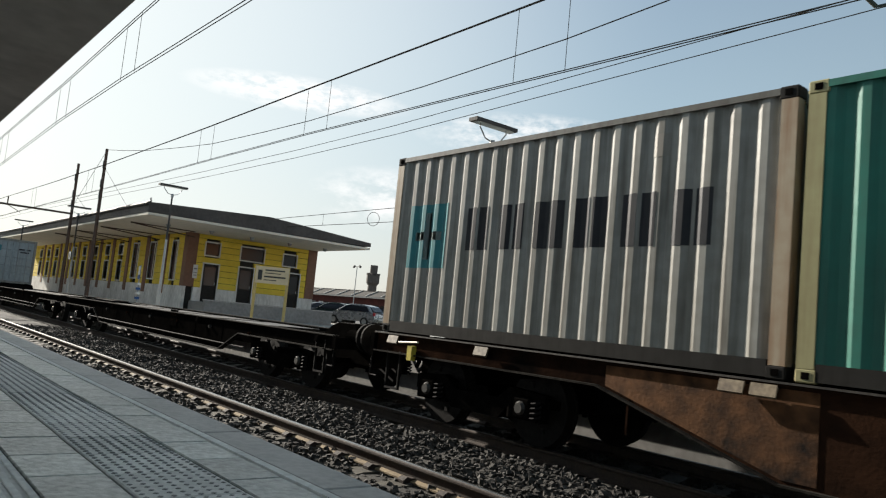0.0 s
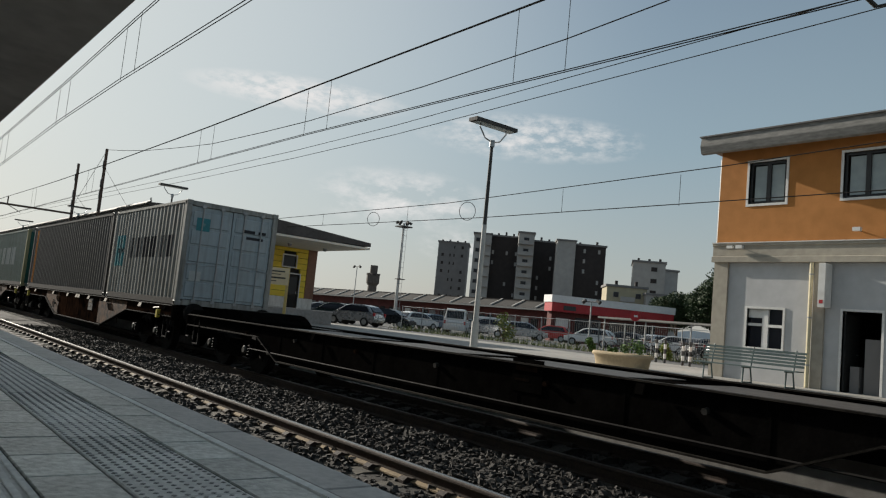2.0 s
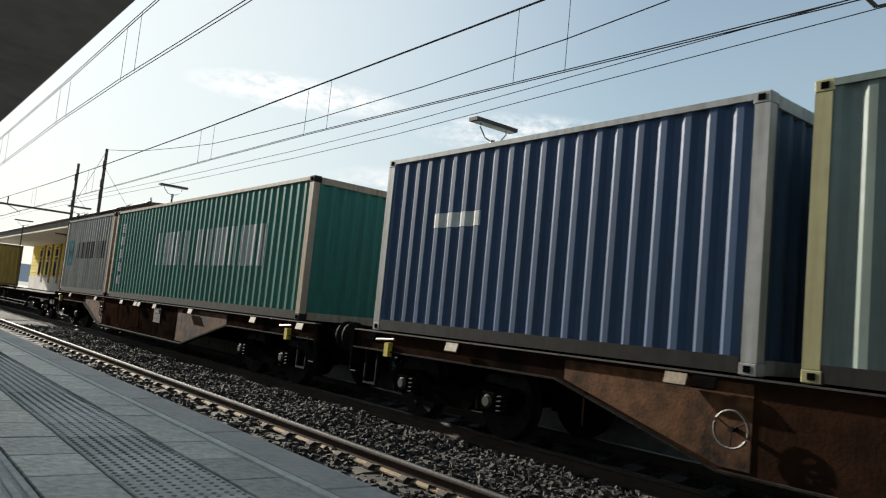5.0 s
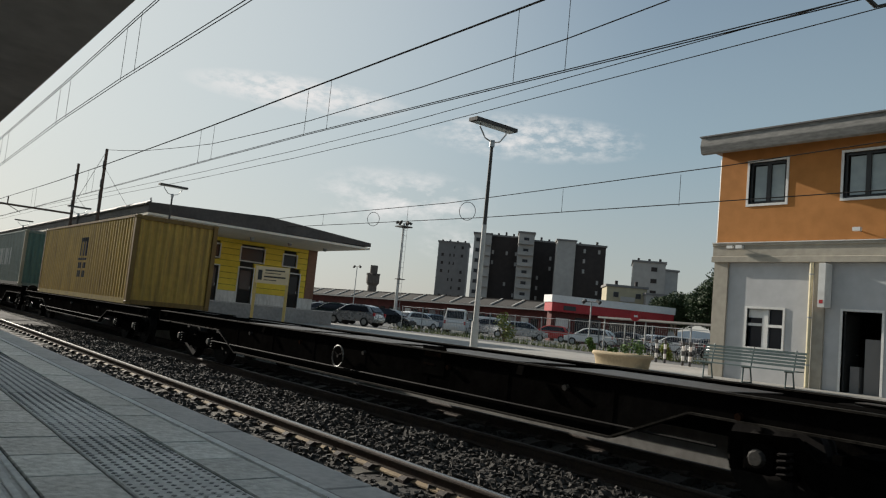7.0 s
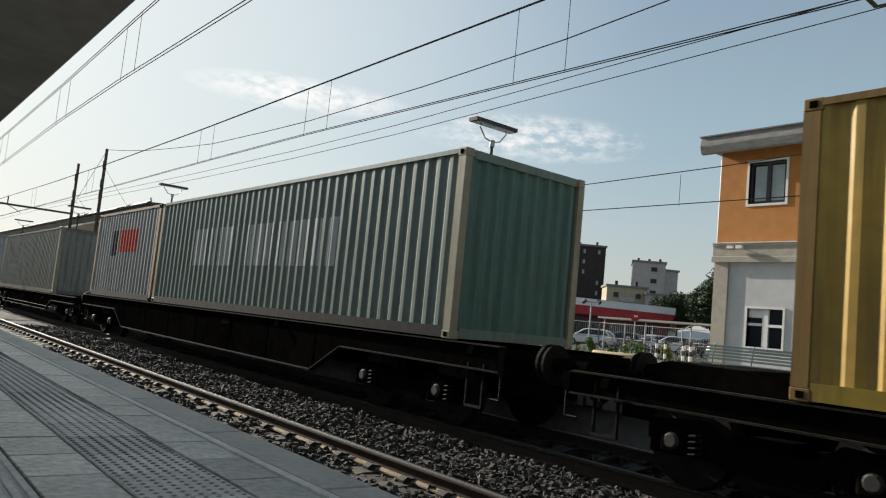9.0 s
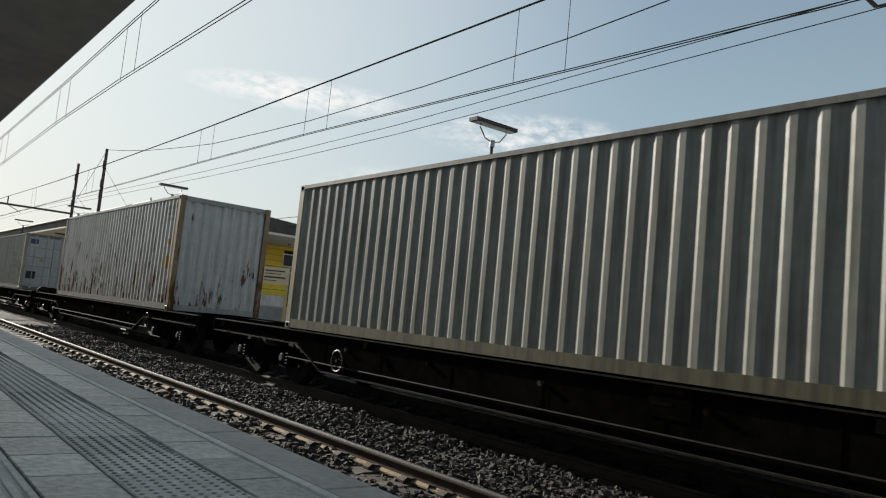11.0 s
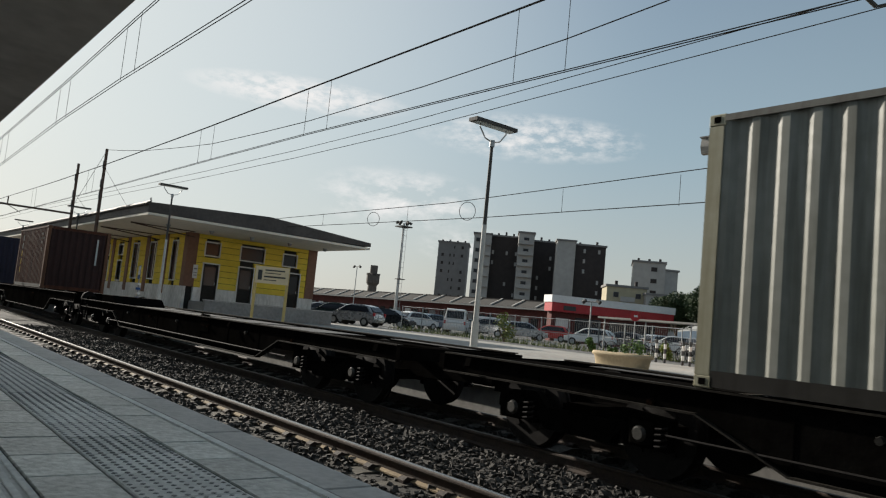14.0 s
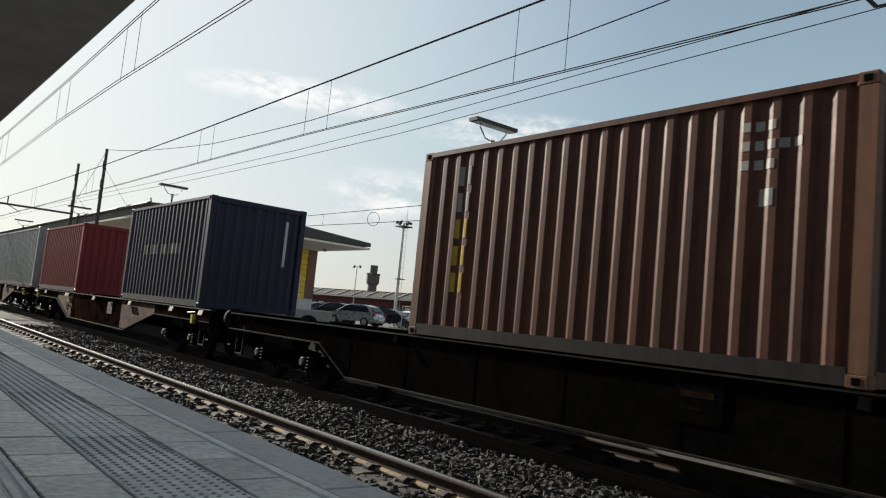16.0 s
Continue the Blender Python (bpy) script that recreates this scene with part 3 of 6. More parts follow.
def container(u, length, height, paint, post, label, doors_front=False, marks=(), rail_paint=None, under=None, lift=0.0, end_paint=None, flat=False):
    """A shipping container; u: its rear end along the train at the start. marks: (paint, x0, x1, z0, z1) on the near side,
    measured from the rear end."""
    rail_paint = rail_paint or post
    under = under or M_UNDER
    end_paint = end_paint or paint
    c = thing("shipping_container", (u + length / 2, TRACKS[1], DECK + lift), label, "shipping container", "containers on the train")
    MOVERS.append((c, u + length / 2, TRACKS[1], DECK + lift))
    h, w = length / 2, 1.219
    for out in (-1, 1):
        bm = bmesh.new()
        sheet_x(bm, -h + 0.13, h - 0.13, 0.15, height - 0.06, out * (w - 0.016), out, -h + 0.16, 0.012 if flat else DEPTH)
        part("side_wall", bm, paint, c, "corrugated steel side")
        part("top_rail", boxes((-h + 0.17, h - 0.17, out * w - 0.03 if out > 0 else -w, w if out > 0 else -w + 0.03, height - 0.075, height - 0.012)), rail_paint, c)
        part("bottom_rail", boxes((-h + 0.17, h - 0.17, w - 0.06 if out > 0 else -w + 0.004, w - 0.004 if out > 0 else -w + 0.06, 0.015, 0.165)), under, c, "bottom rail with grime and shade in its colour")
    part("roof", boxes((-h + 0.05, h - 0.05, -w + 0.03, w - 0.03, height - 0.05, height - 0.02)), paint, c)
    part("floor", boxes((-h + 0.05, h - 0.05, -w + 0.05, w - 0.05, 0.03, 0.14)), wagon_black, c)
    bm = bmesh.new()
    sheet_y(bm, -w + 0.14, w - 0.14, 0.14, height - 0.11, -h + 0.03, -1, -w + 0.16)
    part("end_wall", bm, end_paint, c, "corrugated steel end wall")
    for sx in (-1, 1):
        x0, x1 = sorted((sx * (h - 0.10), sx * (h - 0.012)))
        part("end_sill", boxes((x0, x1, -w + 0.17, w - 0.17, 0.015, 0.15)), rail_paint, c)
        part("end_header", boxes((x0, x1, -w + 0.17, w - 0.17, height - 0.13, height - 0.012)), rail_paint, c)
        for sy in (-1, 1):
            x0, x1 = sorted((sx * h - sx * 0.006, sx * (h - 0.155)))
            y0, y1 = sorted((sy * (w - 0.004), sy * (w - 0.13)))
            part("corner_post", boxes((x0, x1, y0, y1, 0.118, height - 0.118)), post, c)
            for z in (0.0, height - 0.118):
                x0, x1 = sorted((sx * h, sx * (h - 0.178)))
                y0, y1 = sorted((sy * w, sy * (w - 0.162)))
                bm = bmesh.new()
                soft_box(bm, x0, x1, y0, y1, z, z + 0.118, 0.012)
                casting = part("corner_casting", bm, M_UNDER if post == M_POST_TAN else post, c)
                xm = sx * (h - 0.09)
                part("slot", boxes((xm - 0.035, xm + 0.035, sy * (w + 0.002) - 0.003, sy * (w + 0.002) + 0.001, z + 0.03, z + 0.09)), wagon_black, casting)
    if doors_front:
        for sy in (-1, 1):
            y0, y1 = sorted((sy * 0.012, sy * 1.08))
            bm = bmesh.new()
            box(bm, h - 0.09, h - 0.05, y0, y1, 0.16, height - 0.14)
            door = part("door", bm, end_paint, c, "steel door leaf with raised panels")
            for k in range(5):
                z0 = 0.22 + (height - 0.42) * k / 5
                bm = bmesh.new()
                soft_box(bm, h - 0.06, h - 0.028, y0 + 0.06, y1 - 0.06, z0, z0 + (height - 0.42) / 5 - 0.06, 0.015)
                part("raised_panel", bm, end_paint, door)
            for k in (0.30, 0.78):
                yb = sy * k
                part("lock_rod", rods(((h - 0.008, yb, 0.13), (h - 0.008, yb, height - 0.12), 0.018, 8)), steel_grey, door, "galvanised lock rod")
                for zk in (0.10, height - 0.16):
                    part("cam_keeper", boxes((h - 0.05, h + 0.012, yb - 0.05, yb + 0.05, zk, zk + 0.07)), steel_grey, door)
                part("handle", rods(((h + 0.015, yb, 1.05), (h + 0.015, yb + sy * 0.28, 1.02), 0.014, 6)), steel_grey, door)
            for k in range(4):
                z = 0.4 + (height - 0.8) * k / 3
                part("hinge", boxes((h - 0.05, h - 0.003, min(sy * 1.07, sy * 1.15), max(sy * 1.07, sy * 1.15), z, z + 0.10)), post, door)
    else:
        bm = bmesh.new()
        sheet_y(bm, -w + 0.14, w - 0.14, 0.14, height - 0.11, h - 0.03, 1, -w + 0.16)
        part("end_wall", bm, end_paint, c, "corrugated steel end wall")
    for paint_m, x0, x1, z0, z1, *name in marks:
        bm = bmesh.new()
        sheet_x(bm, -h + x0, -h + x1, z0, z1, -(w - 0.016) - 0.004, -1, -h + 0.16, 0.012 if flat else DEPTH)
        part(name[0] if name else "marking", bm, paint_m, c)
    return c


def wheelset_mesh():
    bm = bmesh.new()
    for y in (-0.75, 0.75):
        s = 1 if y > 0 else -1
        rod(bm, (0, y - 0.065, 0), (0, y + 0.065, 0), 0.46, 28)
        rod(bm, (0, y - s * 0.065, 0), (0, y - s * 0.095, 0), 0.49, 28)
        rod(bm, (0, y + s * 0.065, 0), (0, y + s * 0.08, 0), 0.30, 16, 0.2)
    rod(bm, (0, -1.02, 0), (0, 1.02, 0), 0.075, 12)
    for k in range(4):
        a = k * math.pi / 2 + 0.4
        box(bm, 0.28 * math.cos(a) - 0.03, 0.28 * math.cos(a) + 0.03, -0.845, -0.81, 0.28 * math.sin(a) - 0.03, 0.28 * math.sin(a) + 0.03)
    return finish("wheelset", bm, wheel_mat)


def bogie_frame():
    bm = bmesh.new()
    for y in (-1.0, 1.0):
        prism(bm, [(-1.22, -0.02), (-1.22, 0.18), (-0.62, 0.22), (-0.42, 0.06), (0.42, 0.06), (0.62, 0.22), (1.22, 0.18), (1.22, -0.02), (0.6, -0.02), (0.45, -0.18), (-0.45, -0.18), (-0.6, -0.02)], "y", y - 0.05, y + 0.05)
        for x in (-0.9, 0.9):
            soft_box(bm, x - 0.14, x + 0.14, y - 0.13, y + 0.13, -0.13, 0.13, 0.03)
            for d in (-0.24, 0.24):
                rod(bm, (x + d, y, -0.14), (x + d, y, 0.10), 0.075, 10)
    box(bm, -0.18, 0.18, -1.0, 1.0, -0.1, 0.16)
    rod(bm, (0, 0, 0.1), (0, 0, 0.42), 0.24, 16)
    for x in (-1.2, 1.2):
        box(bm, x - 0.05, x + 0.05, -1.0, 1.0, 0.02, 0.12)
    for x in (-0.36, 0.36):
        box(bm, x - 0.04, x + 0.04, -0.82, -0.68, -0.2, 0.12)
        box(bm, x - 0.04, x + 0.04, 0.68, 0.82, -0.2, 0.12)
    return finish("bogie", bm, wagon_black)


WHEELS = wheelset_mesh()
BOGIE = bogie_frame()
TURNING = []


# hand wheels on the black wagons: along the wagon and above the rail, by the wagon's middle
RINGS = {-120.3: (-0.65, 0.68), -179.2: (-4.36, 0.60), -198.7: (5.56, 0.71)}


# twin wagons joined over a middle bogie: the outer end of each half, by its middle along the train
OUTER = {-20.0: 1, -39.5: -1, -120.3: 1, -139.0: -1, -179.2: 1, -198.7: -1, -218.2: 1, -237.8: -1}


def wagon(u, length, kind, label, low=True):
    """A flat container wagon; u: its middle along the train at the start."""
    wg = thing("container_wagon", (u, TRACKS[1], RAIL), label, "wagon", "wagons of the train")
    MOVERS.append((wg, u, TRACKS[1], RAIL))
    h = length / 2 - 0.55
    d = 0.155 if low else 0.0
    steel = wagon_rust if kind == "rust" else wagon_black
    if kind == "rust":
        outline = [(-h, 1.13), (h, 1.13), (h, 0.88), (h - 3.7, 0.88), (h - 6.2, 0.30), (-h + 6.2, 0.30), (-h + 4.2, 0.88), (-h, 0.88)]
    else:
        outline = [(-h, 1.13 - d), (h, 1.13 - d), (h, 0.84 - d / 2), (h - 3.7, 0.84 - d / 2), (h - 4.6, 0.38), (-h + 4.6, 0.38), (-h + 3.7, 0.84 - d / 2), (-h, 0.84 - d / 2)]
    for sy in (-1, 1):
        y0, y1 = sorted((sy * 1.16, sy * 1.13))
        bm = bmesh.new()
        prism(bm, outline, "y", y0, y1)
        beam = part("side_beam", bm, steel, wg, "deep fish-bellied side beam")
        lo, hi = sorted((sy * 1.10, sy * 1.22))
        part("top_flange", boxes((-h, h, lo, hi, 1.13 - d, 1.148 - d)), flange_mat if kind == "rust" else flange_dark, beam, "worn top flange with skylight in its colour")
        bm = bmesh.new()
        for (xa, za), (xb, zb) in zip(outline[2:], outline[3:]):
            prism(bm, [(xa, za), (xb, zb), (xb, zb - 0.02), (xa, za - 0.02)], "y", lo, hi)
        part("bottom_flange", bm, flange_dark, beam, "lower flange with skylight in its colour")
        if kind == "rust":
            for poly in ([(-h + 4.3, 1.09), (-h + 6.5, 1.09), (-h + 6.5, 0.33), (-h + 6.2, 0.33), (-h + 4.3, 0.88)], [(h - 6.7, 1.09), (h - 3.8, 1.09), (h - 3.8, 0.89), (h - 6.2, 0.33), (h - 6.7, 0.33)],
                         [(-1.2, 1.05), (0.1, 1.05), (0.3, 0.45), (-0.8, 0.36)]):
                bm = bmesh.new()
                prism(bm, poly, "y", sy * 1.166 - 0.003, sy * 1.166 + 0.003)
                part("paint_patch", bm, wagon_pale if abs(poly[0][0]) > 2 else wagon_rust, beam, "worn pale paint on rusty steel")
        for k in range(7):
            x = -h + 4.6 + (2 * h - 9.2) * k / 6
            part("stiffener", boxes((x - 0.012, x + 0.012, min(sy * 1.16, sy * 1.168), max(sy * 1.16, sy * 1.168), 0.42, 1.13 - d)), steel, beam)
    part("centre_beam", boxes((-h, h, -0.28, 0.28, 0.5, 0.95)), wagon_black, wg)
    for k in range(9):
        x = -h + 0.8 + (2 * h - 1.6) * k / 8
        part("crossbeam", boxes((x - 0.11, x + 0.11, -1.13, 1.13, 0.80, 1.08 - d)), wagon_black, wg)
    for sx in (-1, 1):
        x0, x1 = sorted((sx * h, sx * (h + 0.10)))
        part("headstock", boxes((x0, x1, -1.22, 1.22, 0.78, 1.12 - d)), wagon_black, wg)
        inner = OUTER.get(u) == -sx
        if inner:
            part("joint_block", boxes((min(sx * h, sx * (h + 0.55)), max(sx * h, sx * (h + 0.55)), -0.34, 0.34, 0.55, 0.92)), wagon_black, wg, "black pivot block between the wagon halves")
        for sy in () if inner else (-1, 1):
            bm = rods(((sx * h, sy * 0.88, 1.0), (sx * (h + 0.45), sy * 0.88, 1.0), 0.10, 14), ((sx * (h + 0.40), sy * 0.88, 1.0), (sx * (h + 0.53), sy * 0.88, 1.0), 0.09, 14))
            buf = part("buffer", bm, wagon_black, wg)
            part("buffer_head", rods(((sx * (h + 0.51), sy * 0.88, 1.0), (sx * (h + 0.548), sy * 0.88, 1.0), 0.235, 20)), wheel_mat, buf)
            xs = sorted((sx * (h - 0.3), sx * (h - 0.62)))
            part("step", boxes((xs[0], xs[1], sy * 1.15 - 0.02, sy * 1.15 + 0.02, 0.35, 0.38), (xs[0], xs[0] + 0.02, sy * 1.15 - 0.02, sy * 1.15 + 0.02, 0.35, 0.9), (xs[1] - 0.02, xs[1], sy * 1.15 - 0.02, sy * 1.15 + 0.02, 0.35, 0.9)), wheel_mat, wg, "worn steel step")
            part("grab_rail", rods(((sx * (h + 0.05), sy * 1.2, 0.78), (sx * (h + 0.05), sy * 1.2, 0.5), 0.014, 6), ((sx * (h + 0.05), sy * 1.2, 0.5), (sx * (h - 0.12), sy * 1.2, 0.5), 0.014, 6)), wheel_mat, wg)
        if not inner:
            part("draw_hook", rods(((sx * h, 0, 0.98), (sx * (h + 0.5), 0, 0.95), 0.05, 8), ((sx * (h + 0.3), 0, 0.95), (sx * (h + 0.5), 0, 0.6), 0.035, 8)), wagon_black, wg)
        if not inner:
            part("brake_hose", rods(((sx * h, 0.35, 0.8), (sx * (h + 0.3), 0.36, 0.5), 0.028, 8), ((sx * (h + 0.3), 0.36, 0.5), (sx * (h + 0.5), 0.3, 0.62), 0.028, 8)), tyre_mat, wg)
        bg = new("bogie", BOGIE)
        bg.parent = wg
        bg.location = (sx * (h - 2.15), 0, 0.46)
        for dx in (-0.9, 0.9):
            ws = new("wheelset", WHEELS)
            ws.parent = bg
            ws.location = (dx, 0, 0)
            TURNING.append((ws, dx))
            for sy in (-1, 1):
                part("axle_cap", rods(((dx, sy * 1.13, 0.0), (dx, sy * 1.165, 0.0), 0.085, 12, 0.06)), cap_mat, bg, "round axle box cap with its glint in the colour")
                bm = bmesh.new()
                coil = [(dx + 0.24 + 0.06 * math.cos(1.05 * k), sy * 1.11 + 0.06 * math.sin(1.05 * k), -0.13 + 0.0095 * k) for k in range(25)]
                tube(bm, coil, 0.014, 5)
                part("spring", bm, wheel_mat, bg, "worn coil spring")
        if OUTER.get(u) == sx:
            near, span = (0.75, 1.45) if sx < 0 else (0.02, 1.0)
            xa, xb = sx * (h - near), sx * (h - near - span)
            bm = bmesh.new()
            prism(bm, [(xa, 0.90), (xa, 1.15), (sx * (h - near - 0.1), 1.19), (sx * (h - near - span + 0.4), 1.19), (sx * (h - near - span + 0.2), 1.12), (xb, 1.0), (xb, 0.90)], "y", -0.78, 0.78)
            hood = part("end_hood", bm, wagon_black, wg, "raised black end over the bogie")
            part("hood_cap", boxes((min(sx * (h - near - 0.12), sx * (h - near - span + 0.42)), max(sx * (h - near - 0.12), sx * (h - near - span + 0.42)), -0.74, 0.74, 1.19, 1.202)), flange_dark, hood)
        if kind == "rust":
            for sy in (-1, 1):
                xl = sx * (h - 0.95)
                lever = part("release_lever", boxes((xl - 0.05, xl + 0.05, min(sy * 1.18, sy * 1.26), max(sy * 1.18, sy * 1.26), 0.80, 1.0)), hand_yellow, wg, "yellow brake release box")
                part("handle", rods(((xl - 0.26, sy * 1.26, 1.03), (xl + 0.18, sy * 1.26, 1.06), 0.016, 6)), pipe_mat, lever)
    if low:
        for k in range(7):
            x = -h + 3.2 + (2 * h - 6.4) * k / 6
            for sy in (-1, 1):
                stud = part("lashing_eye", rods(((x, sy * 1.16, 0.80), (x, sy * 1.215, 0.79), 0.034, 8)), cap_mat if k % 2 else wagon_rust, wg, "scuffed lashing eye")
        part("brake_pipe", rods(((-h + 3.4, -1.19, 0.50), (h - 3.4, -1.19, 0.50), 0.014, 6)), wheel_mat, wg, "worn brake pipe along the side")
        for k in range(6):
            x = -h + 1.9 + (2 * h - 3.8) * k / 5.0
            part("deck_plate", boxes((x - 1.15, x + 1.15, -0.62 if 0 < k < 5 else 0.80, 0.62 if 0 < k < 5 else 1.08, 0.953, 0.962)), flange_mat, wg, "worn steel deck plate with skylight in its colour")
    rnd = random.Random(int(-u * 10))
    spots = (-h + 0.5, -h + 2.4, -h + 5.75, -h + 6.05, -1.3, 0.0, 0.3, 1.6, h - 6.05, h - 5.75, h - 2.4, h - 0.5)
    for x in (spots if kind == "rust" else (-h + 0.5, -h + 5.9, h - 5.9, h - 0.5)):
        for sy in (-1, 1):
            y0, y1 = sorted((sy * 1.20, sy * 1.30))
            bm = bmesh.new()
            prism(bm, [(sy * 1.215, 1.10 - d), (sy * 1.232, 1.115 - d), (sy * 1.262, 1.01 - d), (sy * 1.245, 0.995 - d)], "x", x - (0.12 if kind == "rust" else 0.05), x + (0.12 if kind == "rust" else 0.05))
            part("container_pin_plate", bm, bracket_mat if kind == "rust" and rnd.random() < 0.75 else wagon_black, wg)
    if (kind == "rust" and u < -30) or u in RINGS:
        x, zc = RINGS.get(u, (-3.25, 0.68))
        bm = bmesh.new()
        ring = [(x + 0.165 * math.cos(a), -1.25, zc + 0.165 * math.sin(a)) for a in (2 * math.pi * i / 24 for i in range(24))]
        tube(bm, ring, 0.012, 6, True)
        wheel = part("hand_wheel", bm, ring_mat, wg, "pale brake hand wheel")
        for a in (0.5, 2.6, 4.7):
            part("spoke", rods(((x, -1.24, zc), (x + 0.165 * math.cos(a), -1.25, zc + 0.165 * math.sin(a)), 0.007, 5)), wheel_mat, wheel)
        part("hub", rods(((x, -1.16, zc), (x, -1.26, zc), 0.025, 8)), wheel_mat, wheel)
    part("brake_cylinder", rods(((-1.6, -0.55, 0.62), (-0.9, -0.55, 0.62), 0.17, 14)), wagon_black, wg)
    panel = part("data_panel", boxes((1.43, 1.93, -1.176, -1.162, 0.66, 1.04)), steel_dark if kind == "rust" else wagon_black, wg, "grimy data panel")
    part("data_bar", boxes((1.49, 1.84, -1.181, -1.176, 0.90, 0.96), (1.49, 1.72, -1.181, -1.176, 0.78, 0.81)), bracket_mat if kind == "rust" else wagon_rust, panel)
    return wg


M_SILVER = painted("silver grey container paint", (0.345, 0.345, 0.32), (0.13, 0.12, 0.10), 0.85)
M_POST_TAN = painted("stained tan posts", (0.42, 0.36, 0.27), (0.24, 0.13, 0.07), 0.8)
M_GREEN = painted("sea green container paint", (0.045, 0.20, 0.155), (0.05, 0.11, 0.09), 0.6)
M_GREEN_PALE = painted("faded green container paint", (0.19, 0.245, 0.22), (0.13, 0.145, 0.125), 0.8)
M_POST_OLIVE = painted("faded olive posts", (0.37, 0.36, 0.20), (0.22, 0.17, 0.09), 0.7)
M_DARK = painted("anthracite container paint", (0.085, 0.083, 0.08), (0.055, 0.052, 0.05), 0.6, rough=0.45)
M_BLUE = painted("deep blue container paint", (0.045, 0.085, 0.16), (0.04, 0.055, 0.09), 0.6)
M_NAVY = painted("navy blue container paint", (0.038, 0.038, 0.062), (0.035, 0.034, 0.042), 0.7)
M_YELLOW = painted("yellow container paint", (0.50, 0.33, 0.08), (0.20, 0.135, 0.06), 0.75)
M_POST_YELLOW = painted("grimy yellow posts", (0.22, 0.145, 0.05), (0.12, 0.07, 0.035), 0.85)
M_GREY = painted("light grey container paint", (0.385, 0.39, 0.38), (0.17, 0.17, 0.155), 0.7)
M_OLIVE = painted("weathered olive grey container paint", (0.265, 0.27, 0.245), (0.115, 0.115, 0.095), 0.85)
M_RUST = painted("white rusting container paint", (0.53, 0.53, 0.505), (0.23, 0.19, 0.15), 0.65, rust=1.0)
M_BROWN = painted("dark brown container paint", (0.105, 0.040, 0.024), (0.030, 0.016, 0.013), 0.8)
M_RED = painted("dull red container paint", (0.25, 0.035, 0.035), (0.13, 0.04, 0.035), 0.6)
M_WHITE = painted("white lettering paint", (0.54, 0.56, 0.54), (0.27, 0.29, 0.27), 0.6)
M_CYAN = painted("pale blue marking paint", (0.055, 0.25, 0.275), (0.08, 0.17, 0.18), 0.5)
M_INK = painted("black marking paint", (0.028, 0.03, 0.036), (0.06, 0.06, 0.06), 0.5)
M_ORANGE = painted("orange marking paint", (0.58, 0.20, 0.02), (0.35, 0.14, 0.03), 0.4)
M_REDMARK = painted("red marking paint", (0.55, 0.06, 0.04), (0.35, 0.08, 0.06), 0.4)
M_STENCIL = painted("pale stencil paint", (0.30, 0.29, 0.26), (0.16, 0.14, 0.12), 0.6)
M_POST_MOSS = painted("mossy grey posts", (0.33, 0.32, 0.25), (0.17, 0.15, 0.08), 0.8)
M_RAIL = painted("stained grey rail paint", (0.17, 0.17, 0.155), (0.09, 0.08, 0.07), 0.7)
M_OCHRE = painted("ochre patch paint", (0.52, 0.33, 0.04), (0.22, 0.12, 0.03), 0.7)
M_OLIVE_PLATE = painted("faded olive plate paint", (0.32, 0.32, 0.20), (0.2, 0.18, 0.1), 0.5)
M_POST_RUST = painted("rust stained tan posts", (0.29, 0.23, 0.15), (0.16, 0.085, 0.045), 0.85, rust=1.6)
L20, L40, H86, H96 = 6.058, 12.192, 2.591, 2.896
LOW = -0.155


def glyph_bars(paint_m, x, z0, tall, wide, gap, count):
    """A row of plain blocks in place of large lettering: two upright bars each."""
    rows = []
    for k in range(count):
        a = x + k * (wide + gap)
        rows.append((paint_m, a, a + wide * 0.46, z0, z0 + tall, "lettering_bar"))
        rows.append((paint_m, a + wide * 0.56, a + wide, z0, z0 + tall, "lettering_bar"))
    return rows


def silver_marks():
    star = [(M_CYAN, 0.42, 1.28, 0.94, 1.84, "logo_square"), (M_WHITE, 0.80, 0.90, 1.06, 1.72, "logo_star"), (M_WHITE, 0.56, 0.80, 1.33, 1.45, "logo_star"), (M_WHITE, 0.90, 1.14, 1.33, 1.45, "logo_star")]
    return star + glyph_bars(M_INK, 1.68, 1.18, 0.56, 0.44, 0.19, 6) + [(M_STENCIL, 4.55, 4.75, 2.10, 2.34, "stencil")]


def ship_marks(start):
    return glyph_bars(M_WHITE, start, 0.96, 0.84, 0.32, 0.15, 5) + glyph_bars(M_WHITE, start + 2.85, 0.96, 0.84, 0.32, 0.15, 8)


container(-9.39, L20, H86, M_SILVER, M_POST_TAN, "weathered silver-grey container with pale blue square and black bars", marks=silver_marks(), rail_paint=M_RAIL)
container(-3.25, L40, H86, M_GREEN, M_POST_OLIVE, "sea-green corrugated container with faded olive posts", rail_paint=M_GREEN)
silver_box = container(-55.76, L20, H86, M_SILVER, M_SILVER, "weathered silver-grey container with doors at its front end", True, silver_marks(), end_paint=painted("pale blue grey door paint", (0.40, 0.46, 0.48), (0.24, 0.26, 0.26), 0.6))
container(-68.20, L40, H86, M_DARK, M_DARK, "anthracite corrugated container with an orange panel", marks=[(M_ORANGE, 0.54, 0.84, 0.20, 2.42, "orange_panel")] + [(M_INK, 0.63, 0.76, 0.32 + 0.22 * k, 0.48 + 0.22 * k, "panel_bar") for k in range(9)], rail_paint=M_DARK)
green_marks = ship_marks(3.2)
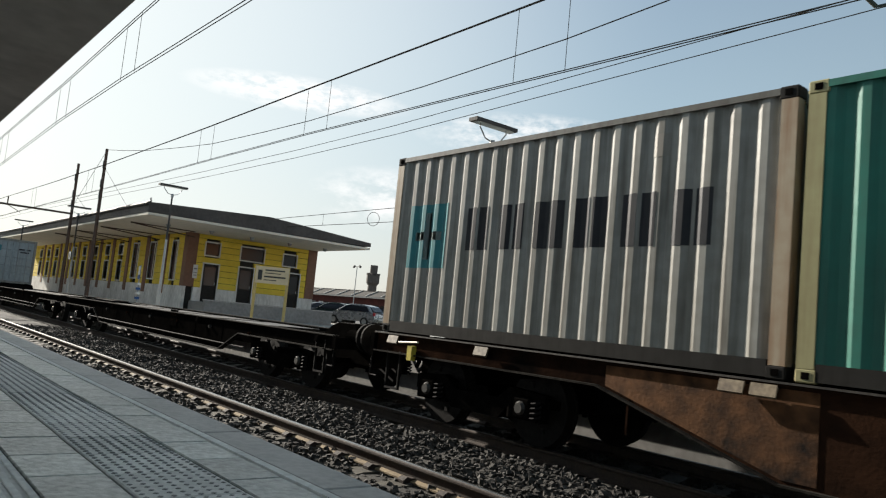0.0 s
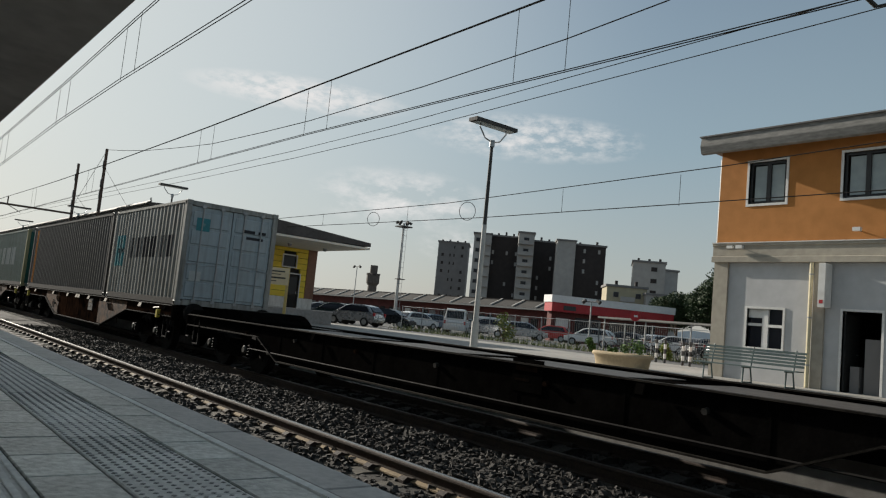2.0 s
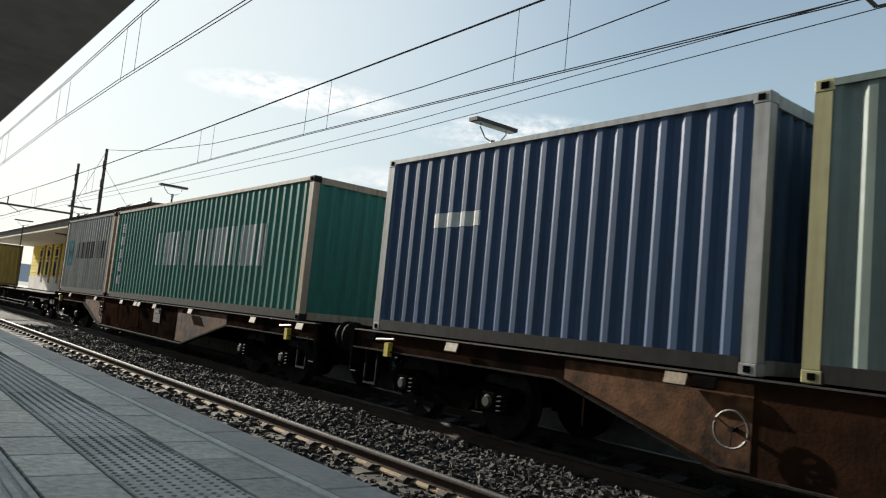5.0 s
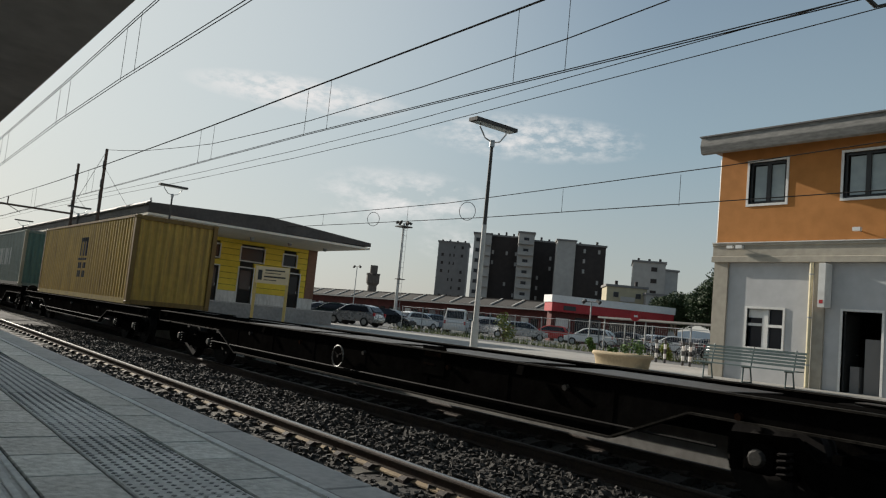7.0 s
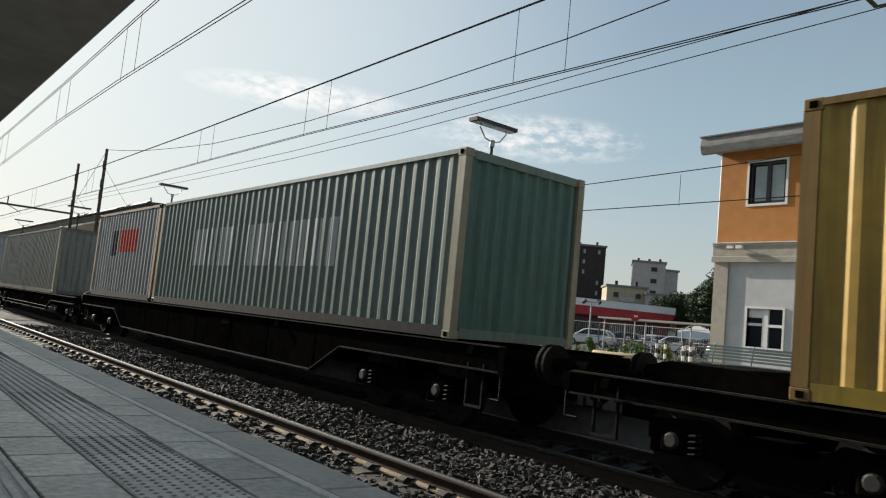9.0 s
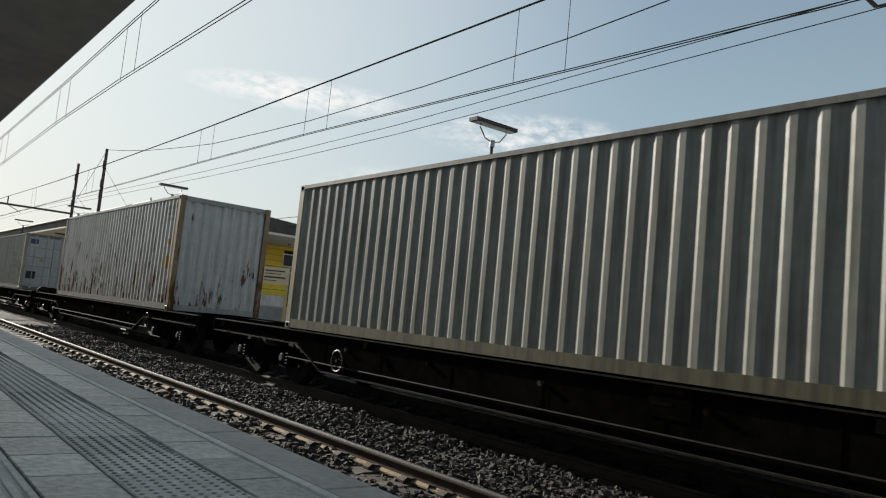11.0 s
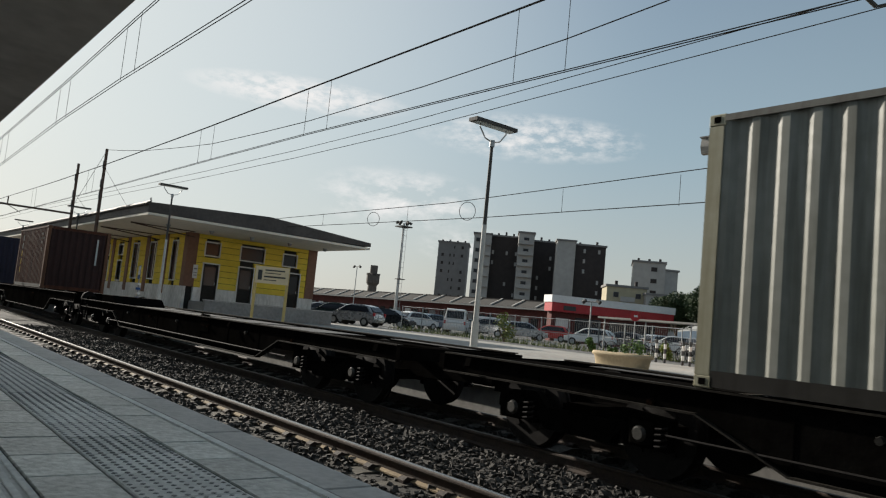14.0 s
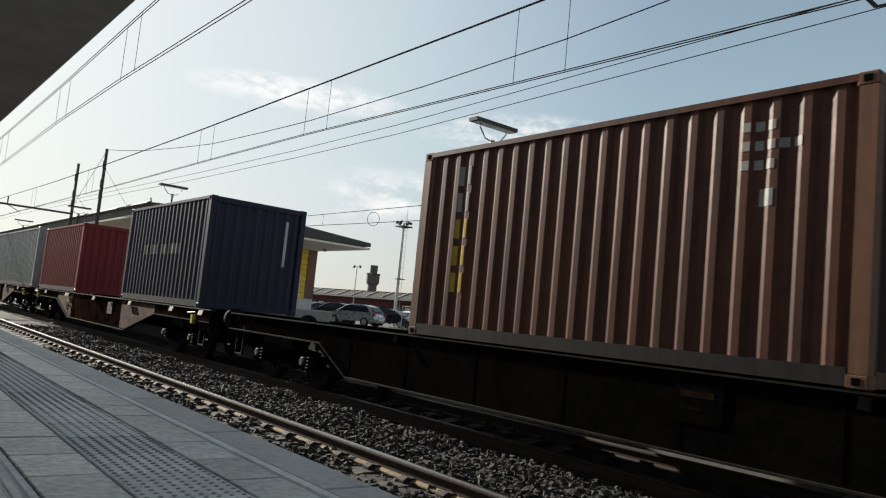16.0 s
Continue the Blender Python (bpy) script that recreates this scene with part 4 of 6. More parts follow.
container(-81.98, L40, H86, M_GREEN_PALE, M_POST_OLIVE, "faded green container with large white bars", marks=green_marks, rail_paint=M_GREEN_PALE, end_paint=painted("dark sea green end paint", (0.04, 0.15, 0.12), (0.03, 0.06, 0.05), 0.7))
container(-88.42, L20, H86, M_BLUE, M_GREY, "deep blue corrugated container", marks=[(M_WHITE, 1.2, 2.2, 1.5, 1.7)])
container(-102.95, L40, H86, M_GREEN, M_POST_TAN, "sea-green container with a column of pale plain shapes", marks=[(M_WHITE, 0.72, 1.02, 0.40 + 0.38 * k, 0.66 + 0.38 * k) for k in range(5)] + ship_marks(4.0))
container(-109.30, L20, H86, M_SILVER, M_POST_TAN, "weathered silver-grey container with pale blue square and black bars", marks=silver_marks(), rail_paint=M_RAIL)
yellow_marks = [(M_INK, 6.10, 6.32, 1.42, 2.02, "logo_bar"), (M_INK, 6.46, 6.66, 1.42, 2.02, "logo_bar"), (M_INK, 6.80, 7.02, 1.42, 2.02, "logo_bar"), (M_INK, 6.10, 7.02, 1.92, 2.06, "logo_bar"), (M_INK, 5.92, 7.14, 1.28, 1.36, "logo_bar"),
                (M_INK, 6.08, 6.44, 0.70, 0.92, "logo_bar"), (M_INK, 6.08, 6.44, 1.0, 1.2, "logo_bar"), (M_INK, 6.66, 7.02, 0.70, 0.92, "logo_bar"), (M_INK, 6.66, 7.02, 1.0, 1.2, "logo_bar")]
container(-144.90, L40, H86, M_YELLOW, M_POST_YELLOW, "yellow corrugated container with black shapes", marks=yellow_marks, lift=LOW, under=painted("grimy yellow rail paint", (0.25, 0.18, 0.03), (0.10, 0.075, 0.03), 0.6))
container(-161.62, L40, H86, M_GREEN_PALE, M_POST_MOSS, "faded green container with large white bars", marks=ship_marks(2.5), rail_paint=M_GREEN_PALE, end_paint=painted("stained sea green end paint", (0.11, 0.20, 0.175), (0.07, 0.105, 0.09), 0.8))
container(-167.85, L20, H86, M_GREY, M_POST_TAN, "light grey container with a red square", marks=[(M_REDMARK, 2.5, 4.2, 1.35, 2.0), (M_INK, 1.75, 2.35, 1.25, 2.0)])
container(-185.52, L40, H86, M_OLIVE, M_POST_MOSS, rail_paint=M_RAIL, label="plain light grey corrugated container", lift=LOW, under=painted("stained olive rail paint", (0.12, 0.112, 0.075), (0.04, 0.037, 0.028), 0.85))
container(-204.00, L40, H96, M_RUST, M_POST_RUST, rail_paint=M_GREY, under=M_RAIL, end_paint=painted("pale stained end paint", (0.56, 0.565, 0.55), (0.30, 0.27, 0.24), 0.6, rust=0.35), label="white container with rust stains and patches", marks=[(M_OCHRE, 11.50, 11.80, 1.04, 1.36, "ochre_patch"), (M_OCHRE, 11.56, 11.70, 1.66, 1.80, "ochre_patch"), (M_OLIVE_PLATE, 11.74, 11.95, 2.56, 2.72, "plate")]
          + [(M_STENCIL, 11.25 + 0.14 * a, 11.35 + 0.14 * a, 2.26 + 0.15 * b, 2.35 + 0.15 * b, "stencil") for a in range(4) for b in range(3)], lift=LOW)
grey_box = container(-223.98, L40, H86, M_OLIVE, M_POST_MOSS, "light grey container with doors at its front end", True, rail_paint=M_RAIL, end_paint=painted("pale grey door paint", (0.40, 0.415, 0.42), (0.3, 0.29, 0.27), 0.5), lift=LOW)
for name, paint_m, ya, yb, za, zb, words in (("label_plate", M_BLUE, -0.98, -0.66, 2.12, 2.34, "dark blue label plate"), ("label_plate", M_WHITE, -0.98, -0.66, 1.98, 2.118, "white label plate"),
                                             ("vent_cover", M_INK, -1.0, -0.62, 0.52, 0.86, "dark square vent cover"), ("warning_mark", M_YELLOW, -0.52, -0.36, 1.32, 1.48, "yellow warning mark")):
    part(name, boxes((L40 / 2 - 0.03, L40 / 2 - 0.022, ya, yb, za, zb)), paint_m, grey_box, words)
# the brown end wall is painted darker to stand for its shaded side
brown_box = container(-259.90, L20, H86, M_BROWN, painted("brown posts", (0.17, 0.085, 0.05), (0.07, 0.04, 0.03), 0.6), "dark brown corrugated container with pale stencils", rail_paint=M_BROWN, end_paint=painted("shaded brown end paint", (0.05, 0.026, 0.024), (0.025, 0.016, 0.015), 0.6), marks=[(M_OCHRE if k < 3 else M_STENCIL, 0.80 + 0.17 * a, 0.87 + 0.17 * a, 0.62 + 0.36 * k, 0.88 + 0.36 * k) for k in range(5) for a in range(2)]
          + [(M_STENCIL, 4.88 + 0.12 * a, 4.96 + 0.12 * a, 1.86 + 0.18 * k, 1.95 + 0.18 * k) for k in range(3) for a in range(3 + (k == 1) * 2)] + [(M_STENCIL, 5.06, 5.2, 1.52, 1.68)])
navy_box = container(-273.95, L20, H86, M_NAVY, M_NAVY, "navy blue corrugated container with pale bars", marks=glyph_bars(M_STENCIL, 1.6, 1.25, 0.26, 0.3, 0.1, 7), rail_paint=M_NAVY)
container(-285.40, L20, H86 - 0.15, M_RED, M_RED, "dull red corrugated container")
container(-299.2, L40, H86, M_GREY, M_GREY, "plain light grey corrugated container")
for box_ob in (navy_box, brown_box):
    part("placard_bar", boxes((L20 / 2 - 0.028, L20 / 2 - 0.02, 0.70, 0.77, 1.15, 2.25)), M_WHITE, box_ob, "pale upright bar on the end wall")
for ya, yb, za, zb, paint_m, words in ((-0.92, -0.58, 1.86, 2.18, M_CYAN, "pale blue square plate"), (-0.80, -0.70, 1.98, 2.06, M_WHITE, "white mark"), (0.30, 0.62, 1.98, 2.06, M_INK, "dark stencilled bar"),
                                       (0.72, 0.92, 1.98, 2.06, M_INK, "dark stencilled bar"), (0.40, 0.86, 1.82, 1.89, M_INK, "dark stencilled bar"), (-0.95, -0.66, 0.62, 0.86, M_WHITE, "white label plate")):
    part("door_mark", boxes((L20 / 2 - 0.027, L20 / 2 - 0.02, ya, yb, za, zb)), paint_m, silver_box, words)
for middle, length, kind, label, low in ((-0.3, 19.6, "rust", "rusty brown container wagon with pale paint patches", False),
                                         (-20.0, 19.6, "black", "empty black flat container wagon", True), (-39.5, 19.5, "black", "empty black flat container wagon", True),
                                         (-59.2, 19.8, "rust", "rusty brown container wagon with pale paint patches", False), (-79.3, 20.3, "rust", "rusty brown container wagon with pale paint patches", False),
                                         (-100.0, 20.8, "rust", "rusty brown container wagon with pale paint patches", False), (-120.3, 19.7, "black", "empty black flat container wagon", True),
                                         (-139.0, 17.7, "black", "black flat container wagon", True), (-158.5, 21.2, "black", "black flat container wagon", False),
                                         (-179.2, 20.1, "black", "black flat container wagon", True), (-198.7, 18.9, "black", "black flat container wagon", True),
                                         (-218.2, 20.0, "black", "black flat container wagon", True), (-237.8, 19.2, "black", "empty black flat container wagon", True),
                                         (-257.0, 19.2, "black", "black flat container wagon", False), (-276.7, 20.2, "rust", "rusty brown container wagon with pale paint patches", False),
                                         (-297.0, 20.2, "rust", "rusty brown container wagon with pale paint patches", False)):
    wagon(middle, length, kind, label, low)

# ---- buildings beside the far platform ----


def plates(parent, axis, at, thick, u0, u1, levels, openings, material, name="wall_panel", gap=0.0):
    """A wall of slabs between the given levels, left open at the openings (u0, u1, z0, z1). axis: the wall's normal."""
    for z0, z1 in zip(levels, levels[1:]):
        cuts = sorted([(max(a, u0), min(b, u1)) for a, b, c, d in openings if c < z1 - 0.01 and d > z0 + 0.01])
        pos = u0
        spans = []
        for a, b in cuts:
            if a > pos + 0.01:
                spans.append((pos, a))
            pos = max(pos, b)
        if pos < u1 - 0.01:
            spans.append((pos, u1))
        for a, b in spans:
            lo, hi = sorted((at, at + thick))
            if axis == "y":
                bm = boxes((a, b, lo, hi, z0 + gap, z1 - gap))
            else:
                bm = boxes((lo, hi, a, b, z0 + gap, z1 - gap))
            part(name, bm, material, parent)


def level_list(z0, z1, step, extra):
    base = [z0 + step * k for k in range(int((z1 - z0) / step) + 1)] + [z1]
    out = []
    for z in sorted(base + list(extra)):
        if not out or z - out[-1] > 0.02:
            out.append(z)
    return out


def frame_at(parent, axis, at, out, u0, u1, z0, z1, w, material, depth=0.10, name="window_frame", sill=True):
    """A frame round an opening, standing proud of the wall by 3 cm."""
    lo, hi = sorted((at + out * 0.03, at - out * depth))
    rows = [(u0 - w, u0, z0 - (w if sill else 0), z1 + w), (u1, u1 + w, z0 - (w if sill else 0), z1 + w), (u0, u1, z1, z1 + w)]
    if sill:
        rows.append((u0, u1, z0 - w, z0))
    bm = bmesh.new()
    for a, b, c, d in rows:
        box(bm, *((a, b, lo, hi, c, d) if axis == "y" else (lo, hi, a, b, c, d)))
    return part(name, bm, material, parent)


def fill(parent, axis, at, thick, u0, u1, z0, z1, material, name):
    lo, hi = sorted((at, at + thick))
    return part(name, boxes((u0, u1, lo, hi, z0, z1) if axis == "y" else (lo, hi, u0, u1, z0, z1)), material, parent)


# the yellow building with its deep roof
YX, YY = -41.0, 14.6
yb = thing("station_building", (0, 0, 0), "low yellow plastered building with brown pilasters and a deep shallow roof", "building")
part("core", boxes((-84.5, YX - 0.16, YY + 0.16, 22.6, -0.02, 4.41)), interior, yb, "dark rooms behind the openings")
end_open = [(15.62, 16.48, 0.68, 2.78), (17.72, 18.60, 0.68, 2.82), (20.90, 21.62, 0.70, 2.82),
            (15.62, 16.42, 3.28, 3.98), (17.72, 19.15, 3.26, 4.00), (20.42, 21.28, 3.26, 3.92)]
plates(yb, "x", YX, -0.16, 15.16, 22.05, level_list(1.42, 4.41, 0.345, ()), end_open, yellow_wall, "wall_course", 0.012)
plates(yb, "x", YX + 0.02, -0.18, 15.16, 22.62, [-0.02, 1.42], end_open, plinth_mat, "plinth")
part("corner_pilaster", boxes((YX - 0.55, YX + 0.03, YY - 0.03, 15.155, 1.43, 4.41)), brown_wall, yb, "brown corner pilaster")
part("corner_pilaster", boxes((YX - 0.55, YX + 0.03, 22.06, 22.66, 1.43, 4.41)), brown_wall, yb, "brown corner pilaster")
for k, (a, b, c, d) in enumerate(end_open):
    frame_at(yb, "x", YX, 1, a, b, c, d, 0.07, white_frame, name="door_frame" if c < 1 else "window_frame", sill=c > 1)
    if c < 1:
        door = fill(yb, "x", YX - 0.13, 0.04, a + 0.01, b - 0.01, c, d - 0.01, interior, "door")
        fill(door, "x", YX - 0.088, 0.012, a + 0.12, b - 0.12, c + 0.9, d - 0.15, pane, "pane")
        fill(door, "x", YX - 0.088, 0.03, b - 0.12, b - 0.08, c + 0.95, c + 1.1, steel_grey, "door_handle")
    else:
        fill(yb, "x", YX - 0.12, 0.03, a, b, c, d, pane, "pane")
side_open = []
for px, w in ((-42.55, 0.85), (-46.3, 1.15), (-49.7, 1.15)):
    side_open.append((px - w, px, 1.75, 3.95))
for k in range(9):
    px = -53.2 - 3.3 * k
    side_open.append((px - 1.0, px, 1.55, 2.85))
    side_open.append((px - 1.0, px, 3.3, 3.95))
plates(yb, "y", YY, 0.16, -84.5, YX - 0.56, level_list(1.42, 4.41, 0.345, ()), side_open, yellow_wall, "wall_course", 0.012)
part("plinth", boxes((-84.5, YX, YY - 0.02, YY + 0.15, -0.02, 1.42)), plinth_mat, yb, "stained white plinth")
for k, px in enumerate((-44.2, -47.6, -51.6, -55.2, -58.5, -61.8, -65.1, -68.4, -71.7, -75.0, -78.3)):
    part("pilaster", boxes((px - 0.6, px, YY - 0.05, YY - 0.002, 0.9, 4.41)), brown_wall, yb, "brown pilaster")
for a, b, c, d in side_open:
    frame_at(yb, "y", YY, -1, a, b, c, d, 0.07, white_frame)
    fill(yb, "y", YY + 0.10, 0.03, a, b, c, d, shutter_mat if d - c > 2 else pane, "shutter" if d - c > 2 else "pane")
    if d - c > 2:
        part("mullion", boxes(((a + b) / 2 - 0.03, (a + b) / 2 + 0.03, YY + 0.07, YY + 0.098, c, d)), white_frame, yb)
bm = bmesh.new()
prism(bm, [(10.5, 4.56), (10.5, 5.0), (16.55, 5.28), (22.75, 4.8), (22.75, 4.60), (16.5, 4.54)], "x", -86, -35.2)
roof = part("roof", bm, fascia_mat, yb, "dark shallow roof with a deep overhang")
part("soffit", boxes((-85.98, -35.22, 10.52, 22.73, 4.42, 4.535)), soffit_mat, yb, "pale flat soffit")
part("gutter", rods(((-86, 10.43, 4.94), (-35.1, 10.43, 4.94), 0.07, 8)), steel_dark, roof)
part("ridge_cap", rods(((-86, 10.55, 5.03), (-35.15, 10.55, 5.03), 0.05, 6), ((-35.2, 10.55, 5.03), (-35.2, 10.55, 5.2), 0.03, 6)), steel_dark, roof)
for k in range(5):
    part("soffit_lamp", rods(((-38.6, 12.6 + 2.3 * k, 4.42), (-38.6, 12.6 + 2.3 * k, 4.26), 0.14, 12, 0.08)), steel_grey, yb)
for x in (-40.2, -46.0, -52.0, -58.0):
    part("canopy_bracket", rods(((x, YY, 4.1), (x, 11.2, 4.39), 0.035, 6), ((x, YY, 4.39), (x, 11.2, 4.39), 0.03, 6)), rust_mast, yb)

ramp = tagged(thing("entrance_terrace", (0, 0, 0), "raised concrete terrace with a low wall before the doors", "terrace"), kind="structure")
part("deck", boxes((YX + 0.04, -38.6, 15.0, 22.4, -0.01, 0.66)), concrete, ramp)
part("parapet", boxes((-38.6, -38.35, 14.9, 22.6, -0.01, 0.74)), concrete, ramp, "stained concrete parapet")
part("coping", boxes((-38.64, -38.31, 14.88, 22.65, 0.744, 0.80)), kerb_stone, ramp)
part("end_wall", boxes((YX + 0.04, -38.64, 22.4, 22.6, -0.01, 0.74)), concrete, ramp)
poster = thing("notice_board", (YX + 0.04, 15.15, 1.9), "pale notice board on the yellow wall", "notice board")
part("panel", boxes((0, 0.03, -0.13, 0.13, 0, 0.75)), white_frame, poster)
part("text_bar", boxes((0.031, 0.036, -0.09, 0.09, 0.15, 0.19), (0.031, 0.036, -0.09, 0.09, 0.3, 0.33), (0.031, 0.036, -0.09, 0.09, 0.5, 0.56)), apt_grey, poster)

# the orange building
OX, OY = -12.75, 20.9
ob_ = thing("orange_building", (0, 0, 0), "two-storey building, orange plaster above pale grey ground floor", "building")
part("core", boxes((OX + 0.25, -9.4, OY + 0.26, 31.0, -0.02, 3.4), (-7.4, 8.0, OY + 0.26, 31.0, -0.02, 3.4), (-9.398, -7.402, OY + 3.4, 31.0, -0.02, 3.4), (OX + 0.25, 8.0, OY + 0.26, 31.0, 3.404, 6.7)), interior, ob_, "dark rooms behind the openings")
part("room_floor", boxes((-9.396, -7.404, OY + 0.26, OY + 3.39, -0.02, 0.004)), concrete, ob_, "bare floor inside the doorway")
up_open = [(-11.80, -10.66, 5.23, 6.50), (-9.06, -7.86, 5.23, 6.50), (-6.3, -5.1, 5.23, 6.50), (-3.5, -2.3, 5.23, 6.5)]
plates(ob_, "y", OY, 0.25, OX, 8.0, [4.03, 5.23, 6.50, 6.95], up_open, orange_wall, "upper_wall")
plates(ob_, "x", OX, 0.25, OY + 0.252, 31.0, [-0.02, 3.46], [(24.5, 25.6, 1.0, 2.2)], grey_wall, "side_wall")
plates(ob_, "x", OX, 0.25, OY + 0.252, 31.0, [3.46, 6.95], [], orange_wall, "side_wall")
low_open = [(-11.64, -10.56, 0.98, 2.10), (-8.93, -7.95, 0.0, 2.15), (-6.3, -5.2, 0.98, 2.1), (-3.6, -2.5, 0.98, 2.1)]
plates(ob_, "y", OY + 0.02, 0.23, -12.30, 8.0, [-0.02, 0.98, 2.10, 2.15, 3.46], low_open, grey_wall, "lower_wall")
for a, b in ((-12.76, -12.30), (-9.70, -9.40), (-7.0, -6.7), (-4.3, -4.0)):
    part("pier", boxes((a, b, OY - 0.06, OY + 0.018, -0.02, 3.46)), beige_conc, ob_, "beige concrete pier")
bm = bmesh.new()
prism(bm, [(OY - 0.16, 3.46), (OY - 0.16, 3.62), (OY - 0.10, 3.64), (OY - 0.10, 3.94), (OY - 0.14, 3.96), (OY - 0.14, 4.03), (OY - 0.002, 4.03), (OY - 0.002, 3.46)], "x", OX - 0.06, 8.0)
part("string_course", bm, beige_conc, ob_, "stained concrete string course")
part("ledge_line", boxes((OX - 0.07, 8.0, OY - 0.17, OY - 0.01, 4.034, 4.06)), white_plaster, ob_)
bm = bmesh.new()
prism(bm, [(20.18, 6.78), (20.12, 6.98), (20.12, 7.02), (20.16, 7.22), (20.16, 7.27), (31.5, 7.27), (31.5, 6.955), (20.9, 6.955), (20.30, 6.75)], "x", -13.05, 8.2)
eave = part("roof_slab", bm, mat("weathered concrete eave", (0.27, 0.26, 0.24), (0.14, 0.135, 0.125), 2.0, 0.9, bump=0.3, stretch=(1, 1, 4)), ob_, "weathered concrete eave")
part("roof_edge", boxes((-13.08, 8.2, 20.10, 20.30, 7.27, 7.31)), roof_mat, eave)
part("roof_vent", boxes((-9.75, -9.45, 20.6, 20.9, 7.28, 7.42)), roof_mat, eave)
for a, b, c, d in up_open:
    win = frame_at(ob_, "y", OY, -1, a, b, c, d, 0.07, white_frame, 0.14)
    inner = frame_at(ob_, "y", OY + 0.10, -1, a + 0.07, b - 0.07, c + 0.07, d - 0.07, 0.07, dark_frame, 0.05, "casement")
    part("mullion", boxes(((a + b) / 2 - 0.06, (a + b) / 2 + 0.06, OY + 0.07, OY + 0.15, c + 0.07, d - 0.07)), dark_frame, ob_)
    for u0, u1 in ((a + 0.14, (a + b) / 2 - 0.06), ((a + b) / 2 + 0.06, b - 0.14)):
        fill(ob_, "y", OY + 0.13, 0.02, u0 - 0.02, u1 + 0.02, c + 0.1, d - 0.1, pane_grey, "pane")
for k, (a, b, c, d) in enumerate(low_open):
    frame_at(ob_, "y", OY + 0.02, -1, a, b, c, d, 0.06, white_frame, 0.14, name="door_frame" if c < 0.5 else "window_frame", sill=c > 0.5)
    if c > 0.5:
        fill(ob_, "y", OY + 0.14, 0.02, a, b, c, d, pane, "pane")
        part("mullion", boxes(((a + b) / 2 - 0.09, (a + b) / 2 + 0.09, OY + 0.06, OY + 0.138, c, d)), white_frame, ob_)
        part("rail", boxes((a, (a + b) / 2 - 0.092, OY + 0.06, OY + 0.138, c + 0.62, c + 0.70), ((a + b) / 2 + 0.092, b, OY + 0.06, OY + 0.138, c + 0.60, c + 0.68)), white_frame, ob_)
        part("blind", boxes((a, (a + b) / 2 - 0.092, OY + 0.10, OY + 0.136, c + 0.86, d)), white_frame, ob_, "lowered white blind")
rm = thing("open_door", (-8.93, OY + 0.1, 0.0), "dark door standing open", "door")
part("leaf", boxes((0.0, 0.04, 0.02, 0.9, 0.02, 2.08)), dark_frame, rm)
part("handle", boxes((0.042, 0.06, 0.75, 0.85, 1.0, 1.03)), steel_grey, rm)
cab = thing("cupboard", (-8.45, OY + 0.30, 0.0), "pale cupboard just inside the open door", "cupboard")
part("body", boxes((0, 0.42, 0.0, 0.4, -0.015, 1.45)), apt_grey, cab)
part("side", boxes((-0.35, -0.12, -0.02, 0.3, -0.015, 0.7)), apt_grey, cab)
dp = thing("drain_pipe", (-9.76, OY - 0.10, 0.0), "cream painted drain pipe on the wall", "drain pipe")
part("pipe", rods(((0, 0, 0), (0, 0, 3.45), 0.055, 12)), pipe_mat, dp)
for z in (0.6, 1.9, 3.1):
    part("clamp", rods(((0, 0, z), (0, 0, z + 0.04), 0.068, 12)), steel_grey, dp)
p2 = thing("drain_pipe", (OX - 0.07, OY + 0.15, 0.0), "thin grey drain pipe at the building corner", "drain pipe")
part("pipe", rods(((0, 0, 0), (0, 0, 6.75), 0.045, 10)), steel_pale, p2)
sg = thing("projecting_sign", (-9.33, OY - 0.001, 2.20), "white box sign projecting from the wall", "sign")
part("box", boxes((-0.09, 0.09, -0.42, -0.03, 0, 1.2)), white_plaster, sg)
part("bracket", rods(((0, 0.0, 1.05), (0, -0.2, 1.05), 0.02, 6), ((0, 0.0, 0.15), (0, -0.2, 0.15), 0.02, 6)), steel_grey, sg)
part("text_bar", boxes(*[(-0.095, -0.091, -0.33, -0.12, 0.12 + 0.16 * k, 0.20 + 0.16 * k) for k in range(6)]), sign_ink, sg)
part("mark", boxes((-0.095, -0.091, -0.33, -0.12, 0.03, 0.10), (-0.05, 0.05, -0.424, -0.421, 0.10, 0.2)), shop_red, sg)
for x, z, n in ((-11.85, 3.90, 2), (-8.55, 4.32, 1)):
    fl = thing("wall_floodlight", (x, OY - 0.002, z), "small white floodlight on the wall", "lamp")
    part("arm", rods(((0, -0.0, -0.02), (0, -0.22, 0), 0.018, 6)), steel_grey, fl)
    part("housing", boxes((-0.10, 0.10, -0.32, -0.2, -0.05, 0.05)), white_frame, fl)
    if n > 1:
        part("housing", boxes((-0.40, -0.22, -0.30, -0.2, -0.04, 0.04)), white_frame, fl)
        part("bar", rods(((-0.4, -0.18, 0), (0.1, -0.18, 0), 0.015, 6)), steel_grey, fl)

